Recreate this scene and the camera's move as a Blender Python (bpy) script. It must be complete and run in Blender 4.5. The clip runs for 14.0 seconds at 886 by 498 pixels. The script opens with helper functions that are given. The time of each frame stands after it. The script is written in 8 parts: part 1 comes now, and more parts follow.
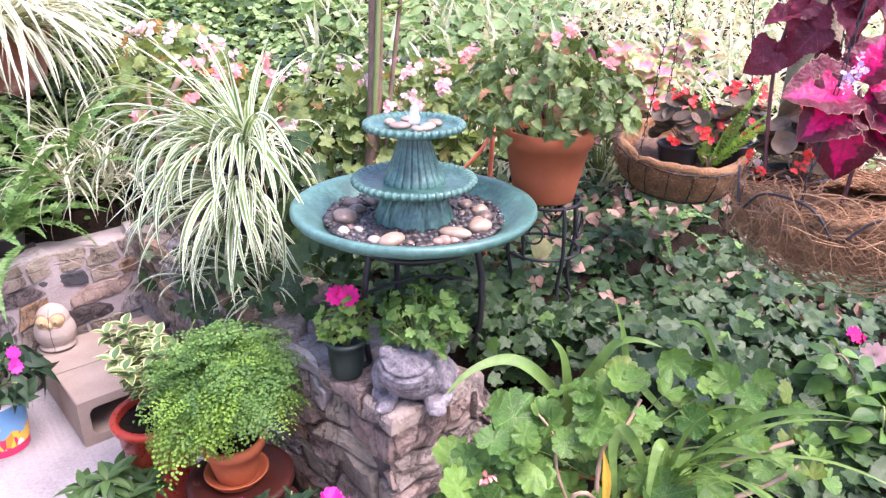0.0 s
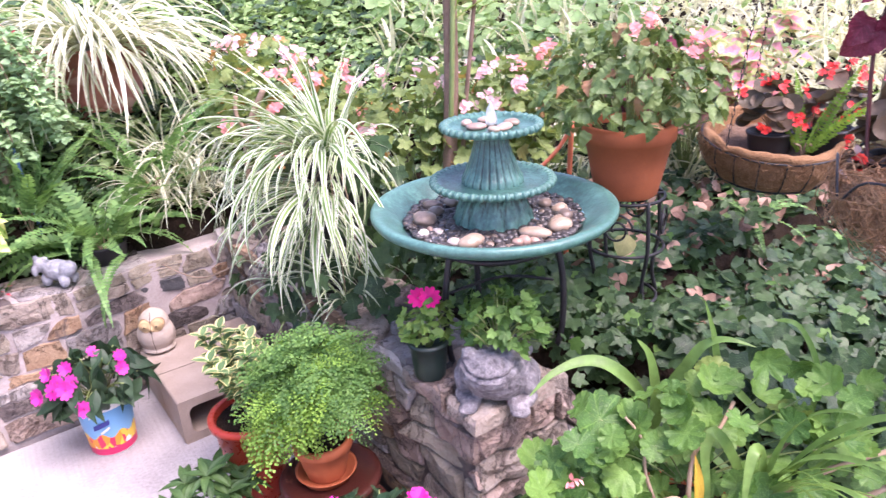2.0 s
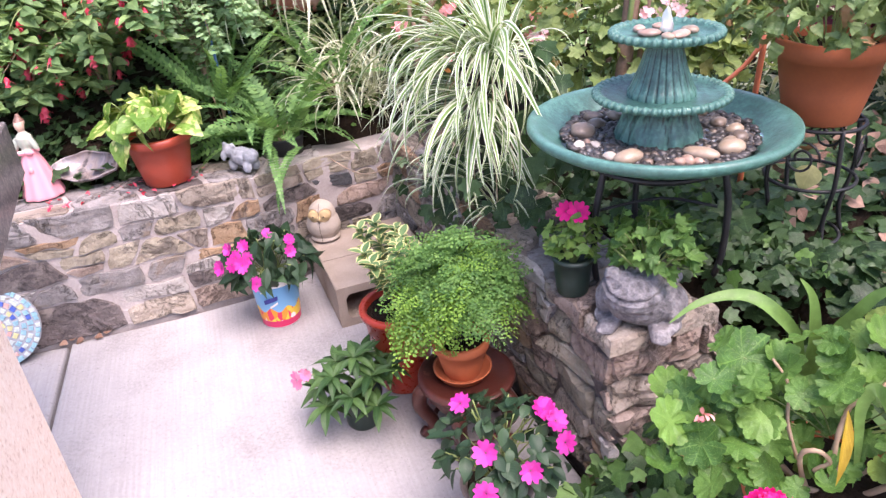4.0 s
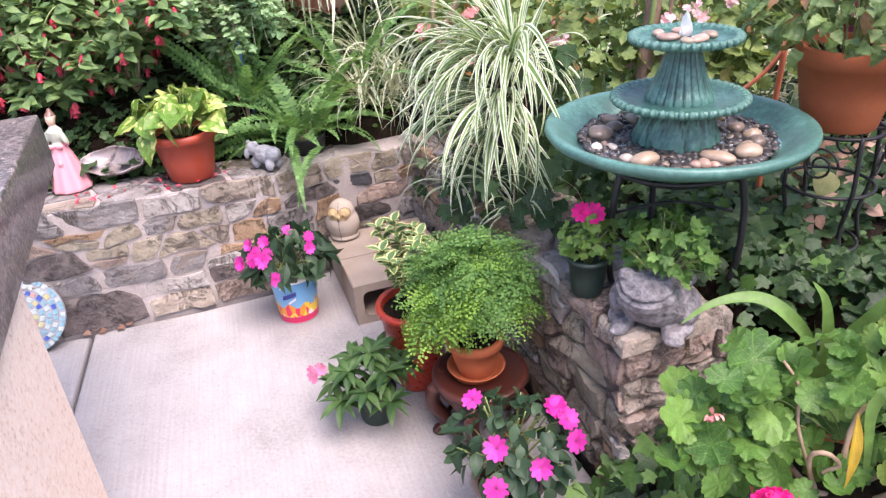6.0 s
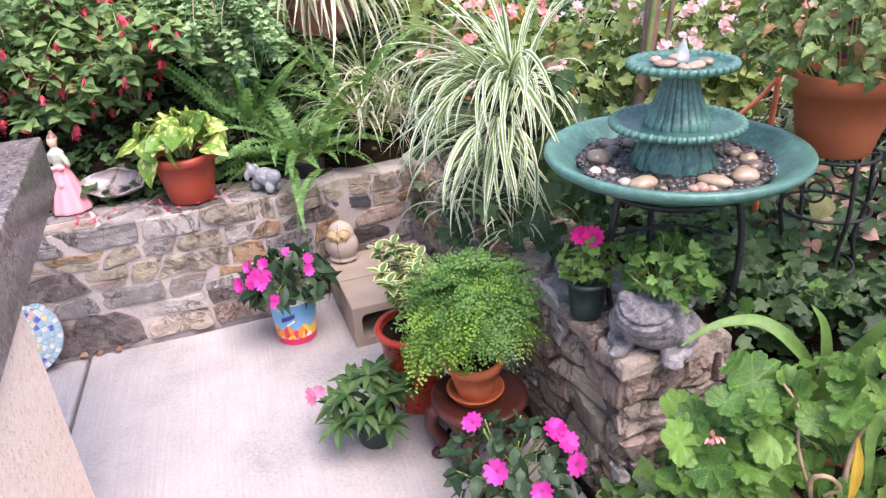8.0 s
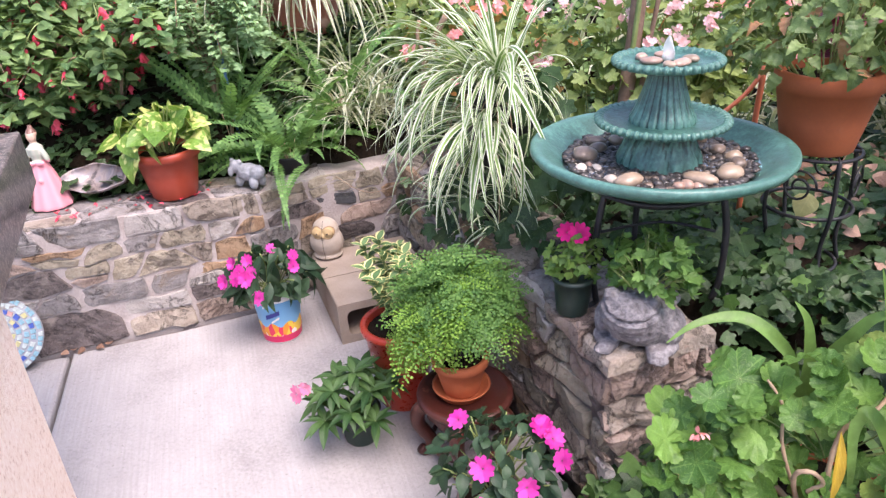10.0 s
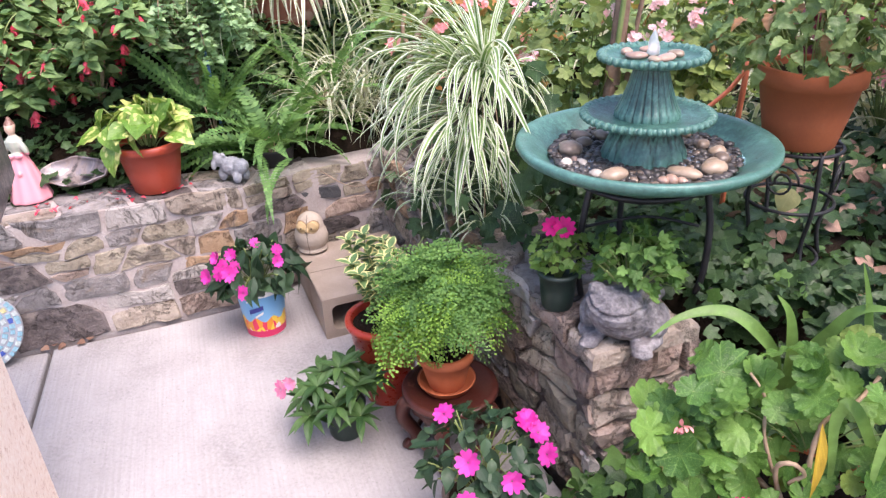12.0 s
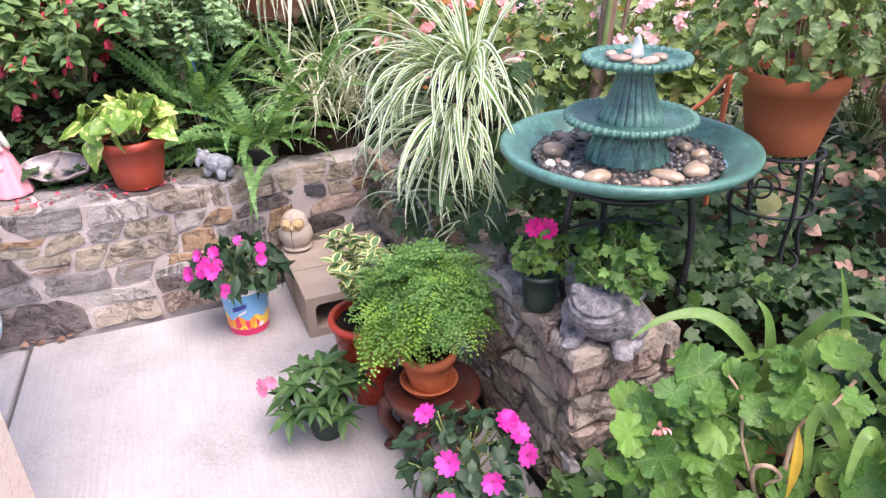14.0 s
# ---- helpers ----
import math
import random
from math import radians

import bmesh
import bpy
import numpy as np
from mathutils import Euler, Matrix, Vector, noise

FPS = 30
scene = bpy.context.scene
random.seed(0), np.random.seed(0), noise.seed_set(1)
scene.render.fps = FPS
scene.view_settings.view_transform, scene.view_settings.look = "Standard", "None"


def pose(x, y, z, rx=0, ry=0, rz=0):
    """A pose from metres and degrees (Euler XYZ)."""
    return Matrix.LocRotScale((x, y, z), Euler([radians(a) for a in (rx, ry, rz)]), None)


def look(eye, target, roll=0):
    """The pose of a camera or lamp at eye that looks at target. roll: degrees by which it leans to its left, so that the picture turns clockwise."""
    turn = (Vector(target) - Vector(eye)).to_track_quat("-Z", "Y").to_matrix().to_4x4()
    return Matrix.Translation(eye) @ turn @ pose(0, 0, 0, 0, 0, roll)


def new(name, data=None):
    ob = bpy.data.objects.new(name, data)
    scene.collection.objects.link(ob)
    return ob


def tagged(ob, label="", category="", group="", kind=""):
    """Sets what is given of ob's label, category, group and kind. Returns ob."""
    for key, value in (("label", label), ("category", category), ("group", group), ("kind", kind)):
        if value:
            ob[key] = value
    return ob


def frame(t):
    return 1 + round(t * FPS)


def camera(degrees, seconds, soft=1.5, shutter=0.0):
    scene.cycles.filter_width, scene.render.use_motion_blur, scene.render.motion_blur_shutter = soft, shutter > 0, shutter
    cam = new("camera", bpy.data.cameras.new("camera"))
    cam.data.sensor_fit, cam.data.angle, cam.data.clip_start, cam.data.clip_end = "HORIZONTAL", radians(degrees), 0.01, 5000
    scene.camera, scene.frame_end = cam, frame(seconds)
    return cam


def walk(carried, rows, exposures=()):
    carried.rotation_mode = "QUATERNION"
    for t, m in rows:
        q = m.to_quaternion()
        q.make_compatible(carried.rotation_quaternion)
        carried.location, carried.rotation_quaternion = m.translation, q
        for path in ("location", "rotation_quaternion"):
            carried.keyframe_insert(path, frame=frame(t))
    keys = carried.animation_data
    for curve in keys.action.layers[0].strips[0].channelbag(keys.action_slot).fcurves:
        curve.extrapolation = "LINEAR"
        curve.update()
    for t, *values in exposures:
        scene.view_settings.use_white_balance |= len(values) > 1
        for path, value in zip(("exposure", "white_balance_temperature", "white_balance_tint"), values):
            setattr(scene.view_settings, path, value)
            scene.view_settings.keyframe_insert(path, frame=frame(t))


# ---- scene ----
cam = camera(65.4, 14.0, soft=1.35, shutter=0.4)
PATH = [
    (0, look((-0.091, 0.01, 1.483), (0.037, 1.85, 0.709), 0.9)),
    (0.5, look((-0.093, 0.011, 1.482), (0.031, 1.85, 0.706), 1.0)),
    (1, look((-0.094, 0.012, 1.485), (0.019, 1.85, 0.705), 0.9)),
    (1.5, look((-0.095, 0.013, 1.491), (-0.025, 1.851, 0.707), -0.9)),
    (2, look((-0.089, 0.015, 1.492), (-0.194, 1.854, 0.714), -3.3)),
    (2.5, look((-0.074, 0.025, 1.484), (-0.262, 1.845, 0.676), -3.1)),
    (3, look((-0.067, 0.023, 1.472), (-0.453, 1.784, 0.607), -4.3)),
    (3.5, look((-0.058, 0.017, 1.462), (-0.549, 1.698, 0.495), -4.3)),
    (3.7, look((-0.052, 0.029, 1.466), (-0.596, 1.693, 0.498), -5.0)),
    (5.8, look((-0.026, 0.001, 1.462), (-0.655, 1.644, 0.512), -4.1)),
    (6, look((-0.03, 0.0, 1.461), (-0.657, 1.646, 0.514), -4.2)),
    (6.5, look((-0.033, -0.006, 1.46), (-0.672, 1.652, 0.542), -4.2)),
    (7, look((-0.034, -0.013, 1.469), (-0.662, 1.658, 0.567), -4.3)),
    (7.5, look((-0.034, -0.015, 1.467), (-0.668, 1.658, 0.572), -4.5)),
    (8, look((-0.036, -0.011, 1.466), (-0.659, 1.668, 0.576), -3.8)),
    (10.5, look((-0.04, -0.005, 1.465), (-0.614, 1.683, 0.559), -3.2)),
    (11, look((-0.04, -0.006, 1.465), (-0.603, 1.684, 0.556), -3.0)),
    (11.5, look((-0.043, -0.007, 1.463), (-0.59, 1.686, 0.55), -2.6)),
    (12, look((-0.043, -0.004, 1.462), (-0.58, 1.69, 0.544), -2.5)),
    (12.5, look((-0.041, -0.001, 1.46), (-0.567, 1.694, 0.537), -2.1)),
    (13, look((-0.038, 0.002, 1.46), (-0.557, 1.695, 0.531), -1.9)),
    (13.5, look((-0.033, 0.001, 1.459), (-0.546, 1.699, 0.534), -1.5)),
    (14, look((-0.032, 0.002, 1.463), (-0.535, 1.704, 0.542), -1.4)),
]
walk(cam, PATH, [(0.0, 1.99, 6500, 37), (2.0, 1.97, 6500, 37), (3.5, 1.78, 6700, 30), (6.5, 1.6, 6800, 24), (12.5, 1.55, 6800, 23), (14.0, 1.62, 6800, 23)])

# ---- light ----
world = bpy.data.worlds.new("overcast")
scene.world = world
world.use_nodes = True
wn = world.node_tree
sky = wn.nodes.new("ShaderNodeTexSky")
sky.sky_type, sky.sun_disc = "NISHITA", False
sky.sun_elevation, sky.sun_rotation = radians(63), radians(120)
sky.air_density, sky.dust_density, sky.ozone_density = 1.0, 1.5, 1.0
wn.nodes["Background"].inputs[1].default_value = 0.15
wn.links.new(sky.outputs[0], wn.nodes["Background"].inputs[0])
sun = new("sun", bpy.data.lights.new("sun", "SUN"))
sun.data.energy, sun.data.angle, sun.data.color = 2.2, radians(45), (1.0, 0.95, 0.9)
sun.matrix_world = look((1.3, 0.2, 3.0), (0, 1.0, 0))

# ---- small tools ----
U = Vector((0.779, 0.627, 0.0))      # along the low stone wall
V = Vector((0.627, -0.779, 0.0))     # square to it, out over the patio
CORNER = Vector((-1.027, 2.487, 0.0))
TOP = 0.51                           # top of the retaining walls
rng = np.random.default_rng(7)


def wf(a, b, z=0.0):
    """A place from the walls' own axes."""
    p = CORNER + U * a + V * b
    return Vector((p.x, p.y, z))


def mesh_ob(name, verts, faces, mat, parent=None, label="", uv=None, smooth=True, mats=None, index=None):
    me = bpy.data.meshes.new(name)
    me.from_pydata([tuple(v) for v in verts], [], [tuple(f) for f in faces])
    for m in (mats or [mat]):
        me.materials.append(m)
    if index is not None:
        me.polygons.foreach_set("material_index", np.asarray(index, dtype=np.int32))
    if uv is not None:
        layer = me.uv_layers.new(name="UVMap")
        loops = np.empty(len(me.loops), dtype=np.int32)
        me.loops.foreach_get("vertex_index", loops)
        layer.data.foreach_set("uv", np.asarray(uv, dtype=np.float32)[loops].ravel())
    if smooth:
        me.polygons.foreach_set("use_smooth", np.ones(len(me.polygons), dtype=bool))
    me.update()
    return link_mesh(name, me, parent, label)


def link_mesh(name, me, parent=None, label=""):
    ob = new(name, me)
    if parent is not None:
        ob.parent = parent
    if label:
        tagged(ob, label)
    return ob


def part(name, bm, material, parent=None, label="", smooth=True):
    me = bpy.data.meshes.new(name)
    bm.to_mesh(me)
    bm.free()
    me.materials.append(material)
    me.polygons.foreach_set("use_smooth", np.full(len(me.polygons), smooth, dtype=bool))
    return link_mesh(name, me, parent, label)


def thing(name, place, label, category, group="", turn=0.0, kind=""):
    ob = new(name)
    ob.empty_display_size = 0.05
    ob.matrix_world = Matrix.Translation(place) @ Matrix.Rotation(radians(turn), 4, "Z")
    return tagged(ob, label, category, group, kind)


def lathe(profile, seg=48, wave=None, closed=False):
    """Verts, faces and uv of a turned form. profile: (radius, height) from below upward. wave(angle, i) scales the radius."""
    pts, faces, uv = [], [], []
    n = len(profile)
    for i, (r, z) in enumerate(profile):
        for k in range(seg):
            th = 2 * math.pi * k / seg
            q = r * (wave(th, i) if wave else 1)
            pts.append((q * math.cos(th), q * math.sin(th), z))
            uv.append((k / seg, i / max(1, n - 1)))
    for i in range(n - 1):
        for k in range(seg):
            a, b = i * seg + k, i * seg + (k + 1) % seg
            faces.append((a, b, b + seg, a + seg))
    if closed:
        faces.append(tuple(range(seg))[::-1])
        faces.append(tuple((n - 1) * seg + k for k in range(seg)))
    return pts, faces, uv


def lathed(name, profile, mat, parent=None, label="", seg=48, wave=None, closed=False):
    p, f, uv = lathe(profile, seg, wave, closed)
    return mesh_ob(name, p, f, mat, parent, label, uv)


def tube_data(path, radius, sides=8):
    """Verts and faces of a round bar along points. radius: a number or one for each point."""
    path = [Vector(p) for p in path]
    rad = radius if isinstance(radius, (list, tuple)) else [radius] * len(path)
    verts, faces = [], []
    side = None
    for i, p in enumerate(path):
        d = (path[min(i + 1, len(path) - 1)] - path[max(i - 1, 0)]).normalized()
        if side is None:
            side = d.cross(Vector((0, 0, 1)) if abs(d.z) < 0.9 else Vector((1, 0, 0))).normalized()
        side = (side - d * side.dot(d)).normalized()
        up = d.cross(side)
        for k in range(sides):
            th = 2 * math.pi * k / sides
            verts.append(p + (side * math.cos(th) + up * math.sin(th)) * rad[i])
    for i in range(len(path) - 1):
        for k in range(sides):
            a, b = i * sides + k, i * sides + (k + 1) % sides
            faces.append((a, b, b + sides, a + sides))
    faces.append(tuple(range(sides))[::-1])
    faces.append(tuple((len(path) - 1) * sides + k for k in range(sides)))
    return verts, faces


def tube(name, path, radius, mat, parent=None, label="", sides=8):
    v, f = tube_data(path, radius, sides)
    return mesh_ob(name, v, f, mat, parent, label)


def bend(points, steps=8):
    """A smooth line through points."""
    pts = [Vector(p) for p in points]
    out = []
    for i in range(len(pts) - 1):
        p0, p1, p2, p3 = pts[max(i - 1, 0)], pts[i], pts[i + 1], pts[min(i + 2, len(pts) - 1)]
        for k in range(steps):
            t = k / steps
            out.append(0.5 * (2 * p1 + (p2 - p0) * t + (2 * p0 - 5 * p1 + 4 * p2 - p3) * t * t + (3 * p1 - p0 - 3 * p2 + p3) * t ** 3))
    out.append(pts[-1])
    return out


def box_bm(sx, sy, sz, bevel=0.0, at=(0, 0, 0), segments=2):
    bm = bmesh.new()
    bmesh.ops.create_cube(bm, size=1.0)
    for v in bm.verts:
        v.co = Vector((v.co.x * sx + at[0], v.co.y * sy + at[1], v.co.z * sz + at[2]))
    if bevel:
        bmesh.ops.bevel(bm, geom=list(bm.edges), offset=bevel, segments=segments, affect="EDGES", profile=0.5)
    return bm


def lumpy(bm, amount, size, seed=0.0):
    """Uneven surface on a bmesh."""
    for v in bm.verts:
        n = noise.noise_vector(v.co / size + Vector((seed, seed * 1.7, -seed)))
        v.co += n * amount
    return bm


# ---- materials ----
def material(name):
    m = bpy.data.materials.new(name)
    m.use_nodes = True
    t = m.node_tree
    return m, t, t.nodes["Principled BSDF"]


def node(t, kind, **values):
    n = t.nodes.new(kind)
    for key, value in values.items():
        n.inputs[key].default_value = value
    return n


def ramp(t, fac, stops):
    n = t.nodes.new("ShaderNodeValToRGB")
    el = n.color_ramp.elements
    while len(el) < len(stops):
        el.new(0.5)
    for e, (p, c) in zip(el, stops):
        e.position, e.color = p, (*c, 1)
    t.links.new(fac, n.inputs[0])
    return n.outputs[0]


def mix(t, fac, a, b, mode="MIX"):
    n = t.nodes.new("ShaderNodeMix")
    n.data_type, n.blend_type = "RGBA", mode
    for sock, value in ((n.inputs[0], fac), (n.inputs[6], a), (n.inputs[7], b)):
        if isinstance(value, (int, float)):
            sock.default_value = value
        elif isinstance(value, tuple):
            sock.default_value = (*value, 1)
        else:
            t.links.new(value, sock)
    return n.outputs[2]


def maths(t, op, a, b=0.5, c=None):
    n = t.nodes.new("ShaderNodeMath")
    n.operation = op
    for sock, value in zip(n.inputs, (a, b, c)):
        if value is None:
            continue
        if isinstance(value, (int, float)):
            sock.default_value = value
        else:
            t.links.new(value, sock)
    return n.outputs[0]


def grain(t, scale, detail=4.0, rough=0.55, coord="Object", warp=0.0):
    co = t.nodes.new("ShaderNodeTexCoord").outputs[coord]
    n = node(t, "ShaderNodeTexNoise", Scale=scale, Detail=detail, Roughness=rough, Distortion=warp)
    t.links.new(co, n.inputs["Vector"])
    return n.outputs["Fac"]


def chance(t):
    """A number of its own for each object and each loose piece."""
    a = t.nodes.new("ShaderNodeObjectInfo").outputs["Random"]
    b = t.nodes.new("ShaderNodeNewGeometry").outputs["Random Per Island"]
    return maths(t, "FRACT", maths(t, "ADD", a, b))


def bump(t, bsdf, height, strength=0.4, distance=0.01):
    n = node(t, "ShaderNodeBump", Strength=strength, Distance=distance)
    t.links.new(height, n.inputs["Height"])
    t.links.new(n.outputs[0], bsdf.inputs["Normal"])
    return n


def surface(name, stops, scale=8.0, rough=0.6, fine=60.0, bump_by=0.3, depth=0.004, metallic=0.0, spots=None, spec=0.5, coord="Object", vary=0.0):
    """A plain material with grain at two scales, stains and fine relief."""
    m, t, s = material(name)
    broad, small = grain(t, scale, 6, 0.6, coord), grain(t, fine, 5, 0.6, coord)
    col = ramp(t, maths(t, "ADD", maths(t, "MULTIPLY", broad, 0.65), maths(t, "MULTIPLY", small, 0.35)), stops)
    if spots:
        place, colour, size = spots
        blot = ramp(t, grain(t, size, 3, 0.5, coord, 0.4), [(place, (0, 0, 0)), (place + 0.07, (1, 1, 1))])
        col = mix(t, blot, col, colour)
    if vary:
        h = node(t, "ShaderNodeHueSaturation")
        t.links.new(maths(t, "MULTIPLY_ADD", chance(t), vary, 1 - vary / 2), h.inputs["Value"])
        t.links.new(col, h.inputs["Color"])
        col = h.outputs[0]
    t.links.new(col, s.inputs["Base Color"])
    t.links.new(maths(t, "MULTIPLY_ADD", small, 0.3, rough - 0.15), s.inputs["Roughness"])
    s.inputs["Metallic"].default_value = metallic
    s.inputs["Specular IOR Level"].default_value = spec
    bump(t, s, maths(t, "ADD", maths(t, "MULTIPLY", broad, 0.6), small), bump_by, depth)
    return m


def split_stone(name, dark, light, stain, vary):
    """Split rock: mottled, with stains, hairline cracks and a layered relief."""
    m, t, s = material(name)
    a, b, c = grain(t, 9, 6, 0.65, "Object", 0.6), grain(t, 34, 6, 0.7, "Object", 0.3), grain(t, 130, 5, 0.65)
    tone_ = maths(t, "ADD", maths(t, "MULTIPLY", a, 0.5), maths(t, "ADD", maths(t, "MULTIPLY", b, 0.3), maths(t, "MULTIPLY", c, 0.2)))
    col = ramp(t, tone_, [(0.38, dark), (0.62, light)])
    col = mix(t, ramp(t, grain(t, 7, 5, 0.7, "Object", 1.5), [(0.55, (0, 0, 0)), (0.66, (0.85, 0.85, 0.85))]), col, stain)
    crack = maths(t, "ABSOLUTE", maths(t, "SUBTRACT", grain(t, 6, 8, 0.75, "Object", 0.8), 0.47))
    line = ramp(t, crack, [(0.004, (1, 1, 1)), (0.014, (0, 0, 0))])
    col = mix(t, maths(t, "MULTIPLY", line, 0.7), col, tuple(q * 0.4 for q in dark))
    h = node(t, "ShaderNodeHueSaturation")
    t.links.new(maths(t, "MULTIPLY_ADD", chance(t), vary, 1 - vary / 2), h.inputs["Value"])
    t.links.new(col, h.inputs["Color"])
    t.links.new(h.outputs[0], s.inputs["Base Color"])
    t.links.new(maths(t, "MULTIPLY_ADD", b, 0.4, 0.6), s.inputs["Roughness"])
    bump(t, s, maths(t, "SUBTRACT", maths(t, "ADD", maths(t, "MULTIPLY", b, 1.2), maths(t, "MULTIPLY", c, 0.7)), maths(t, "MULTIPLY", line, 0.6)), 0.9, 0.012)
    return m


def leaf_mat(name, dark, light, rough=0.45, pattern=None, glow=0.25, vein=0.25, old=None, speck=0.15, quilt=0.0):
    """Leaf: colour differs from leaf to leaf, with veins, blotches and light that comes through."""
    m, t, s = material(name)
    ch = chance(t)
    col = ramp(t, maths(t, "ADD", maths(t, "MULTIPLY", ch, 0.7), maths(t, "MULTIPLY", grain(t, 35, 3), 0.3)), [(0.15, dark), (0.85, light)])
    uvn = t.nodes.new("ShaderNodeUVMap")
    sep = t.nodes.new("ShaderNodeSeparateXYZ")
    t.links.new(uvn.outputs[0], sep.inputs[0])
    u, v = sep.outputs[0], sep.outputs[1]
    mid = maths(t, "ABSOLUTE", maths(t, "SUBTRACT", u, 0.5))
    if pattern:
        col = pattern(t, col, u, v, mid, ch)
    if old:
        col = mix(t, ramp(t, ch, [(0.93, (0, 0, 0)), (0.95, (1, 1, 1))]), col, old)
    if vein:
        w = node(t, "ShaderNodeTexWave", Scale=1.0, Distortion=0.0)
        line = maths(t, "PINGPONG", maths(t, "ADD", maths(t, "MULTIPLY", v, 7.0), maths(t, "MULTIPLY", mid, -5.0)), 0.5)
        rib = maths(t, "LESS_THAN", mid, 0.025)
        t.nodes.remove(w)
        col = mix(t, maths(t, "MULTIPLY", maths(t, "MAXIMUM", rib, maths(t, "LESS_THAN", line, 0.06)), vein), col, (light[0] * 1.5, light[1] * 1.4, light[2] * 1.5))
        if not quilt:
            bump(t, s, line, 0.25, 0.003)
    pos = t.nodes.new("ShaderNodeNewGeometry").outputs["Position"]
    fine = node(t, "ShaderNodeTexNoise", Scale=240.0, Detail=3.0)
    broad = node(t, "ShaderNodeTexNoise", Scale=45.0, Detail=4.0)
    t.links.new(pos, fine.inputs["Vector"])
    t.links.new(pos, broad.inputs["Vector"])
    if speck:
        dots = ramp(t, fine.outputs[0], [(0.62, (0, 0, 0)), (0.68, (1, 1, 1))])
        col = mix(t, maths(t, "MULTIPLY", dots, speck), col, tuple(min(0.7, q * 1.6 + 0.06) for q in light))
    if quilt:
        puff = node(t, "ShaderNodeTexNoise", Scale=130.0, Detail=2.0)
        t.links.new(pos, puff.inputs["Vector"])
        bump(t, s, puff.outputs[0], quilt, 0.005)
    tone = node(t, "ShaderNodeHueSaturation")
    t.links.new(maths(t, "MULTIPLY_ADD", broad.outputs[0], 1.0, 0.5), tone.inputs["Value"])
    t.links.new(col, tone.inputs["Color"])
    col = tone.outputs[0]
    t.links.new(col, s.inputs["Base Color"])
    t.links.new(maths(t, "MULTIPLY_ADD", broad.outputs[0], 0.3, rough - 0.15), s.inputs["Roughness"])
    s.inputs["Specular IOR Level"].default_value = 0.3
    out = t.nodes["Material Output"]
    tr = t.nodes.new("ShaderNodeBsdfTranslucent")
    t.links.new(mix(t, 0.5, col, (light[0] * 1.3, light[1] * 1.3, light[2] * 0.6)), tr.inputs[0])
    mx = t.nodes.new("ShaderNodeMixShader")
    mx.inputs[0].default_value = glow
    t.links.new(s.outputs[0], mx.inputs[1])
    t.links.new(tr.outputs[0], mx.inputs[2])
    t.links.new(mx.outputs[0], out.inputs[0])
    return m


def pat_margin(colour, start=0.3, soft=0.06):
    def go(t, col, u, v, mid, ch):
        n = grain(t, 6, 3)
        edge = maths(t, "ADD", mid, maths(t, "MULTIPLY_ADD", n, 0.12, -0.06))
        return mix(t, ramp(t, edge, [(start, (0, 0, 0)), (start + soft, (1, 1, 1))]), col, colour)
    return go


def pat_splash(colour, scale=28, cut=0.52):
    def go(t, col, u, v, mid, ch):
        n = node(t, "ShaderNodeTexNoise", Scale=scale, Detail=4.0)
        co = t.nodes.new("ShaderNodeTexCoord").outputs["Object"]
        st = node(t, "ShaderNodeMapping", Scale=(1.0, 0.35, 1.0))
        t.links.new(co, st.inputs[0])
        t.links.new(st.outputs[0], n.inputs["Vector"])
        amount = maths(t, "ADD", n.outputs[0], maths(t, "MULTIPLY_ADD", ch, 0.16, -0.08))
        return mix(t, ramp(t, amount, [(cut, (0, 0, 0)), (cut + 0.05, (1, 1, 1))]), col, colour)
    return go


def pat_heart(colour, edge, reach=0.3):
    """Bright heart, dark broad border."""
    def go(t, col, u, v, mid, ch):
        n = grain(t, 7, 5)
        far = maths(t, "ADD", maths(t, "ADD", mid, maths(t, "MULTIPLY", maths(t, "ABSOLUTE", maths(t, "SUBTRACT", v, 0.42)), 0.45)), maths(t, "MULTIPLY_ADD", n, 0.5, -0.25))
        c = mix(t, ramp(t, far, [(reach, (1, 1, 1)), (reach + 0.07, (0, 0, 0))]), col, colour)
        return mix(t, maths(t, "GREATER_THAN", mid, 0.488), c, edge)
    return go


def pat_rim(colour):
    """Scorched patches along a round leaf's edge."""
    def go(t, col, u, v, mid, ch):
        n = grain(t, 3.2, 4)
        amount = maths(t, "ADD", v, maths(t, "MULTIPLY_ADD", n, 0.5, -0.25))
        return mix(t, ramp(t, amount, [(0.955, (0, 0, 0)), (0.99, (1, 1, 1))]), col, colour)
    return go


def petal_mat(name, dark, light, rough=0.55, glow=0.35):
    def eye(t, col, u, v, mid, ch):
        return mix(t, ramp(t, v, [(0.06, (0.55, 0.55, 0.55)), (0.3, (0, 0, 0))]), col, tuple(q * 0.5 for q in dark))
    return leaf_mat(name, dark, light, rough, eye, glow, 0.0)


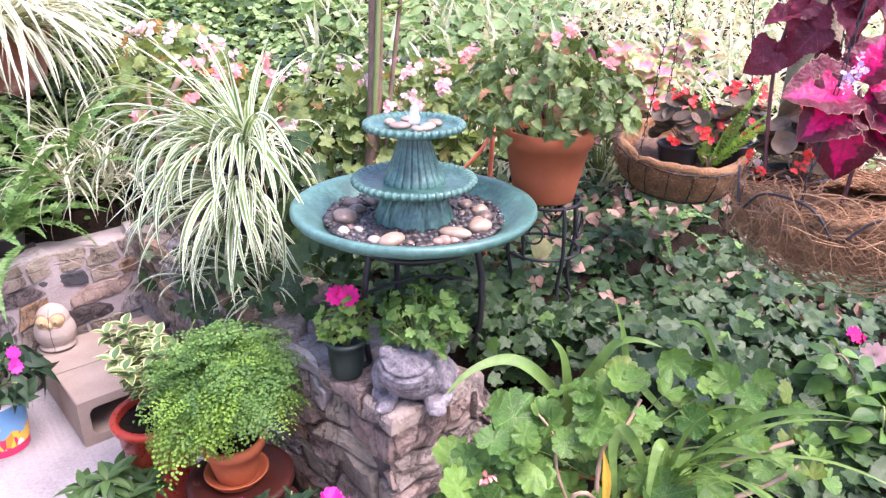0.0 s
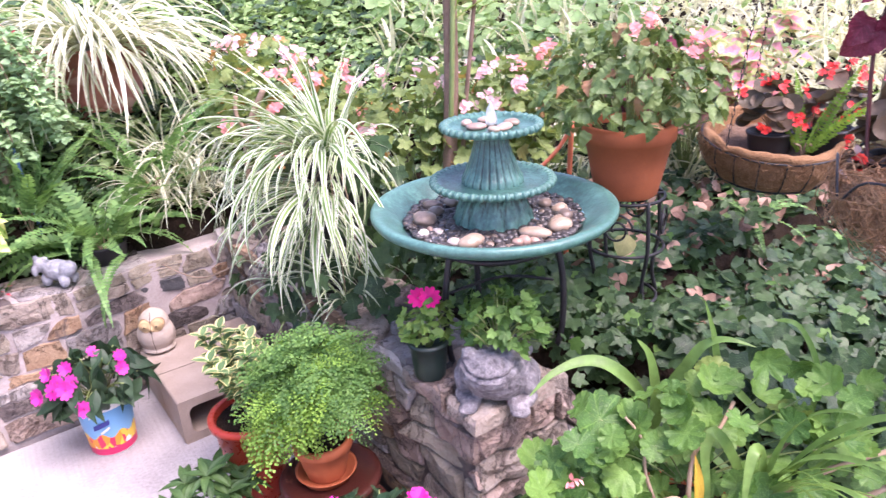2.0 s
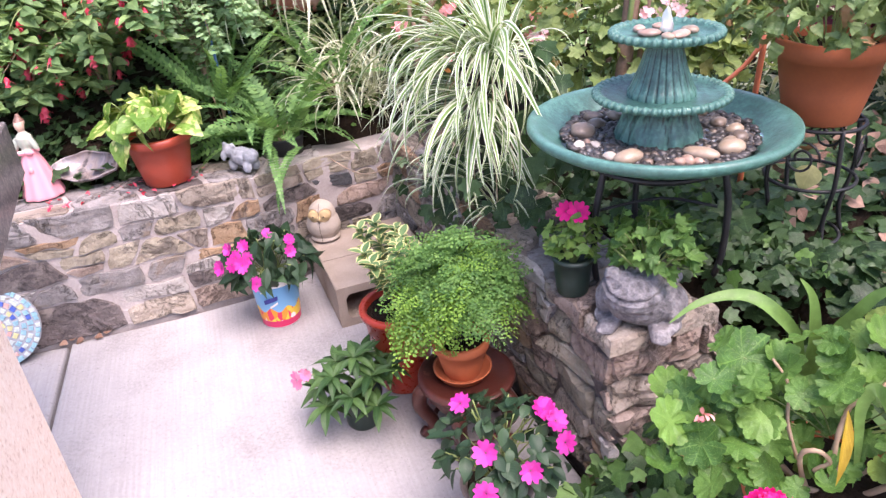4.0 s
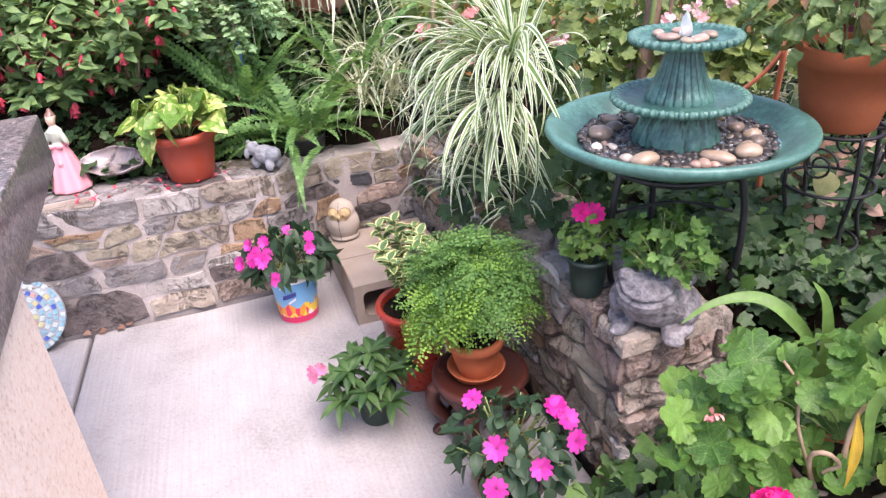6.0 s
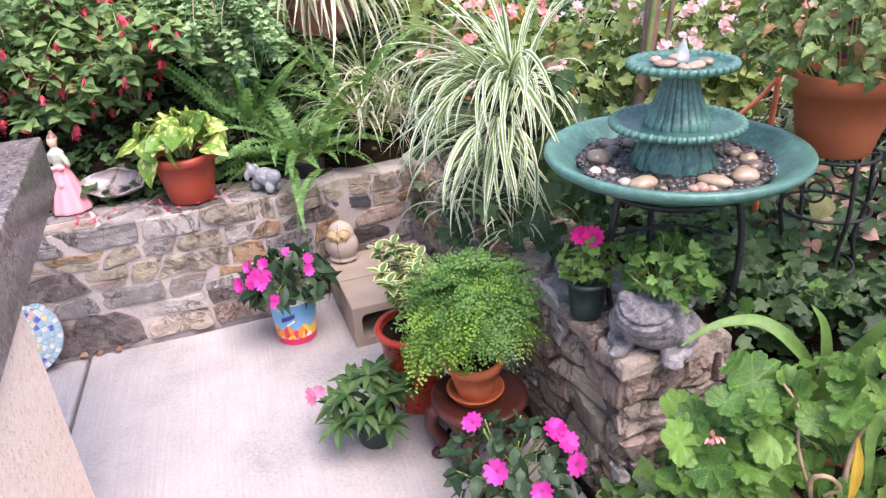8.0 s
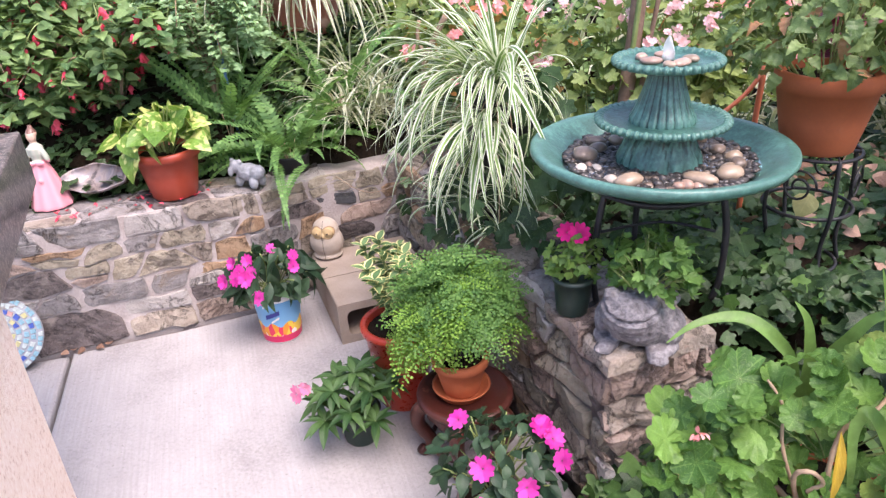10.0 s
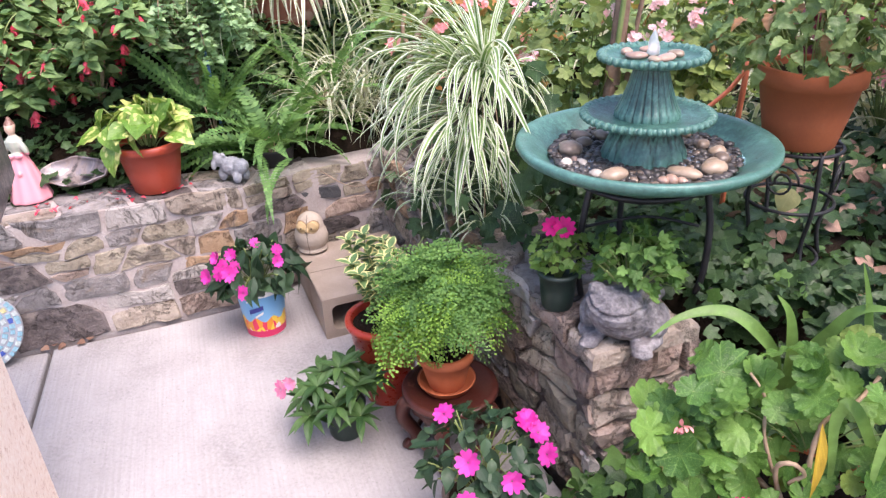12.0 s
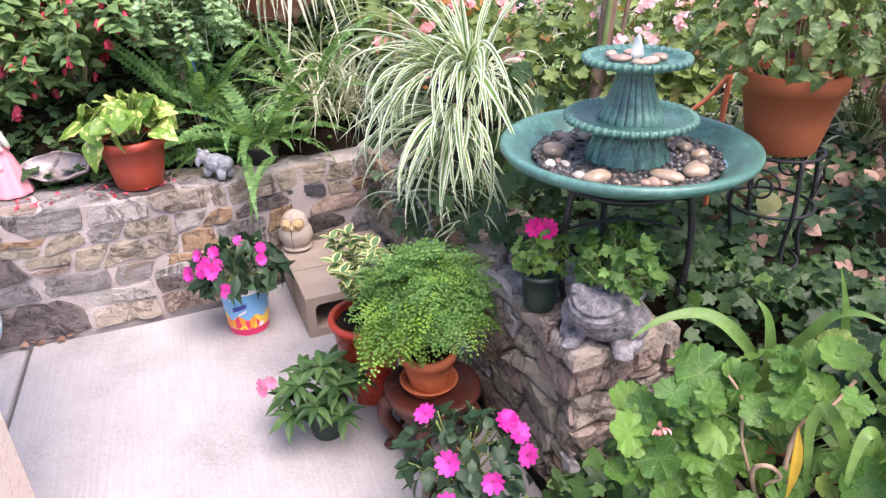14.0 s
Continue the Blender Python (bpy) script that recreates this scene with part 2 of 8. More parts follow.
M_CONCRETE = surface("concrete", [(0.32, (0.2, 0.186, 0.184)), (0.47, (0.33, 0.312, 0.312)), (0.66, (0.41, 0.39, 0.39))], 3.2, 0.85, 90, 0.8, 0.004, spots=(0.7, (0.27, 0.25, 0.245), 9.0))
M_MORTAR = surface("mortar", [(0.3, (0.3, 0.255, 0.24)), (0.7, (0.52, 0.46, 0.44))], 9, 0.9, 120, 0.8, 0.006)
M_MORTARDK = surface("dark_mortar", [(0.3, (0.12, 0.094, 0.082)), (0.7, (0.31, 0.26, 0.235))], 12, 0.9, 90, 1.0, 0.012)
M_SOIL = surface("soil", [(0.3, (0.01, 0.007, 0.005)), (0.7, (0.042, 0.029, 0.02))], 6, 0.95, 70, 1.0, 0.02, spec=0.08)
STONE = [split_stone(n, a, b, c, v) for n, a, b, c, v in (
    ("stone_tan", (0.22, 0.175, 0.14), (0.44, 0.375, 0.31), (0.15, 0.115, 0.092), 0.4),
    ("stone_grey", (0.17, 0.152, 0.148), (0.40, 0.37, 0.36), (0.25, 0.19, 0.14), 0.4),
    ("stone_pale", (0.34, 0.305, 0.285), (0.54, 0.5, 0.465), (0.27, 0.235, 0.21), 0.25),
    ("stone_amber", (0.24, 0.135, 0.075), (0.45, 0.32, 0.205), (0.1, 0.075, 0.068), 0.3),
    ("stone_dark", (0.06, 0.048, 0.046), (0.21, 0.172, 0.165), (0.28, 0.235, 0.21), 0.35),
    ("stone_black", (0.022, 0.024, 0.027), (0.10, 0.102, 0.11), (0.16, 0.15, 0.15), 0.2),
    ("stone_olive", (0.22, 0.18, 0.13), (0.44, 0.385, 0.3), (0.15, 0.125, 0.105), 0.4),
    ("stone_rosy", (0.25, 0.175, 0.14), (0.47, 0.365, 0.305), (0.15, 0.11, 0.092), 0.35))]
M_TERRA = surface("terracotta", [(0.3, (0.33, 0.08, 0.028)), (0.7, (0.46, 0.128, 0.048))], 7, 0.75, 120, 0.15, 0.002, spots=(0.68, (0.41, 0.155, 0.08), 12))
M_TERRA_OLD = surface("weathered_terracotta", [(0.3, (0.28, 0.085, 0.055)), (0.7, (0.4, 0.16, 0.11))], 6, 0.8, 110, 0.2, 0.002, spots=(0.62, (0.5, 0.3, 0.22), 9))
M_REDPLASTIC = surface("red_plastic", [(0.3, (0.31, 0.04, 0.02)), (0.7, (0.38, 0.06, 0.03))], 5, 0.42, 90, 0.05, 0.001)
M_REDGLAZE = surface("red_glaze", [(0.3, (0.33, 0.028, 0.018)), (0.7, (0.47, 0.06, 0.03))], 5, 0.3, 60, 0.05, 0.001)
M_GREENPLASTIC = surface("dark_green_plastic", [(0.3, (0.01, 0.022, 0.018)), (0.7, (0.022, 0.042, 0.034))], 9, 0.45, 90, 0.05, 0.001)
M_BLACKPLASTIC = surface("black_plastic", [(0.3, (0.01, 0.01, 0.011)), (0.7, (0.022, 0.022, 0.024))], 9, 0.5, 90, 0.05, 0.001)
M_IRON = surface("black_iron", [(0.3, (0.012, 0.012, 0.014)), (0.7, (0.035, 0.034, 0.036))], 20, 0.5, 150, 0.3, 0.001, metallic=0.3)
M_WOOD = surface("red_brown_wood", [(0.3, (0.035, 0.009, 0.007)), (0.7, (0.09, 0.023, 0.016))], 10, 0.42, 90, 0.2, 0.002, spots=(0.66, (0.2, 0.075, 0.05), 14))
M_FROG = surface("cast_stone_frog", [(0.36, (0.045, 0.042, 0.046)), (0.5, (0.18, 0.17, 0.178)), (0.62, (0.32, 0.302, 0.308))], 20, 0.85, 95, 1.0, 0.008, spots=(0.6, (0.17, 0.155, 0.16), 22))
M_GREYFIG = surface("grey_figurine", [(0.3, (0.13, 0.14, 0.16)), (0.7, (0.42, 0.43, 0.46))], 18, 0.75, 80, 0.7, 0.004)
M_OWL = surface("pale_stone_owl", [(0.3, (0.36, 0.295, 0.24)), (0.7, (0.47, 0.40, 0.335))], 9, 0.8, 90, 0.35, 0.003)
M_OWLEYE = surface("owl_face", [(0.3, (0.42, 0.28, 0.12)), (0.7, (0.6, 0.45, 0.24))], 20, 0.8, 120, 0.3, 0.002)
M_INK = surface("black_crack", [(0.3, (0.02, 0.018, 0.016)), (0.7, (0.05, 0.045, 0.04))], 20, 0.8)
M_BLOCK = surface("concrete_block", [(0.3, (0.25, 0.195, 0.155)), (0.7, (0.37, 0.305, 0.255))], 8, 0.9, 150, 0.7, 0.004, spots=(0.68, (0.34, 0.28, 0.23), 10))
M_STUCCO = surface("cream_stucco", [(0.34, (0.58, 0.38, 0.28)), (0.45, (0.84, 0.65, 0.53)), (0.64, (0.9, 0.76, 0.66))], 85, 0.9, 190, 0.9, 0.006)
M_COIR = surface("coconut_fibre", [(0.3, (0.16, 0.075, 0.032)), (0.7, (0.4, 0.22, 0.105))], 14, 0.95, 140, 1.0, 0.01)
M_FIBRE = surface("loose_fibre", [(0.3, (0.2, 0.1, 0.045)), (0.7, (0.43, 0.25, 0.13))], 20, 0.9, 90, 0.3, 0.002, vary=0.7)
M_BARK = surface("bark", [(0.3, (0.10, 0.055, 0.038)), (0.7, (0.29, 0.19, 0.13))], 18, 0.85, 90, 0.7, 0.004)
M_STEM = surface("green_stem", [(0.3, (0.11, 0.16, 0.045)), (0.7, (0.24, 0.30, 0.10))], 20, 0.55, 90, 0.2, 0.002)
M_DRY = surface("dry_stem", [(0.3, (0.2, 0.125, 0.075)), (0.7, (0.42, 0.31, 0.21))], 20, 0.8, 90, 0.4, 0.002, vary=0.4)
M_ORANGE = surface("orange_plastic", [(0.3, (0.62, 0.14, 0.06)), (0.7, (0.72, 0.21, 0.10))], 9, 0.45, 90, 0.1, 0.001)
M_BLUE = surface("blue_stake", [(0.3, (0.05, 0.13, 0.28)), (0.7, (0.10, 0.21, 0.4))], 9, 0.5, 90, 0.1, 0.001)


def fountain_paint():
    m, t, s = material("green_glazed_resin")
    a, b = grain(t, 24, 7, 0.7), grain(t, 110, 6, 0.65)
    col = ramp(t, maths(t, "ADD", maths(t, "MULTIPLY", a, 0.6), maths(t, "MULTIPLY", b, 0.4)), [(0.39, (0.005, 0.024, 0.019)), (0.5, (0.022, 0.086, 0.068)), (0.6, (0.075, 0.2, 0.158))])
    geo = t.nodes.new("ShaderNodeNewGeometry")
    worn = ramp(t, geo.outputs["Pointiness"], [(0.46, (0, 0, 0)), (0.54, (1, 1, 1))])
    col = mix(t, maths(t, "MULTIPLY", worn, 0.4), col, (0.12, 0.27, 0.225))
    # recess shade painted into the glaze: concave places turn nearly black
    groove_shade = ramp(t, geo.outputs["Pointiness"], [(0.44, (1, 1, 1)), (0.49, (0, 0, 0))])
    col = mix(t, maths(t, "MULTIPLY", groove_shade, 0.85), col, (0.006, 0.014, 0.012))
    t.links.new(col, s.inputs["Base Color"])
    t.links.new(maths(t, "MULTIPLY_ADD", b, 0.3, 0.18), s.inputs["Roughness"])
    bump(t, s, maths(t, "ADD", a, b), 0.35, 0.003)
    return m


def water_mat():
    m, t, s = material("water")
    s.inputs["Base Color"].default_value = (0.92, 0.97, 0.96, 1)
    s.inputs["Roughness"].default_value = 0.05
    s.inputs["IOR"].default_value = 1.05
    s.inputs["Transmission Weight"].default_value = 1.0
    bump(t, s, grain(t, 45, 2), 0.12, 0.003)
    return m


def granite_mat():
    m, t, s = material("polished_granite")
    a, b, c = grain(t, 38, 6, 0.7, "Object", 1.2), grain(t, 150, 4, 0.6), grain(t, 70, 4, 0.6)
    col = ramp(t, a, [(0.38, (0.03, 0.026, 0.027)), (0.48, (0.14, 0.112, 0.108)), (0.62, (0.33, 0.265, 0.25))])
    col = mix(t, ramp(t, c, [(0.56, (0, 0, 0)), (0.6, (1, 1, 1))]), col, (0.055, 0.047, 0.048))
    col = mix(t, ramp(t, b, [(0.6, (0, 0, 0)), (0.64, (1, 1, 1))]), col, (0.55, 0.48, 0.45))
    t.links.new(col, s.inputs["Base Color"])
    s.inputs["Roughness"].default_value = 0.3
    s.inputs["Specular IOR Level"].default_value = 0.35
    return m


def pebble_mat(name, dark, light):
    m = surface(name, [(0.3, dark), (0.7, light)], 22, 0.34, 120, 0.15, 0.001, vary=0.5)
    return m


def foam_mat():
    m, t, s = material("aerated_water")
    s.inputs["Base Color"].default_value = (0.9, 0.93, 0.95, 1)
    s.inputs["Roughness"].default_value = 0.35
    s.inputs["IOR"].default_value = 1.33
    s.inputs["Transmission Weight"].default_value = 0.8
    bump(t, s, grain(t, 120, 3), 0.5, 0.004)
    return m


M_FOAM = foam_mat()
M_RESIN, M_WATER, M_GRANITE = fountain_paint(), water_mat(), granite_mat()
PEBBLE = [pebble_mat("tan_pebble", (0.2, 0.145, 0.10), (0.38, 0.285, 0.205)), pebble_mat("pink_pebble", (0.3, 0.185, 0.135), (0.44, 0.3, 0.235)), pebble_mat("white_pebble", (0.4, 0.34, 0.28), (0.6, 0.53, 0.46)),
          pebble_mat("brown_pebble", (0.09, 0.065, 0.05), (0.23, 0.175, 0.135)), pebble_mat("dark_pebble", (0.02, 0.018, 0.018), (0.085, 0.075, 0.07))]

L_IVY = leaf_mat("ivy_leaf", (0.012, 0.036, 0.013), (0.055, 0.108, 0.038), 0.38, None, 0.16, 0.7, speck=0.3)
L_IVYNEW = leaf_mat("young_ivy_leaf", (0.05, 0.13, 0.03), (0.15, 0.29, 0.07), 0.4, None, 0.3, 0.3)
L_COVER = leaf_mat("groundcover_leaf", (0.13, 0.23, 0.075), (0.33, 0.48, 0.2), 0.4, None, 0.3, 0.15, speck=0.4)
# pale straps, lightened further so their colour carries the far slope's sunlight
L_PALE = leaf_mat("sun_pale_strap_leaf", (0.4, 0.44, 0.24), (0.7, 0.68, 0.5), 0.5, pat_margin((0.72, 0.7, 0.55), 0.3), 0.35, 0)
L_SPIDER = leaf_mat("spider_plant_leaf", (0.085, 0.17, 0.045), (0.2, 0.33, 0.1), 0.42, pat_margin((0.74, 0.75, 0.6), 0.22, 0.06), 0.3, 0)
L_SPIDEROLD = leaf_mat("bleached_spider_leaf", (0.2, 0.26, 0.12), (0.4, 0.44, 0.25), 0.5, pat_margin((0.7, 0.69, 0.55), 0.16, 0.08), 0.3, 0)
L_FERN = leaf_mat("sword_fern_leaf", (0.055, 0.14, 0.045), (0.2, 0.37, 0.115), 0.5, None, 0.3, 0)
L_MAIDEN = leaf_mat("maidenhair_leaf", (0.05, 0.135, 0.036), (0.155, 0.3, 0.07), 0.55, None, 0.32, 0)
L_MAIDENNEW = leaf_mat("young_maidenhair_leaf", (0.11, 0.245, 0.036), (0.24, 0.41, 0.07), 0.55, None, 0.38, 0)
L_IMP = leaf_mat("impatiens_leaf", (0.016, 0.042, 0.022), (0.046, 0.09, 0.044), 0.4, None, 0.18, 0.05, speck=0.08)
L_NG = leaf_mat("lance_leaf", (0.02, 0.06, 0.018), (0.07, 0.14, 0.042), 0.42, None, 0.2, 0.3)
L_GER = leaf_mat("geranium_leaf", (0.04, 0.115, 0.022), (0.14, 0.265, 0.055), 0.5, pat_rim((0.2, 0.11, 0.04)), 0.22, 0.3, old=(0.15, 0.21, 0.045), speck=0.3, quilt=0.45)
L_FROGPL = leaf_mat("frog_planter_leaf", (0.045, 0.115, 0.028), (0.13, 0.25, 0.06), 0.5, None, 0.3, 0.25)
L_NURSERY = leaf_mat("nursery_leaf", (0.06, 0.14, 0.03), (0.16, 0.27, 0.06), 0.4, None, 0.28, 0.3)
L_POTHOS = leaf_mat("pothos_leaf", (0.10, 0.21, 0.035), (0.19, 0.33, 0.06), 0.3, pat_splash((0.55, 0.57, 0.2), 5, 0.5), 0.25, 0.3)
L_VARIEG = leaf_mat("cream_edged_leaf", (0.06, 0.13, 0.05), (0.15, 0.25, 0.10), 0.4, pat_margin((0.72, 0.66, 0.3), 0.32), 0.25, 0)
L_BEG = leaf_mat("begonia_leaf", (0.05, 0.105, 0.034), (0.2, 0.28, 0.095), 0.38, None, 0.25, 0.2, old=(0.34, 0.17, 0.09))
L_BEGPALE = leaf_mat("bed_begonia_leaf", (0.09, 0.17, 0.055), (0.29, 0.36, 0.12), 0.45, None, 0.35, 0.3, old=(0.5, 0.2, 0.07))
L_FUCHSIA = leaf_mat("fuchsia_leaf", (0.05, 0.12, 0.045), (0.22, 0.33, 0.12), 0.5, None, 0.28, 0.35)
L_SHRUB = leaf_mat("fine_shrub_leaf", (0.16, 0.28, 0.13), (0.36, 0.52, 0.28), 0.5, None, 0.3, 0)
L_COLEUS = leaf_mat("coleus_leaf", (0.06, 0.007, 0.014), (0.13, 0.014, 0.03), 0.42, pat_heart((0.72, 0.008, 0.14), (0.34, 0.26, 0.15), 0.24), 0.3, 0.35, speck=0.2, quilt=0.6)
L_COLEUSDK = leaf_mat("dark_coleus_leaf", (0.075, 0.010, 0.018), (0.2, 0.03, 0.055), 0.45, None, 0.25, 0.45, speck=0.4, quilt=0.6)
L_BRONZE = leaf_mat("bronze_begonia_leaf", (0.06, 0.05, 0.03), (0.17, 0.125, 0.085), 0.4, None, 0.15, 0.2)
L_STRAP = leaf_mat("daylily_leaf", (0.085, 0.18, 0.04), (0.18, 0.31, 0.08), 0.4, None, 0.28, 0)
L_GLOSSY = leaf_mat("glossy_shrub_leaf", (0.03, 0.085, 0.025), (0.12, 0.25, 0.05), 0.38, None, 0.22, 0.1)
L_YELLOW = leaf_mat("yellowed_leaf", (0.34, 0.22, 0.02), (0.44, 0.31, 0.04), 0.5, pat_splash((0.28, 0.15, 0.03), 9, 0.6), 0.3, 0.3)
L_DEAD = leaf_mat("dead_leaf", (0.17, 0.09, 0.06), (0.46, 0.3, 0.225), 0.7, None, 0.15, 0.3)
L_PALM = leaf_mat("palm_leaf", (0.15, 0.29, 0.05), (0.28, 0.43, 0.09), 0.4, None, 0.3, 0)
P_MAGENTA = petal_mat("magenta_petal", (0.62, 0.03, 0.32), (0.74, 0.085, 0.44))
P_HOT = petal_mat("crimson_pink_petal", (0.72, 0.008, 0.17), (0.8, 0.02, 0.25))
P_PINK = petal_mat("light_pink_petal", (0.82, 0.2, 0.42), (0.87, 0.36, 0.54))
P_SALMON = petal_mat("salmon_petal", (0.8, 0.22, 0.24), (0.86, 0.45, 0.44))
P_BLUSH = petal_mat("blush_petal", (0.82, 0.42, 0.48), (0.86, 0.64, 0.66))
P_RED = petal_mat("red_petal", (0.72, 0.035, 0.035), (0.8, 0.09, 0.085))
P_CORAL = petal_mat("coral_petal", (0.82, 0.06, 0.12), (0.86, 0.14, 0.2))


# ---- the large structure ----
def wall_line(a):
    """How far the face of the long wall stands back, along it."""
    if a < -0.62:
        return 0.0
    if a < -0.30:
        return -0.16 * (a + 0.62) / 0.32
    return -0.16


def wall_top(a):
    return TOP - 0.045 * min(1.0, max(0.0, (a + 0.75) / 0.5))


def smooth(x):
    x = min(1.0, max(0.0, x))
    return x * x * (3 - 2 * x)


def terrain(x, y):
    d = Vector((x, y, 0)) - CORNER
    a, b = d.dot(U), d.dot(V)
    wob = 0.03 * noise.noise(Vector((x * 1.7, y * 1.7, 0.3))) + 0.012 * noise.noise(Vector((x * 6, y * 6, 2.0)))
    rise = max(0.85 * max(0.0, -b - 0.28) * smooth((0.9 - x) / 1.4), 0.42 * max(0.0, y - 3.2))
    rise = 1.25 * (1 - math.exp(-rise / 1.25)) if rise > 0 else 0.0
    bed = 0.475 + rise + wob
    if b < wall_line(a) - 0.14 or (a > 0.1 and b < 1.30):
        return bed
    if a > 0.1 and b >= 1.30:
        return -0.06 + (0.42 + wob) * smooth((a - 0.32) / 0.35) * smooth((3.4 - b) / 0.9)
    return -0.06


def spread(near0, near1, step, far):
    mid = list(np.arange(near0, near1 + 1e-6, step))
    out, s, x = [], step, near1
    while x < far:
        s *= 1.45
        x += s
        out.append(x)
    low, s, x = [], step, near0
    while x > -far:
        s *= 1.45
        x -= s
        low.append(x)
    return low[::-1] + mid + out


gx, gy = spread(-3.2, 3.0, 0.045, 400), spread(0.6, 5.4, 0.045, 400)
gv = [(x, y, terrain(x, y)) for y in gy for x in gx]
gw = len(gx)
gf = [(j * gw + i, j * gw + i + 1, (j + 1) * gw + i + 1, (j + 1) * gw + i) for j in range(len(gy) - 1) for i in range(gw - 1)]
ground = mesh_ob("ground", gv, gf, M_SOIL)
tagged(ground, "dark soil of the raised bed and the slope behind", "ground", kind="structure")


def slab(name, corners, z, depth, mat, bevel=0.012):
    bm = bmesh.new()
    top = [bm.verts.new((p[0], p[1], z)) for p in corners]
    face = bm.faces.new(top)
    bmesh.ops.recalc_face_normals(bm, faces=[face])
    if face.normal.z < 0:
        face.normal_flip()
    ex = bmesh.ops.extrude_face_region(bm, geom=[face])
    for v in [g for g in ex["geom"] if isinstance(g, bmesh.types.BMVert)]:
        v.co.z += 0.0
    for v in top:
        v.co.z = z - depth
    bmesh.ops.recalc_face_normals(bm, faces=list(bm.faces))
    edges = [e for e in bm.edges if all(abs(v.co.z - z) < 1e-5 for v in e.verts)]
    bmesh.ops.bevel(bm, geom=edges, offset=bevel, segments=2, affect="EDGES", profile=0.5)
    return part(name, bm, mat, None, smooth=False)


# the joint between the two pours runs from the wall towards the house
J0, J1 = Vector((-2.108, 1.60, 0)), Vector((-1.883, 1.283, 0))
JD = (J1 - J0).normalized()
JN = Vector((JD.y, -JD.x, 0))
if JN.dot(Vector((1, 0, 0))) < 0:
    JN = -JN
far = J0 + JD * 5.5
e1 = J0 + JN * 0.008
e2 = J0 - JN * 0.008
patio = slab("patio", [e1, wf(-1.0, 0.03), wf(-0.61, 0.02), wf(-0.30, -0.14), wf(-0.025, -0.14), wf(-0.025, 1.49), wf(0.55, 1.49), wf(0.55, 6.0), far + JN * 0.008], 0.0, 0.1, M_CONCRETE)
tagged(patio, "pale broom-finished concrete patio slab with fine cracks", "patio", kind="structure")
strip = slab("patio", [e2, far - JN * 0.008, far - JN * 2.4, J0 - JN * 2.4 - JD * 0.1, J0 - JN * 0.6 - JD * 0.02], -0.006, 0.1, M_CONCRETE)
tagged(strip, "pale concrete slab beyond the expansion joint", "patio", kind="structure")


def broom(m):
    """Fine parallel broom marks."""
    t, s = m.node_tree, m.node_tree.nodes["Principled BSDF"]
    co = t.nodes.new("ShaderNodeTexCoord").outputs["Object"]
    mp = node(t, "ShaderNodeMapping", Rotation=(0, 0, radians(-54)), Scale=(0.3, 0.009, 1.0))
    mp.vector_type = "TEXTURE"
    t.links.new(co, mp.inputs[0])
    n = node(t, "ShaderNodeTexNoise", Scale=1.0, Detail=3.0)
    t.links.new(mp.outputs[0], n.inputs["Vector"])
    old = s.inputs["Normal"].links[0].from_node
    b2 = node(t, "ShaderNodeBump", Strength=0.45, Distance=0.003)
    t.links.new(n.outputs[0], b2.inputs["Height"])
    t.links.new(old.outputs[0], b2.inputs["Normal"])
    t.links.new(b2.outputs[0], s.inputs["Normal"])
    base = s.inputs["Base Color"].links[0].from_socket
    t.links.new(mix(t, maths(t, "MULTIPLY", ramp(t, n.outputs[0], [(0.35, (1, 1, 1)), (0.6, (0, 0, 0))]), 0.34), base, (0.27, 0.25, 0.245)), s.inputs["Base Color"])
    base = s.inputs["Base Color"].links[0].from_socket
    pits = ramp(t, grain(t, 75, 3, 0.6), [(0.64, (0, 0, 0)), (0.70, (1, 1, 1))])
    t.links.new(mix(t, maths(t, "MULTIPLY", pits, 0.5), base, (0.17, 0.155, 0.15)), s.inputs["Base Color"])


broom(M_CONCRETE)


def wall_body(name, path, thick, label):
    """A mortar core: path of (a, b, top), its face along the path and its back the other way."""
    verts, faces = [], []
    for a, b, back, top in path:
        for q, z in ((b, -0.05), (b, top), (back, top), (back, -0.05)):
            verts.append(wf(a, q, z))
    n = len(path)
    for i in range(n - 1):
        for k in range(4):
            p, q = i * 4 + k, i * 4 + (k + 1) % 4
            faces.append((p, p + 4, q + 4, q))
    faces += [(0, 1, 2, 3), tuple((n - 1) * 4 + k for k in (3, 2, 1, 0))]
    ob = mesh_ob(name, verts, faces, M_MORTAR if name == "wall_west" else M_MORTARDK, smooth=False)
    bm = bmesh.new()
    bm.from_mesh(ob.data)
    bmesh.ops.recalc_face_normals(bm, faces=list(bm.faces))
    bm.to_mesh(ob.data)
    bm.free()
    return tagged(ob, label, "wall", kind="structure")


wall_west = wall_body("wall_west", [(a, wall_line(a) - 0.004, wall_line(a) - 0.26, wall_top(a) - 0.012) for a in np.linspace(-2.3, 0.14, 25)], 0.26,
                      "low retaining wall of mixed fieldstone set in mortar")
wall_east = wall_body("wall_east", [(0.0, 1.46, -0.27, TOP - 0.02), (0.27, 1.46, -0.27, TOP - 0.02)], 0.25, "rough retaining wall of dark rubble stone beside the patio")
wall_south = wall_body("wall_south", [(0.0, 1.47, 1.2, TOP - 0.02), (0.28, 1.47, 1.2, TOP - 0.03), (0.42, 1.44, 1.2, 0.30)], 0.25, "rubble stone end of the retaining wall under ivy")

# stucco counter with a thick granite top
G0, G1 = Vector((-1.75, 1.405, 0)), Vector((-1.275, 0.857, 0))
GD = (G1 - G0).normalized()
GN = Vector((GD.y, -GD.x, 0))       # out over the patio
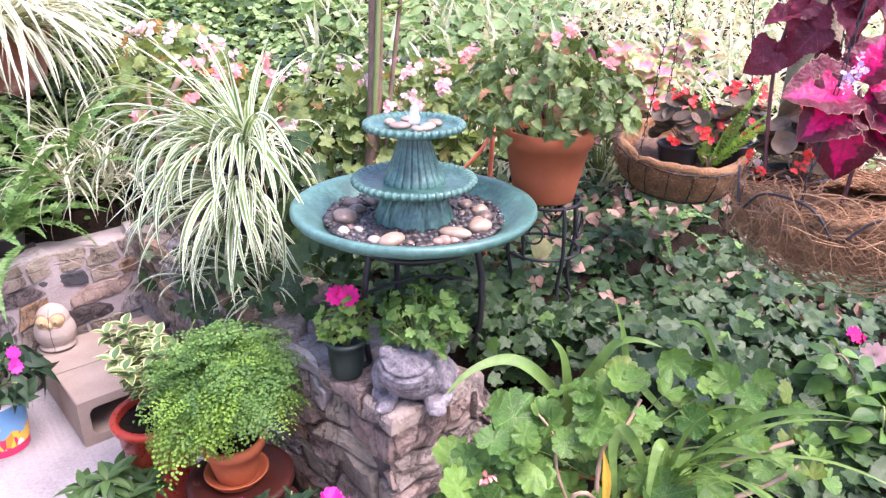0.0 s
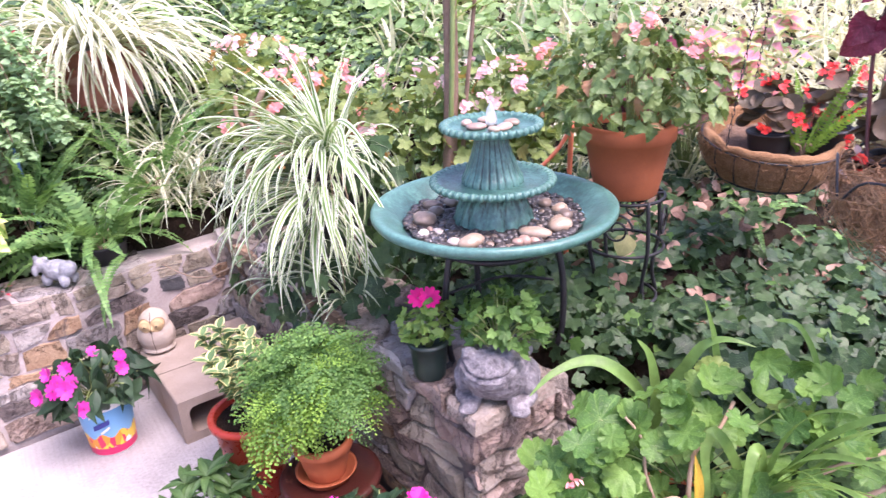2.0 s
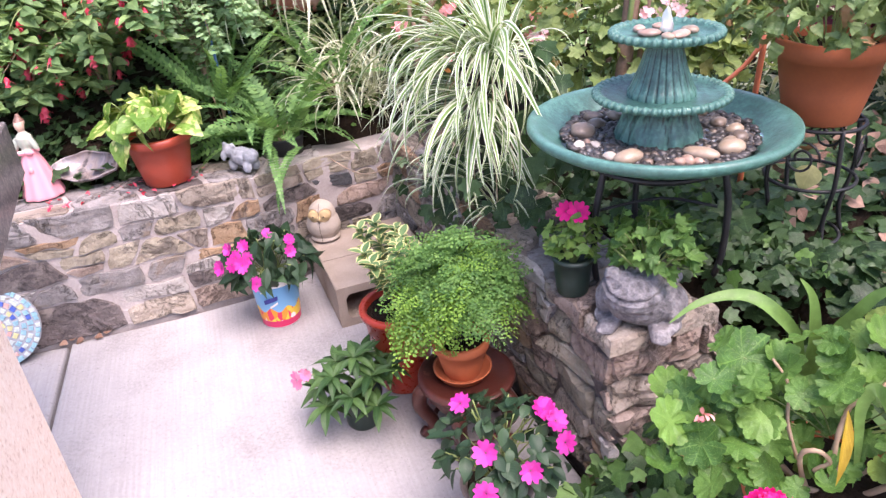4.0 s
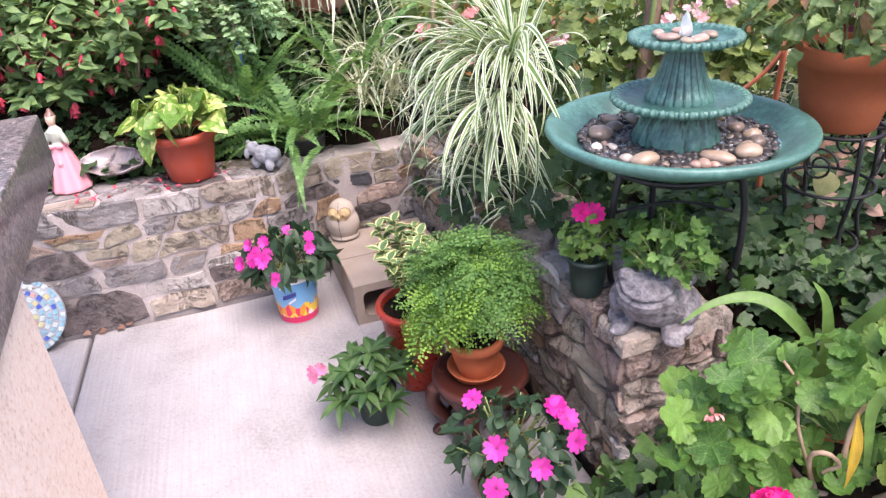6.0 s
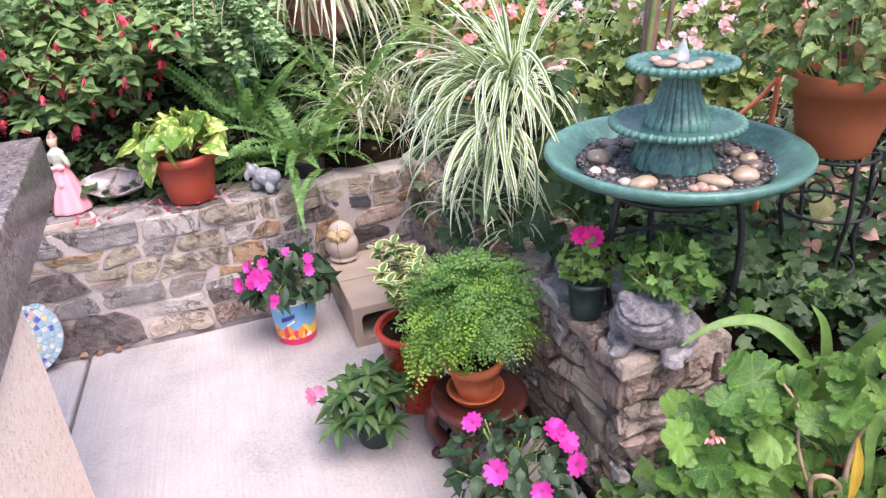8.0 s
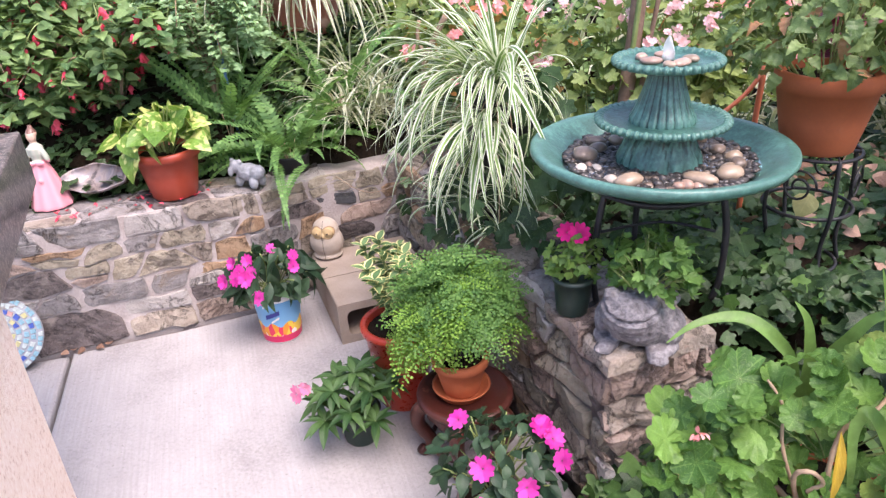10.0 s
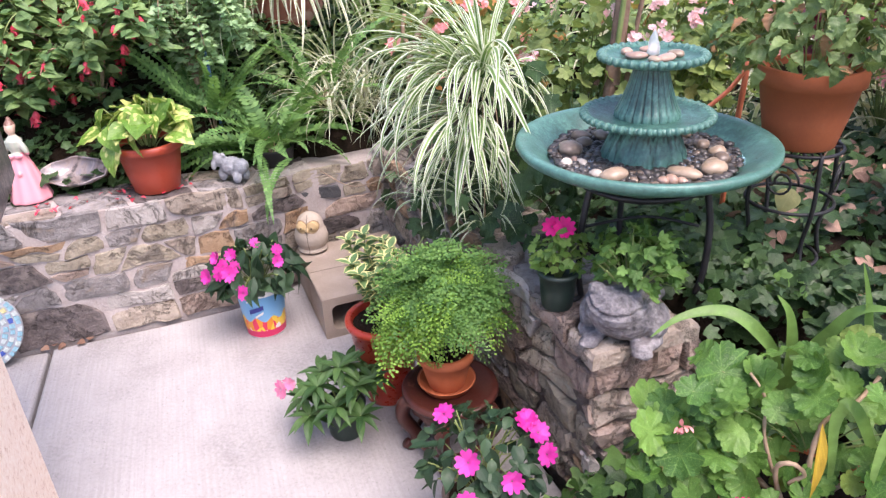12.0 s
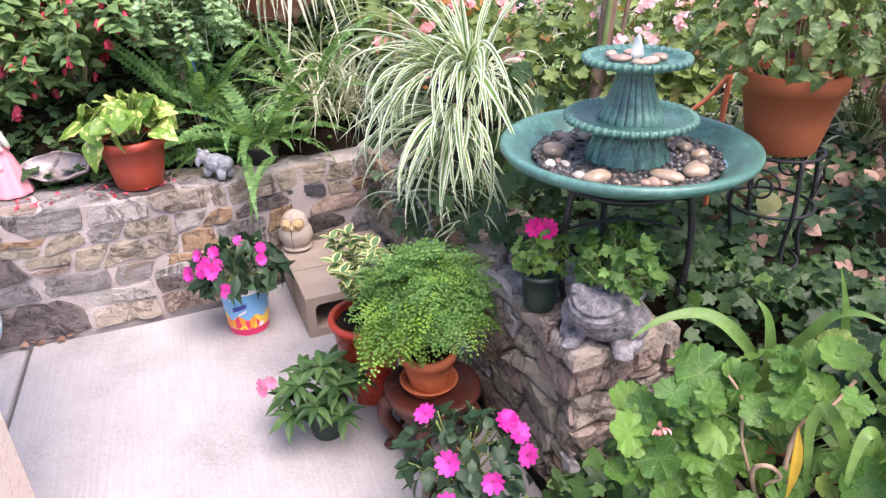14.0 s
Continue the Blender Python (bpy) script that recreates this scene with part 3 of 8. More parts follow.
if GN.dot(Vector((1, 1, 0))) < 0:
    GN = -GN


def counter():
    c = thing("garden_counter", (G0.x, G0.y, 0), "cream stucco counter with a thick polished granite top", "counter")
    rot = Matrix(((-GN.x, GD.x, 0), (-GN.y, GD.y, 0), (0, 0, 1))).to_4x4()
    c.matrix_world = Matrix.Translation((G0.x, G0.y, 0)) @ rot
    part("granite_top", box_bm(0.62, 2.6, 0.155, 0.006, (0.31, 1.3, 0.8725)), M_GRANITE, c, "speckled brown and grey polished granite")
    bm = box_bm(0.56, 1.92, 0.792, 0.012, (0.298, 1.65, 0.399))
    part("stucco_base", bm, M_STUCCO, c, "rough cream stucco", smooth=False)
    return c


counter()


# ---- leaves, flowers and how they are set ----
def blade(profile, cross=2, fold=0.15, curl=0.25, wave=0.0, tip=1.0):
    """A leaf one unit long along y. profile: list of half widths from base to tip."""
    n = len(profile)
    v, f, uv = [], [], []
    w = 2 * cross + 1
    for i, half in enumerate(profile):
        y = i / (n - 1)
        for k in range(w):
            s = k / cross - 1
            z = fold * half * abs(s) - curl * y * y + (wave * math.sin(y * 19 + (1 if s > 0 else 0)) * abs(s) * half)
            v.append((s * half, y * (1 - 0.18 * curl * y), z))
            uv.append((0.5 + s * 0.5, y))
    for i in range(n - 1):
        for k in range(w - 1):
            p = i * w + k
            f.append((p, p + 1, p + w + 1, p + w))
    return np.array(v), f, np.array(uv)


def fan(radius, n=40, cup=0.12, ripple=0.0, ribs=7):
    """A round or lobed leaf, its stalk at the origin and its tip towards +y. radius(angle), angle 0 at the tip."""
    v, f, uv = [(0, 0, 0)], [], [(0.5, 0.1)]
    span = 2 * math.pi
    for ring, q in ((1, 0.35), (2, 0.72), (3, 1.0)):
        for k in range(n):
            th = span * k / n
            r = radius(th if th < math.pi else th - span) * q
            z = cup * r * r * 2 + ripple * q * q * r * (math.sin(th * 7 + cup * 9) + 0.9 * math.sin(th * 4 + cup * 31) + 0.7 * math.sin(th * 11 + cup * 17)) + 0.02 * math.sin(th * 3 + 1) * q
            v.append((r * math.sin(th), r * math.cos(th), z))
            rib = abs((th / span * ribs + 0.5) % 1.0 - 0.5) * 2
            uv.append((0.5 + 0.5 * min(1.0, rib * 0.6), q * 0.8 + 0.1))
    for k in range(n):
        a, b = 1 + k, 1 + (k + 1) % n
        f.append((0, b, a))
        f.append((a, b, b + n, a + n))
        f.append((a + n, b + n, b + 2 * n, a + 2 * n))
    return np.array(v), f, np.array(uv)


def ivy_radius(th):
    lobes = ((0.0, 1.0, 0.42), (1.05, 0.8, 0.40), (-1.05, 0.8, 0.40), (2.0, 0.55, 0.36), (-2.0, 0.55, 0.36))
    r = max(h * max(0.0, 1 - abs(th - c) / (w * 1.55)) ** 0.8 for c, h, w in lobes)
    return max(0.44 - 0.3 * max(0.0, abs(th) - 2.7), 0.34 + 0.55 * r * 1.05 if r > 0.05 else 0.38)


def geranium_radius(th):
    notch = 0.65 * max(0.0, (abs(th) - 2.75) / 0.4)
    lobe = 0.15 * abs(math.cos(th * 4.5)) ** 0.7 + 0.05 * abs(math.cos(th * 13.5)) + 0.03 * math.sin(th * 2 + 1)
    return (0.78 + lobe) * (1 - notch * 0.8)


def maple_radius(th):
    r = max(h * max(0.0, 1 - abs(th - c) / 0.75) for c, h in ((0.0, 1.0), (0.95, 0.72), (-0.95, 0.72), (1.9, 0.5), (-1.9, 0.5)))
    return 0.42 + 0.55 * r + 0.03 * math.cos(th * 26) - 0.12 * max(0.0, (abs(th) - 2.6) / 0.55)


def heart_radius(th):
    return 0.62 + 0.5 * max(0.0, 1 - abs(th) / 0.9) ** 1.6 - 0.22 * max(0.0, (abs(th) - 2.6) / 0.55)


def lobed_radius(th):
    r = 0.5 + 0.32 * abs(math.cos(th * 2.5)) ** 1.4 + 0.06 * math.cos(th * 15)
    return r * (1 - 0.6 * max(0.0, (abs(th) - 2.6) / 0.55))


LANCE = [0.01, 0.085, 0.14, 0.158, 0.142, 0.105, 0.055, 0.005]
OVAL = [0.02, 0.19, 0.28, 0.31, 0.29, 0.22, 0.12, 0.006]
BROAD = [0.06, 0.34, 0.42, 0.42, 0.36, 0.26, 0.14, 0.006]

T_IVY = [fan(ivy_radius, 26, 0.05 * k, 0.03, 5) for k in (-1, 1, 2)]
T_MAPLE = [fan(maple_radius, 52, c, 0.06, 6) for c in (-0.1, 0.12, 0.25)]
T_GER = [fan(geranium_radius, 100, c, r) for c, r in ((0.1, 0.04), (0.26, 0.06), (-0.1, 0.05), (0.34, 0.05), (0.05, 0.07))]
T_ROUND = [fan(lambda th: 0.8 + 0.12 * math.cos(th), 14, c) for c in (0.05, 0.2)]
T_LOBED = [fan(lobed_radius, 45, c, 0.05) for c in (0.1, -0.12)]
T_LANCE = [blade(LANCE, 2, 0.35, c) for c in (0.15, 0.35, 0.55)]
T_OVAL = [blade(OVAL, 2, 0.25, c) for c in (0.12, 0.3, 0.5)]
T_LANCEW = [blade([0.015, 0.13, 0.2, 0.225, 0.205, 0.15, 0.075, 0.005], 2, 0.3, c) for c in (0.15, 0.35, 0.55)]
T_BROAD = [blade(BROAD, 2, 0.22, c, 0.06) for c in (0.15, 0.35, 0.55)]
SCALLOP = [max(0.006, 0.46 * math.sin(math.pi * (0.12 + 0.88 * (i / 20)) ** 0.8) ** 0.8 * (1 + 0.045 * (-1) ** i)) for i in range(21)]
T_COLEUS = [blade(SCALLOP, 2, 0.3, c, 0.08) for c in (0.15, 0.3, 0.5)]
TOOTHED = [max(0.005, 0.35 * math.sin(math.pi * (0.1 + 0.9 * i / 18) ** 0.62) ** 0.9 * (1 + 0.13 * (-1) ** i)) for i in range(19)]
T_ANGEL = [blade(TOOTHED, 2, 0.3, c, 0.14) for c in (0.15, 0.35, 0.5)]
T_SMALL = [blade([0.05, 0.3, 0.34, 0.2, 0.01], 1, 0.2, c) for c in (0.1, 0.3)]


def arch(length, width, rise, droop, n=14, fold=0.35, twist=0.0, sway=0.0, bow=1.25):
    """A long strap that leaves the origin towards +y at the angle rise and bows over by droop, in degrees."""
    v, f, uv = [], [], []
    y = z = 0.0
    for i in range(n):
        s = i / (n - 1)
        ang = radians(rise - droop * s ** bow)
        if i:
            y += length / (n - 1) * math.cos(ang)
            z += length / (n - 1) * math.sin(ang)
        half = width / 2 * min(1.0, 0.55 + 2.5 * s) * (1 - s ** 3) + 0.0004
        nx, nz = -math.sin(ang), math.cos(ang)
        tw = twist * s
        for k in (-1, 0, 1):
            lift = fold * half * abs(k)
            v.append((k * half * math.cos(tw) + sway * length * s * s, y + nx * lift, z + nz * lift + k * half * math.sin(tw)))
            uv.append((0.5 + 0.5 * k, s))
    for i in range(n - 1):
        for k in range(2):
            p = i * 3 + k
            f.append((p, p + 1, p + 4, p + 3))
    return np.array(v), f, np.array(uv)


def ribbon(path, width, fold=0.3):
    """A folded strap along a line of points, narrowing to its tip."""
    v, f, uv = [], [], []
    n = len(path)
    for i, q in enumerate(path):
        s = i / (n - 1)
        along = (path[min(i + 1, n - 1)] - path[max(i - 1, 0)]).normalized()
        side = along.cross(Vector((0.1, -0.6, 0.8))).normalized()
        up = side.cross(along)
        half = width / 2 * min(1.0, 0.6 + 1.5 * s) * (1 - s ** 3) + 0.0004
        for k in (-1, 0, 1):
            v.append(tuple(q + side * half * k + up * fold * half * abs(k)))
            uv.append((0.5 + 0.5 * k, s))
    for i in range(n - 1):
        for k in range(2):
            p = i * 3 + k
            f.append((p, p + 1, p + 4, p + 3))
    return v, f, np.array(uv)


def frond(length, width, rise, droop, pairs=24, ruffle=0.0):
    """A fern frond: a bowed midrib with a leaflet on each side of every step."""
    V_, F_, U_ = [], [], []
    y = z = 0.0
    last = None
    for i in range(pairs + 1):
        s = i / pairs
        ang = radians(rise - droop * s ** 1.2)
        if i:
            y += length / pairs * math.cos(ang)
            z += length / pairs * math.sin(ang)
        p = np.array((0.0, y, z))
        along = np.array((0.0, math.cos(ang), math.sin(ang)))
        norm = np.array((0.0, -math.sin(ang), math.cos(ang)))
        if last is not None:
            b = len(V_)
            e = np.array((0.0012, 0, 0))
            V_ += [last - e, last + e, p + e, p - e]
            U_ += [(0.5, s)] * 4
            F_.append((b, b + 1, b + 2, b + 3))
        last = p
        if s < 0.06:
            continue
        half = width / 2 * (min(1.0, s / 0.22)) ** 0.6 * (1 - 0.93 * s ** 2.2)
        w = length / pairs * 0.6
        for side in (-1, 1):
            out = np.array((side, 0, 0)) * 0.95 + along * 0.25 + norm * (0.16 + ruffle * math.sin(i * 2.1 + side))
            b = len(V_)
            V_ += [p - along * w * 0.4, p + out * half * 0.45 - along * w, p + out * half, p + out * half * 0.5 + along * w, p + along * w * 0.5]
            U_ += [(0.5, 0.1), (0.3, 0.4), (0.5, 1.0), (0.7, 0.4), (0.5, 0.1)]
            F_ += [(b, b + 1, b + 3, b + 4), (b + 1, b + 2, b + 3)]
    return np.array(V_), F_, np.array(U_)


def flower5(petals=5, width=0.62, cup=0.12, notch=0.1):
    """An open flower one unit across, facing +z."""
    V_, F_, U_ = [], [], []
    for k in range(petals):
        th = 2 * math.pi * k / petals + 0.1 * math.sin(k * 5)
        c, s = math.cos(th), math.sin(th)
        b = len(V_)
        rows = ((0.03, 0.025, 0.0), (0.14, width * 0.2, 0.03), (0.28, width * 0.34, cup * 0.5), (0.40, width * 0.37, cup * 0.85), (0.49, width * 0.22, cup))
        for r, h, z in rows:
            for q in (-1, 0, 1):
                rr = r * (1 - (notch * 1.5 if q == 0 and r > 0.4 else 0))
                V_.append((rr * c - q * h * s, rr * s + q * h * c, z + 0.02 * abs(q) + 0.015 * (k % 2)))
                U_.append((0.5 + q * 0.5, r * 2))
        for i in range(4):
            for q in range(2):
                p = b + i * 3 + q
                F_.append((p, p + 1, p + 4, p + 3))
    return np.array(V_), F_, np.array(U_)


T_FLOWER = [flower5(5, 0.62, c, 0.14) for c in (0.05, 0.16, 0.26)]
T_FLAT4 = [flower5(4, 0.7, 0.1), flower5(2, 0.9, 0.2)]


def frame_of(direction, normal):
    """Turn that brings +y to direction and +z close to normal."""
    y = Vector(direction).normalized()
    x = y.cross(Vector(normal))
    if x.length < 1e-4:
        x = y.cross(Vector((0.3, 0.9, 0.2)))
    x.normalize()
    z = x.cross(y)
    return Matrix((x, y, z)).transposed()


def setting(place, direction, normal, size):
    return Matrix.Translation(place) @ frame_of(direction, normal).to_4x4() @ Matrix.Scale(size, 4)


def joined(name, templates, places, mat, parent=None, label="", kind="stuff"):
    """Many leaves in one mesh. places: (template number, pose)."""
    if not places:
        return None
    vs, fs, us, base = [], [], [], 0
    for k, m in places:
        v, f, uv = templates[k % len(templates)]
        a = np.array(m)
        vs.append(v @ a[:3, :3].T + a[:3, 3])
        us.append(uv)
        fs.extend(tuple(i + base for i in q) for q in f)
        base += len(v)
    ob = mesh_ob(name, np.concatenate(vs).tolist(), fs, mat, parent, label, np.concatenate(us))
    if kind:
        tagged(ob, kind=kind)
    return ob


def singles(name, templates, places, mat, parent, label=""):
    """Leaves or flowers as parts of their own on shared meshes."""
    shared = {}
    for k, m in places:
        k %= len(templates)
        if k not in shared:
            v, f, uv = templates[k]
            ob = mesh_ob(name, v.tolist(), f, mat, parent, label, uv)
            shared[k] = ob.data
        else:
            ob = link_mesh(name, shared[k], parent, label)
        ob.matrix_basis = m


def rv(r, s=1.0):
    return Vector(r.normal(0, s, 3))


def dome(r, count, centre, radii, size, droop=0.2, lift=0.5, low=-0.2, inner=0.75, jitter=0.25):
    """Poses for leaves over a rounded crown."""
    out = []
    c = Vector(centre)
    while len(out) < count:
        d = rv(r).normalized()
        if d.z < low:
            continue
        q = inner + (1 - inner) * math.sqrt(r.random())
        p = c + Vector((d.x * radii[0], d.y * radii[1], d.z * radii[2])) * q
        normal = (d * (1 - lift) + Vector((0, 0, 1)) * lift + rv(r, jitter)).normalized()
        side = Vector((d.x, d.y, -droop)) + rv(r, 0.45)
        s = r.uniform(*size)
        m = setting(p, side, normal, s)
        m.translation -= (m.to_3x3() @ Vector((0, 0.4, 0)))
        out.append((int(r.integers(0, 99)), m))
    return out


def stalks(parent, root, places, mat, every=3, radius=0.0016, name="stem", limit=40, label=""):
    """Thin stems from the root to some of the leaves, each a part."""
    root = Vector(root)
    for _, m in places[::every][:limit]:
        p = m.translation
        mid = (root * 0.5 + p * 0.5) + Vector((0, 0, 0.02))
        tube(name, bend([root + (p - root) * 0.04, mid, p], 4), radius, mat, parent, label, 5)


def pot(place, r_top, r_low, height, mat, label, name="flower_pot", lip=0.018, lip_out=0.008, soil=True, category="pot", turn=0.0, tilt=None, saucer=None):
    """A tapered pot with a rolled lip, hollow inside, and soil in it."""
    ob = thing(name, place, label, category, turn=turn)
    if tilt:
        ob.matrix_world = ob.matrix_world @ tilt
    t = 0.006 + r_top * 0.03
    z0 = height - lip
    prof = [(0.001, 0.0), (r_low * 0.96, 0.0), (r_low, 0.004), (r_low + (r_top - r_low) * 0.5, z0 * 0.5), (r_top - 0.001, z0 - 0.003), (r_top + lip_out, z0), (r_top + lip_out + 0.002, z0 + lip * 0.5),
            (r_top + lip_out, height - 0.002), (r_top + lip_out - 0.004, height), (r_top - t + 0.004, height), (r_top - t, height - 0.004), (r_top - t - 0.004, height * 0.8), (0.001, height * 0.78)]
    body = lathed("body", prof, mat, ob, seg=56)
    if soil:
        bm = bmesh.new()
        bmesh.ops.create_circle(bm, cap_ends=True, segments=28, radius=r_top - t - 0.002)
        bmesh.ops.subdivide_edges(bm, edges=list(bm.edges), cuts=1)
        bmesh.ops.triangulate(bm, faces=list(bm.faces))
        for v in bm.verts:
            v.co.z = height - 0.022 + 0.006 * noise.noise(v.co * 40)
        part("soil", bm, M_SOIL, body, "dark potting soil")
    if saucer:
        lathed("saucer", [(0.001, -0.006), (saucer * 0.86, -0.006), (saucer, 0.016), (saucer + 0.004, 0.018), (saucer - 0.004, 0.016), (saucer * 0.82, 0.0), (0.001, 0.0)], mat, ob)
    return ob


# ---- the fountain ----
def fountain():
    ob = thing("tiered_fountain", (-0.05, 1.675, TOP), "green glazed three-tier bird bath fountain on black iron legs", "fountain", turn=0)
    z = 0.906 - TOP                         # rim above the wall
    bowl = [(0.02, z - 0.105), (0.12, z - 0.10), (0.135, z - 0.085), (0.20, z - 0.065), (0.285, z - 0.028), (0.305, z - 0.016), (0.312, z - 0.006), (0.311, z + 0.004), (0.304, z + 0.008),
            (0.285, z + 0.003), (0.262, z - 0.012), (0.238, z - 0.030), (0.222, z - 0.044), (0.21, z - 0.050), (0.02, z - 0.052)]
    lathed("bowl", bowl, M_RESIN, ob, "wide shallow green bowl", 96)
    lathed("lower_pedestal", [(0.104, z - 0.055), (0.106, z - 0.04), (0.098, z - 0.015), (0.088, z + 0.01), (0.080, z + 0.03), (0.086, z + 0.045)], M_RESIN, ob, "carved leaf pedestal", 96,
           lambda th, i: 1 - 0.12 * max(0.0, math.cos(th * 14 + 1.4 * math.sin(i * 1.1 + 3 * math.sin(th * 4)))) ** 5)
    tier = lambda r, z0: [(0.03, z0 - 0.022), (r * 0.55, z0 - 0.022), (r * 0.9, z0 - 0.016), (r, z0 - 0.012), (r * 1.02, z0 - 0.003), (r * 0.985, z0 + 0.004), (r * 0.93, z0 + 0.001), (r * 0.86, z0 - 0.005), (r * 0.5, z0 - 0.008), (0.02, z0 - 0.008)]

    def petals(k):
        return lambda th, i: 1 + (0.02 * abs(math.cos(th * k / 2)) if 2 <= i <= 5 else 0)

    z2, z3 = 0.978 - TOP, 1.116 - TOP
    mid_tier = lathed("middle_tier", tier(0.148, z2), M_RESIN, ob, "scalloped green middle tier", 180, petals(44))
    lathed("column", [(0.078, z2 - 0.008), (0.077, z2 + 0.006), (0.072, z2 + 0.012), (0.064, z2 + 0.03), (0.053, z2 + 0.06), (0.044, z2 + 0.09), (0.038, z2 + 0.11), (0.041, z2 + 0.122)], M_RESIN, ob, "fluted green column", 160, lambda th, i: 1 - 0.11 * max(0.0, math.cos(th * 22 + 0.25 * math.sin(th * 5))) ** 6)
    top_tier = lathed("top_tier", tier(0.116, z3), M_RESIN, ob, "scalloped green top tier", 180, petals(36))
    for k, (n, r, zz) in enumerate(((46, 0.147, z2 - 0.004), (36, 0.115, z3 - 0.004))):
        bead = {}
        for i in range(n):
            th = 2 * math.pi * i / n
            bm = bmesh.new()
            if not bead:
                bmesh.ops.create_icosphere(bm, subdivisions=2, radius=1.0)
                o = part("petal_bead", bm, M_RESIN, (mid_tier, top_tier)[k])
                bead["d"] = o.data
            else:
                bm.free()
                o = link_mesh("petal_bead", bead["d"], (mid_tier, top_tier)[k])
            o.matrix_basis = Matrix.Translation((r * math.cos(th), r * math.sin(th), zz)) @ Matrix.Rotation(th, 4, "Z") @ Matrix.Diagonal((0.013, 2.55 * r / n, 0.0105, 1))
    # water in the bowl, on the tiers, and the small jet
    for nm, r0, r1, zz in (("bowl_water", 0.09, 0.234, z - 0.033),):
        lathed(nm, [(r0, zz), (r0 * 0.5 + r1 * 0.5, zz + 0.0006), (r1, zz)], M_WATER, ob, "clear rippling water", 64).visible_shadow = False
    jet = lathed("water_jet", [(0.014, z3 - 0.002), (0.013, z3 + 0.012), (0.011, z3 + 0.025), (0.0085, z3 + 0.036), (0.005, z3 + 0.044), (0.0005, z3 + 0.052)], M_FOAM, ob, "short bubbling water jet", 24, lambda th, i: 1 + 0.18 * math.sin(th * 3 + i * 1.7))
    jet.visible_shadow = False
    # iron stand
    ring = [(0.165 * math.cos(t), 0.165 * math.sin(t), z - 0.088) for t in np.linspace(0, 2 * math.pi, 40)]
    tube("stand_ring", ring, 0.006, M_IRON, ob, "black iron ring")
    low = [(0.12 * math.cos(t), 0.12 * math.sin(t), z - 0.112) for t in np.linspace(0, 2 * math.pi, 32)]
    tube("stand_ring", low, 0.005, M_IRON, ob, "black iron ring")
    for deg in (225, 345, 105):
        d = Vector((math.cos(radians(deg)), math.sin(radians(deg)), 0))
        tan = Vector((-d.y, d.x, 0))
        pts = [d * 0.152 + Vector((0, 0, z - 0.07)), d * 0.166 + Vector((0, 0, z - 0.115)), d * 0.18 + Vector((0, 0, z - 0.2)), d * 0.18 + Vector((0, 0, 0.08)), d * 0.168 + Vector((0, 0, 0.012))]
        tube("leg", bend(pts, 6), 0.0085, M_IRON, ob, "bowed black iron leg")
        curl = [d * 0.168 + Vector((0, 0, 0.012)), d * 0.185 + Vector((0, 0, 0.006)), d * 0.205 + Vector((0, 0, 0.010)), d * 0.212 + Vector((0, 0, 0.026)), d * 0.2 + Vector((0, 0, 0.032))]
        tube("foot", bend(curl, 5), 0.007, M_IRON, ob, "curled iron foot")
    cross = [(-0.12, -0.1, 0.2), (0.02, -0.02, 0.205), (0.15, -0.04, 0.2)]
    tube("brace", bend(cross, 4), 0.004, M_IRON, ob, "thin cross brace")
    return ob


fountain()


def pebble(place, size, mat, label, seed, spin, group="pebbles in the fountain"):
    bm = bmesh.new()
    bmesh.ops.create_icosphere(bm, subdivisions=3, radius=1.0)
    for v in bm.verts:
        v.co = Vector((v.co.x * size[0], v.co.y * size[1], v.co.z * size[2])) * (1 + 0.16 * noise.noise(v.co * 0.9 + Vector((seed, 0, seed))))
    ob = part("pebble", bm, mat)
    ob.matrix_world = Matrix.Translation(place) @ Matrix.Rotation(spin, 4, "Z")
    return tagged(ob, label, "pebble", group)


FC = Vector((-0.05, 1.675, 0.871))
for i, (deg, r, sx, sy, sz, kind) in enumerate((
        (252, 0.185, 0.029, 0.019, 0.014, 0), (240, 0.195, 0.014, 0.013, 0.010, 2), (213, 0.205, 0.013, 0.012, 0.010, 2), (206, 0.175, 0.014, 0.006, 0.006, 1), (214, 0.165, 0.014, 0.009, 0.007, 2), (188, 0.175, 0.027, 0.024, 0.016, 3),
        (305, 0.165, 0.033, 0.017, 0.012, 0), (285, 0.19, 0.011, 0.010, 0.009, 1), (291, 0.188, 0.014, 0.011, 0.010, 1), (297, 0.198, 0.011, 0.008, 0.008, 1), (328, 0.185, 0.026, 0.02, 0.015, 0), (340, 0.165, 0.019, 0.013, 0.011, 0),
        (352, 0.18, 0.02, 0.016, 0.013, 3), (10, 0.175, 0.018, 0.014, 0.012, 0)) + tuple((d_, 0.155 + 0.03 * (j % 2), 0.019 + 0.002 * (j % 3), 0.015, 0.012, 3 * (j % 3 != 1)) for j, d_ in enumerate((28, 60, 85, 110, 135, 150, 165, 178)))):
    sx, sy, sz = sx * 1.22, sy * 1.25, sz * 1.2
    p = FC + Vector((r * math.cos(radians(deg)), r * math.sin(radians(deg)), sz * 0.75 - 0.002))
    pebble(p, (sx, sy, sz), PEBBLE[kind], ("smooth tan river pebble", "small pink river pebble", "small white river pebble", "brown wet river pebble")[kind] + " lying in the fountain bowl", i * 3.1, radians(deg * 2.3))
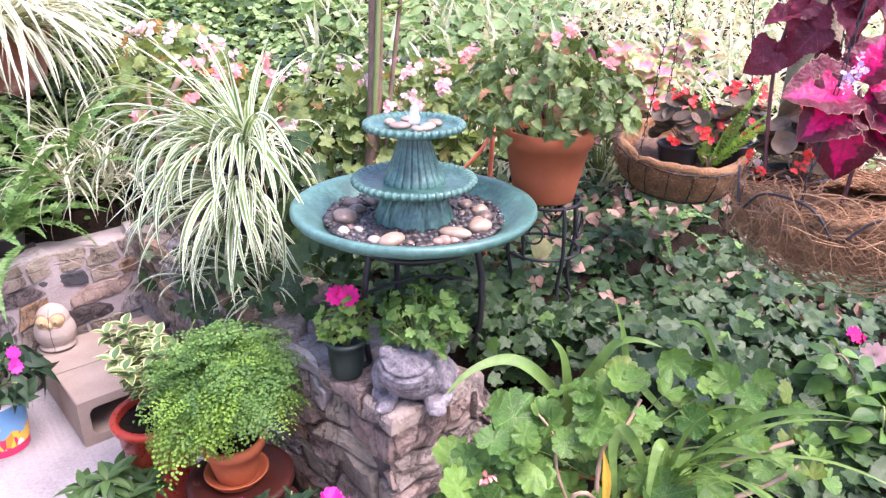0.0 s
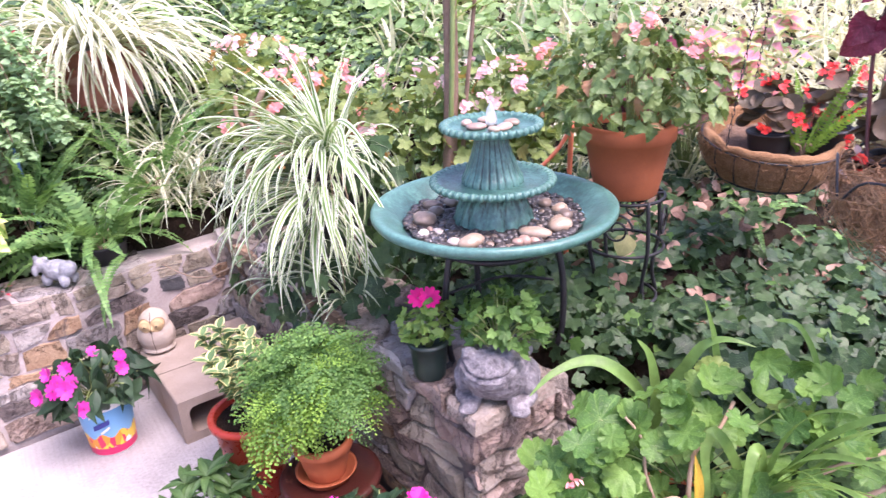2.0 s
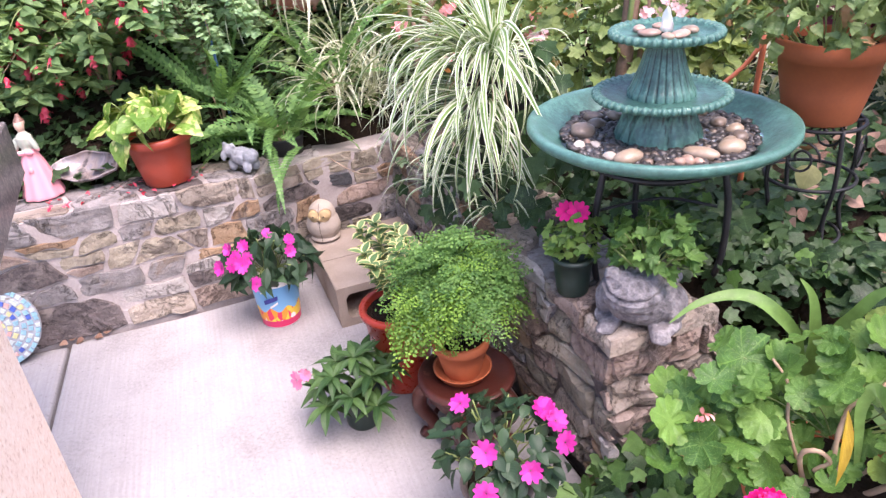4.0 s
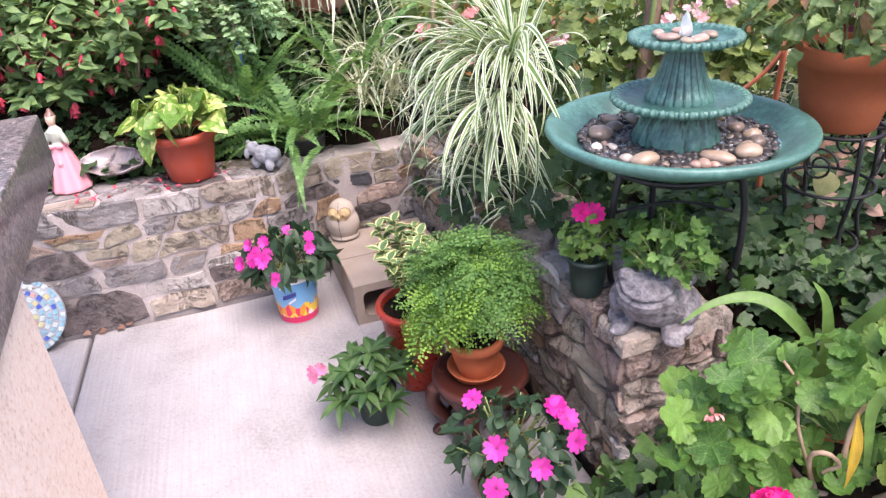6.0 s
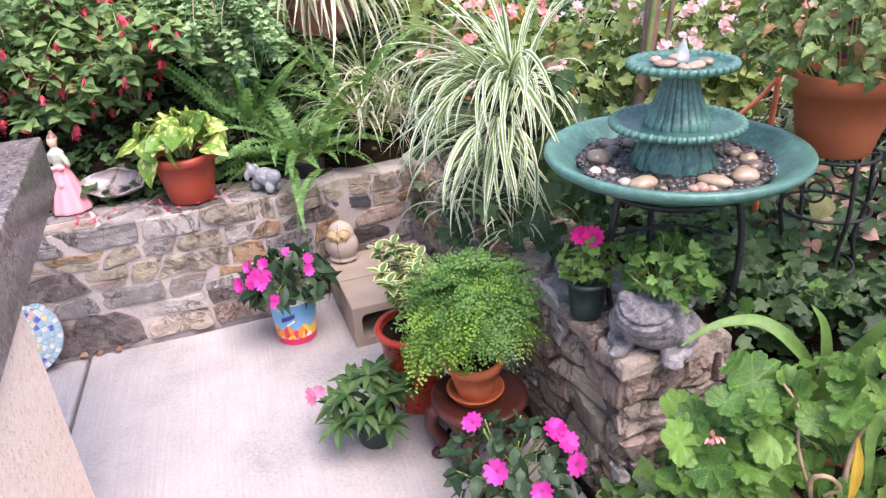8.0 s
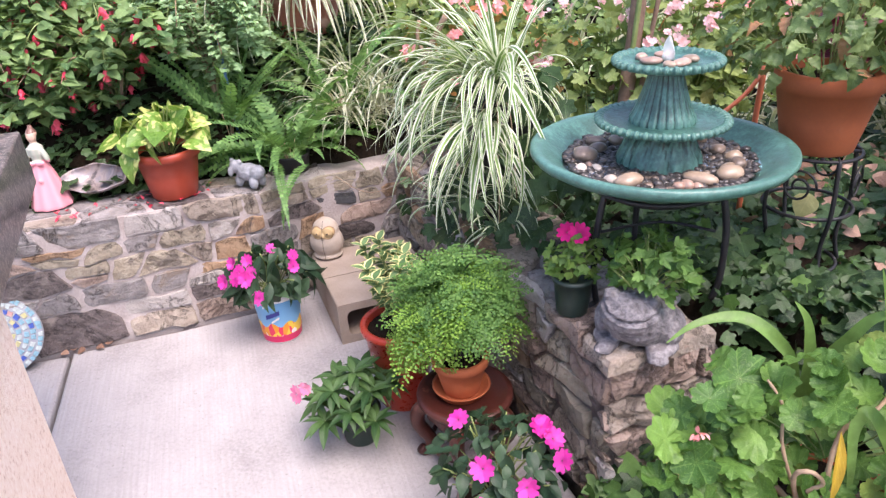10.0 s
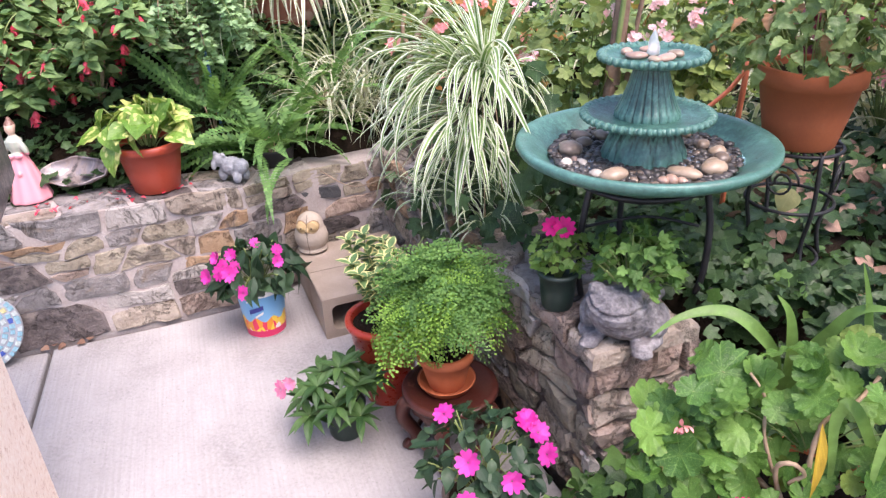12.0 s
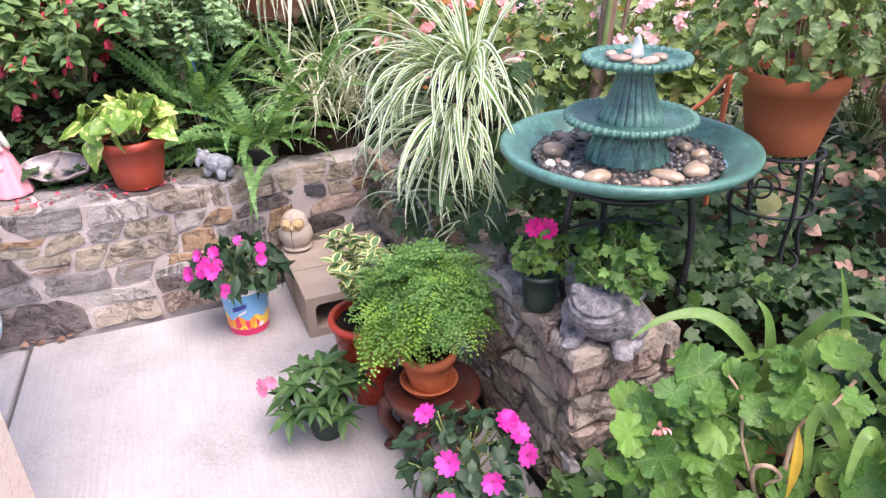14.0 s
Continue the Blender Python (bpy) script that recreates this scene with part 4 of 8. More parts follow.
for i, (dx, dy, sx, sy, kind) in enumerate(((-0.035, -0.02, 0.026, 0.02, 1), (0.03, -0.035, 0.03, 0.017, 1), (0.05, 0.01, 0.022, 0.018, 0), (-0.01, 0.045, 0.022, 0.016, 1), (-0.06, 0.02, 0.017, 0.014, 1), (0.005, -0.06, 0.018, 0.012, 0))):
    pebble(Vector((-0.05 + dx, 1.675 + dy, 1.114)), (sx, sy, 0.009), PEBBLE[kind], "wet pink river pebble lying on the top tier", 40 + i, i * 1.1, "pebbles on the top tier")
gr = np.random.default_rng(3)
ico = bmesh.new()
bmesh.ops.create_icosphere(ico, subdivisions=1, radius=1.0)
ICO_V = np.array([v.co[:] for v in ico.verts])
ICO_F = [tuple(v.index for v in f.verts) for f in ico.faces]
ico.free()
T_GRIT = [(ICO_V * (1 + 0.2 * np.sin(ICO_V @ np.array((3.0, 5.0, 2.0)) + k))[:, None], ICO_F, np.full((len(ICO_V), 2), 0.5)) for k in range(3)]
grit = []
for _ in range(1500):
    th, r = gr.uniform(0, 2 * math.pi), math.sqrt(gr.uniform(0.1 ** 2, 0.224 ** 2))
    s = gr.uniform(0.007, 0.017)
    m = Matrix.Translation(FC + Vector((r * math.cos(th), r * math.sin(th), s * 0.3 - 0.004 + max(0.0, r - 0.205) * 0.35))) @ Matrix.Rotation(gr.uniform(0, 6), 4, "Z") @ Matrix.Rotation(gr.normal() * 0.3, 4, "X") @ Matrix.Diagonal((s, s * gr.uniform(0.5, 1), s * gr.uniform(0.25, 0.55), 1))
    grit.append((int(gr.integers(0, 9)), m))
tagged(joined("gravel", T_GRIT, grit[:150], PEBBLE[3]), "brown wet pebbles among the darker ones in the bowl", "gravel")
tagged(joined("gravel", T_GRIT, grit[150:], PEBBLE[4]), "small dark wet pebbles covering the fountain bowl", "gravel")


# ---- the frog planter and its neighbours on the wall ----
def blob(bm, at, size, sub=3, turn=None):
    d = bmesh.ops.create_icosphere(bm, subdivisions=sub, radius=1.0)
    m = Matrix.Translation(at) @ (turn or Matrix.Identity(4)) @ Matrix.Diagonal((*size, 1))
    bmesh.ops.transform(bm, matrix=m, verts=d["verts"])


def fused(name, bm, mat, voxel, place, turn, label, category, rough=0.0, size=0.03):
    """Rounded forms melted into one mesh."""
    me = bpy.data.meshes.new(name)
    bm.to_mesh(me)
    bm.free()
    tmp = bpy.data.objects.new("tmp", me)
    scene.collection.objects.link(tmp)
    mod = tmp.modifiers.new("melt", "REMESH")
    mod.mode, mod.voxel_size, mod.use_smooth_shade = "VOXEL", voxel, True
    sm = tmp.modifiers.new("soft", "SMOOTH")
    sm.factor, sm.iterations = 0.5, 4
    done = bpy.data.meshes.new_from_object(tmp.evaluated_get(bpy.context.evaluated_depsgraph_get()))
    bpy.data.objects.remove(tmp)
    if rough:
        for v in done.vertices:
            v.co += noise.noise_vector(v.co / size) * rough
    done.materials.clear()
    done.materials.append(mat)
    done.polygons.foreach_set("use_smooth", np.ones(len(done.polygons), dtype=bool))
    ob = new(name, done)
    ob.matrix_world = Matrix.Translation(place) @ Matrix.Rotation(radians(turn), 4, "Z")
    return tagged(ob, label, category)


def frog():
    """Squat frog with a closed wide mouth; faces -y in its own axes."""
    bm = bmesh.new()
    blob(bm, (0.0, 0.0, 0.070), (0.092, 0.080, 0.068), 4)
    blob(bm, (-0.012, -0.022, 0.088), (0.082, 0.070, 0.054), 4)          # head
    blob(bm, (0.012, 0.02, 0.118), (0.080, 0.060, 0.026), 4)             # back, round the planting hole
    for s, e in ((-1, 0.014), (1, 0.012)):
        blob(bm, (s * 0.052 - 0.014, -0.030, 0.132), (0.019, 0.018, 0.016), 3)
        blob(bm, (s * 0.054 - 0.014, -0.041, 0.137), (e, 0.011, 0.011), 3)
        blob(bm, (s * 0.082, 0.012, 0.046), (0.030, 0.052, 0.044), 4)    # haunch
        blob(bm, (s * 0.080, -0.030, 0.013), (0.024, 0.036, 0.013), 3, Matrix.Rotation(-s * 0.5, 4, "Z"))
        blob(bm, (s * 0.060, -0.050, 0.012), (0.028, 0.032, 0.014), 3, Matrix.Rotation(s * 0.3, 4, "Z"))
        for k in (-1, 0, 1):
            blob(bm, (s * 0.066 + k * 0.015, -0.078, 0.006), (0.009, 0.018, 0.007), 2, Matrix.Rotation(-k * 0.5, 4, "Z"))
    ob = fused("frog_planter", bm, M_FROG, 0.0036, (-0.058, 1.425, TOP - 0.003), -8, "weathered grey cast stone frog planter on the stone wall", "planter", 0.0, 0.016)
    for v in ob.data.vertices:
        c = v.co
        if c.y < -0.015:
            # the long mouth line, curving up at both ends
            zl = 0.098 + 0.018 * ((c.x + 0.012) / 0.075) ** 2
            d = c.z - zl
            if abs(c.x + 0.012) < 0.075 and abs(d) < 0.016:
                cut = -0.005 * math.exp(-(d / 0.0026) ** 2) + 0.004 * math.exp(-((d - 0.009) / 0.005) ** 2) + 0.003 * math.exp(-((d + 0.009) / 0.005) ** 2)
                c += Vector((c.x * 0.5, c.y, 0)).normalized() * cut
        c.x *= 0.93
        c += noise.noise_vector(c / 0.02) * 0.0022 + noise.noise_vector(c / 0.006) * 0.001
    return ob


frog()


def mouth_line():
    r = np.random.default_rng(4)
    g = thing("leafy_plant", (-0.05, 1.44, TOP + 0.10), "bright green lobed leaves growing out of the frog planter", "plant")
    pl = dome(r, 150, (0.01, 0.01, 0.065), (0.115, 0.10, 0.11), (0.016, 0.03), 0.5, 0.35, -0.45, 0.45, 0.35)
    singles("leaf", T_MAPLE, pl, L_FROGPL, g)
    stalks(g, (0, 0, 0.0), pl, M_STEM, 4, 0.0013)
    for k in range(9):
        th = r.uniform(0, 6.28)
        p = Vector((0.05 * math.cos(th), 0.05 * math.sin(th), 0.0))
        tube("stem", bend([(0, 0, -0.03), p * 0.6 + Vector((0, 0, 0.03)), p * 1.6 + Vector((0, 0, 0.09))], 4), 0.002, M_STEM, g, "", 5)


mouth_line()


def impatiens(ob, seed, count, centre, radii, size, mat, petals, flowers, fsize, leaves=None, low=-0.3, heads=None):
    """Leaves and open flowers on a pot. heads: directions of the flowers from the crown's middle."""
    r = np.random.default_rng(seed)
    pl = dome(r, count, centre, radii, size, 0.3, 0.45, low, 0.6)
    singles("leaf", leaves or T_OVAL, pl, mat, ob)
    stalks(ob, (centre[0] * 0.3, centre[1] * 0.3, max(0.02, centre[2] - radii[2] * 1.0)), pl, M_STEM, 4, 0.002)
    fl = []
    for i in range(flowers if heads is None else len(heads)):
        d = Vector(heads[i]).normalized() if heads else (rv(r) + Vector((0, -0.5, 0.7))).normalized()
        p = Vector(centre) + Vector((d.x * radii[0], d.y * radii[1], d.z * radii[2])) * 1.06
        face = (d + Vector((0.1, -0.9, 0.35)) + rv(r, 0.15)).normalized()
        q = face.cross(Vector((r.normal(), r.normal(), 0.2))).normalized()
        fl.append((i, setting(p, q, face, r.uniform(*fsize))))
    singles("flower", T_FLOWER, fl, petals, ob, "open flat five-petalled flower")
    for _, m in fl:
        tube("flower_stalk", bend([Vector(centre), Vector(centre) * 0.4 + m.translation * 0.6 + Vector((0, 0, 0.008)), m.translation - m.to_3x3() @ Vector((0, 0, 0.02))], 3), 0.0013, M_STEM, ob, "", 5)
    return ob


p = pot((-0.225, 1.518, TOP), 0.049, 0.04, 0.105, M_GREENPLASTIC, "dark green nursery pot of impatiens with two crimson-pink flowers", "potted_impatiens", 0.012, 0.004, category="potted plant")
impatiens(p, 21, 95, (0, 0, 0.15), (0.072, 0.068, 0.08), (0.016, 0.027), L_NURSERY, P_HOT, 0, (0.05, 0.058), T_IVY, -0.6, [(-0.42, -0.6, 1.9), (0.3, -0.6, 1.75)])

# tub of magenta impatiens
def tub():
    ob = thing("potted_impatiens", (-1.375, 1.918, 0), "printed food tub reused as a pot for magenta impatiens", "potted plant", turn=20)
    m, t, s = material("printed_tub")
    uvn = t.nodes.new("ShaderNodeUVMap")
    sep = t.nodes.new("ShaderNodeSeparateXYZ")
    t.links.new(uvn.outputs[0], sep.inputs[0])
    mp = node(t, "ShaderNodeMapping", Scale=(26.0, 4.5, 1.0))
    t.links.new(uvn.outputs[0], mp.inputs[0])
    vor = node(t, "ShaderNodeTexVoronoi", Scale=1.0, Randomness=1.0)
    t.links.new(mp.outputs[0], vor.inputs["Vector"])
    sc = t.nodes.new("ShaderNodeSeparateColor")
    t.links.new(vor.outputs["Color"], sc.inputs[0])
    fruit = ramp(t, sc.outputs[0], [(0.0, (0.75, 0.04, 0.10)), (0.3, (0.8, 0.3, 0.03)), (0.55, (0.82, 0.55, 0.06)), (0.75, (0.78, 0.74, 0.72)), (0.95, (0.7, 0.05, 0.28))])
    for e in t.nodes:
        if e.bl_idname == "ShaderNodeValToRGB":
            e.color_ramp.interpolation = "CONSTANT"
    sky_blue = mix(t, sep.outputs[1], (0.22, 0.45, 0.68), (0.12, 0.36, 0.62))
    wavy = maths(t, "ADD", sep.outputs[1], maths(t, "MULTIPLY", maths(t, "SINE", maths(t, "MULTIPLY", sep.outputs[0], 50.0)), 0.05))
    col = mix(t, maths(t, "LESS_THAN", wavy, 0.45), sky_blue, fruit)
    col = mix(t, maths(t, "LESS_THAN", sep.outputs[1], 0.17), col, (0.62, 0.03, 0.12))
    col = mix(t, maths(t, "GREATER_THAN", sep.outputs[1], 0.95), col, (0.8, 0.78, 0.74))
    t.links.new(col, s.inputs["Base Color"])
    s.inputs["Roughness"].default_value = 0.35
    white = surface("white_plastic", [(0.3, (0.72, 0.7, 0.66)), (0.7, (0.8, 0.78, 0.75))], 8, 0.4, 60, 0.03, 0.001)
    p_, f_, uv = lathe([(0.06, 0.004), (0.0635, 0.04), (0.068, 0.085), (0.0725, 0.128)], 56)
    mesh_ob("printed_sleeve", p_, f_, m, ob, "blue, red and orange printed side", uv)
    lathed("rim", [(0.0722, 0.128), (0.0755, 0.129), (0.0758, 0.135), (0.072, 0.136), (0.069, 0.128), (0.058, 0.01), (0.001, 0.008)], white, ob, "white plastic rim")
    lathed("base", [(0.001, 0.0), (0.058, 0.0), (0.06, 0.004)], white, ob, "white plastic base")
    ob.matrix_world = ob.matrix_world @ Matrix.Diagonal((1.22, 1.22, 1.5, 1))
    # the lettering of the mark is unreadable: bars
    for k, (u0, w, h, zz) in enumerate(((250, 34, 0.012, 0.083), (262, 20, 0.006, 0.068), (246, 16, 0.005, 0.110))):
        v, f = [], []
        for i in range(7):
            th = radians(u0 + w * i / 6)
            for q in (-1, 1):
                r = 0.0645 + 0.0095 * (zz / 0.12) + 0.0008 + 0.0006
                v.append((r * math.cos(th), r * math.sin(th), zz + q * h / 2 + 0.002 * i))
        for i in range(6):
            f.append((2 * i, 2 * i + 2, 2 * i + 3, 2 * i + 1))
        mesh_ob("label_bar", v, f, white if k else surface("navy_ink", [(0.3, (0.02, 0.03, 0.2)), (0.7, (0.04, 0.05, 0.28))], 9, 0.4), ob, "plain bar of print")
    bm = bmesh.new()
    bmesh.ops.create_circle(bm, cap_ends=True, segments=24, radius=0.066)
    for v in bm.verts:
        v.co.z = 0.115
    part("soil", bm, M_SOIL, ob, "dark potting soil")
    impatiens(ob, 31, 125, (0, -0.01, 0.178), (0.14, 0.115, 0.062), (0.05, 0.085), L_IMP, P_MAGENTA, 0, (0.034, 0.044), T_LANCEW, -0.55,
              [(-0.55, -0.7, 0.75), (-0.25, -0.8, 0.75), (-0.9, -0.6, 0.25), (-0.1, -0.95, -0.15), (0.65, -0.6, 0.75), (0.75, -0.3, 1.2), (0.1, 0.1, 1.5), (-0.4, -0.4, 1.0), (-0.75, -0.3, 0.8), (-0.6, -0.75, 0.5), (-0.35, -0.85, 0.5)])


tub()

p = pot((-0.843, 1.462, 0), 0.062, 0.05, 0.115, M_GREENPLASTIC, "dark green nursery pot of lance-leaved impatiens with one light pink flower", "potted_impatiens", 0.014, 0.004, category="potted plant")
r = np.random.default_rng(51)
tufts = []
for tx, ty, tz in ((0, 0, 0.24), (-0.05, -0.05, 0.20), (0.06, -0.03, 0.205), (0.0, 0.06, 0.21), (-0.08, 0.03, 0.19), (0.085, 0.04, 0.185), (0.02, -0.085, 0.165), (-0.06, -0.10, 0.13), (0.09, -0.075, 0.14), (-0.105, -0.03, 0.135), (0.04, 0.1, 0.17)):
    for k in range(11):
        th = k * 2.4 + r.uniform(-0.3, 0.3)
        up = 0.72 - 0.085 * k + r.uniform(-0.1, 0.1)
        d = Vector((math.cos(th), math.sin(th), up))
        tufts.append((k, setting((tx, ty, tz), d, Vector((-d.x * 0.4, -d.y * 0.4, 1)), r.uniform(0.062, 0.092))))
    tube("stem", bend([(tx * 0.2, ty * 0.2, 0.09), (tx * 0.6, ty * 0.6, 0.09 + (tz - 0.09) * 0.6), (tx, ty, tz)], 4), 0.003, M_STEM, p, "", 6)
singles("leaf", T_LANCE, tufts, L_NG, p)
singles("flower", T_FLOWER, [(0, setting((-0.155, -0.075, 0.19), (0, 0.3, 1), (-0.55, -1, 0.5), 0.062)), (1, setting((-0.135, -0.06, 0.205), (0.2, 0.3, 1), (0.35, -0.6, 0.9), 0.045))], P_PINK, p, "light pink flower")
tube("flower_stalk", bend([(-0.05, -0.03, 0.19), (-0.11, -0.05, 0.2), (-0.152, -0.07, 0.19)], 4), 0.0015, M_STEM, p, "", 5)

p = pot((-0.352, 1.176, 0), 0.085, 0.065, 0.17, surface("brown_plastic", [(0.3, (0.12, 0.085, 0.075)), (0.7, (0.2, 0.15, 0.13))], 8, 0.5), "brown nursery pot of dark-leaved magenta impatiens by the wall", "potted_impatiens", 0.016, 0.005, category="potted plant")
impatiens(p, 61, 230, (0.01, 0.02, 0.262), (0.165, 0.15, 0.12), (0.03, 0.056), L_IMP, P_MAGENTA, 0, (0.052, 0.066), T_OVAL, -0.45,
          [(-0.62, 0.05, 0.9), (-0.05, -0.75, 0.72), (0.55, -0.78, 0.5), (0.0, -1.1, 0.12), (0.75, 0.25, 1.15), (0.6, 0.2, 0.95), (0.95, -0.15, 0.55), (0.8, 0.1, 0.8)])

# ---- plant stand, maidenhair fern and the red glazed pot ----
def plant_stand():
    ob = thing("plant_stand", (-0.514, 1.492, 0), "carved red-brown wooden plant stand with curved legs", "plant stand")
    lathed("top", [(0.001, 0.188), (0.118, 0.188), (0.122, 0.194), (0.132, 0.198), (0.138, 0.206), (0.138, 0.214), (0.132, 0.22), (0.118, 0.22), (0.112, 0.215), (0.001, 0.215)], M_WOOD, ob, seg=64)
    lathed("apron", [(0.10, 0.15), (0.112, 0.152), (0.112, 0.19), (0.10, 0.19)], M_WOOD, ob, "carved scalloped apron", 80, lambda th, i: 1 + 0.03 * math.cos(th * 10))
    for k in range(5):
        th = radians(204 + 72 * k)
        d = Vector((math.cos(th), math.sin(th), 0))
        pts = [d * 0.108 + Vector((0, 0, 0.185)), d * 0.136 + Vector((0, 0, 0.16)), d * 0.138 + Vector((0, 0, 0.115)), d * 0.108 + Vector((0, 0, 0.06)), d * 0.108 + Vector((0, 0, 0.026)), d * 0.126 + Vector((0, 0, 0.013)), d * 0.138 + Vector((0, 0, 0.024))]
        path = bend(pts, 6)
        tube("leg", path, [0.024 - 0.009 * i / len(path) for i in range(len(path))], M_WOOD, ob, "curved carved leg", 10)
    tube("foot_ring", [(0.105 * math.cos(t), 0.105 * math.sin(t), 0.045) for t in np.linspace(0, 2 * math.pi, 36)], 0.008, M_WOOD, ob, "round stretcher")


plant_stand()
T_FANLET = [(np.array([(0, 0, 0), (-0.5, 0.62, 0.04), (-0.22, 0.93, 0), (0.1, 1.0, -0.03), (0.42, 0.78, 0.03), (0.5, 0.5, 0.05)]), [(0, 2, 1), (0, 3, 2), (0, 4, 3), (0, 5, 4)], np.array([(0.5, 0), (0.2, 0.7), (0.35, 1), (0.5, 1), (0.7, 0.9), (0.8, 0.6)]))]


def spray(r, length, width, bow):
    """One flat triangular frond of fan leaflets, from the origin towards +y, bowing down."""
    V_, F_, U_ = [], [], []
    lv, lf, lu = T_FANLET[0]
    n = 15
    for j in range(n):
        s = j / (n - 1)
        base = Vector((0, length * s, -bow * length * s * s))
        half = width * (1 - s) ** 0.8 * (0.55 + 0.45 * min(1, s * 5)) + 0.006
        for sd in ((-1, 1) if j < n - 1 else (0,)):
            m_ = max(1, round(half / 0.0046))
            for q in range(m_):
                u = (q + 0.7) / m_
                p_ = base + Vector((sd * half * u, half * u * 0.42, -0.25 * half * u * u)) + rv(r, 0.0014)
                e = Vector((sd * 0.7 + r.normal() * 0.3, 0.75 + (0.35 if q % 2 else -0.5) + r.normal() * 0.2, -0.3))
                a = np.array(setting(p_, e, Vector((r.normal() * 0.3, r.normal() * 0.3, 1)), r.uniform(0.005, 0.0076)))
                b = len(V_)
                V_ += [tuple(x) for x in lv @ a[:3, :3].T + a[:3, 3]]
                F_ += [tuple(i + b for i in f) for f in lf]
                U_ += [tuple(x) for x in lu]
    return np.array(V_), F_, np.array(U_)


def maidenhair():
    ob = pot((-0.522, 1.488, 0.227), 0.073, 0.052, 0.118, M_TERRA, "bright green maidenhair fern in a terracotta pot with saucer", "potted_maidenhair_fern", 0.028, 0.006, category="potted plant", saucer=0.079)
    r = np.random.default_rng(71)
    forms = [spray(r, ln, w, b) for ln, w, b in ((0.10, 0.04, 0.3), (0.12, 0.048, 0.45), (0.085, 0.036, 0.2), (0.13, 0.045, 0.6), (0.11, 0.05, 0.35), (0.075, 0.034, 0.5))]
    old, young = [], []
    for k in range(265):
        th = 2 * math.pi * ((k * 0.618) % 1.0)
        el = math.asin(min(1.0, -0.26 + 1.26 * ((k * 0.7549) % 1.0)))
        d = Vector((math.cos(th) * math.cos(el), math.sin(th) * math.cos(el), math.sin(el)))
        reach = r.uniform(0.62, 1.0) * (0.92 + 0.5 * noise.noise(d * 2.6 + Vector((4.0, 1.0, 2.0))))
        if d.y < 0.1 and d.z < 0.02 and d.x > -0.55:
            continue            # the pot's front stays free
        c = Vector((-0.002 + d.x * 0.15 * reach, 0.012 + d.y * 0.14 * reach, 0.25 + d.z * 0.17 * reach))
        flat = Vector((d.x, d.y, 0.0)) + Vector((r.normal(), r.normal(), 0)) * 0.35
        along = (flat.normalized() * 0.8 + Vector((0, 0, -0.22 if d.z < 0.3 else 0.12)) + rv(r, 0.15)).normalized()
        nrm = d * 0.8 + Vector((0, -0.25, 0.6)) + rv(r, 0.22)
        fresh = (d.y < -0.1 and -0.35 < d.z < 0.45 and d.x < 0.35 and r.random() < 0.75) or r.random() < 0.12
        m = setting(c - along * 0.05, along, nrm, r.uniform(0.85, 1.3))
        (young if fresh else old).append((k, m))
        if k % 4 == 0:
            root = Vector((d.x * 0.02, d.y * 0.02, 0.10))
            tube("stalk", bend([root, root * 0.45 + c * 0.55 + Vector((0, 0, 0.05)), c - along * 0.05], 5), 0.0009, M_INK, ob, "wiry black stalk", 4)
    for x, y, z, dx in ((-0.075, -0.09, 0.215, -0.3), (-0.10, -0.09, 0.20, -0.6), (-0.015, -0.10, 0.235, 0.1), (-0.125, -0.07, 0.18, -0.6), (-0.05, -0.095, 0.245, 0.0), (-0.135, -0.05, 0.2, -0.8), (-0.09, -0.08, 0.245, -0.2)):
        young.append((1, setting((x, y, z), (dx, -0.3, -1.0), (-0.1, -0.9, 0.5), 0.95)))
    singles("frond", forms, old, L_MAIDEN, ob, "spray of fine green fan leaflets")
    singles("young_frond", forms, young, L_MAIDENNEW, ob, "spray of fresh yellow-green fan leaflets")


maidenhair()

p = pot((-0.78, 1.672, 0), 0.108, 0.078, 0.30, M_REDGLAZE, "tall red glazed pot with a cream-edged evergreen shrub", "potted_shrub", 0.022, 0.010, category="potted plant")
r = np.random.default_rng(81)
pl = []
for k in range(22):
    th, el = r.uniform(0, 2 * math.pi), r.uniform(0.9, 1.52)
    d = Vector((math.cos(th) * math.cos(el) + 0.05, math.sin(th) * math.cos(el), math.sin(el)))
    ln = r.uniform(0.13, 0.25)
    ln += 0.05
    path = bend([(0, 0, 0.27), Vector((0, 0, 0.27)) + d * ln * 0.5 + Vector((0, 0, 0.02)), Vector((0, 0, 0.27)) + d * ln], 5)
    tube("branch", path, 0.0025, M_STEM, p, "", 5)
    for j, q in enumerate(path[4:]):
        for sd in (0, 1, 2):
            ph = j * 1.3 + sd * 2.1
            v = Vector((math.cos(ph), math.sin(ph), 0.55))
            pl.append((k + j, setting(q, v, Vector((-v.x * 0.4, -v.y * 0.4, 1)), r.uniform(0.036, 0.054))))
singles("leaf", T_OVAL, pl[:295], L_VARIEG, p)

# ---- concrete blocks and the owl ----


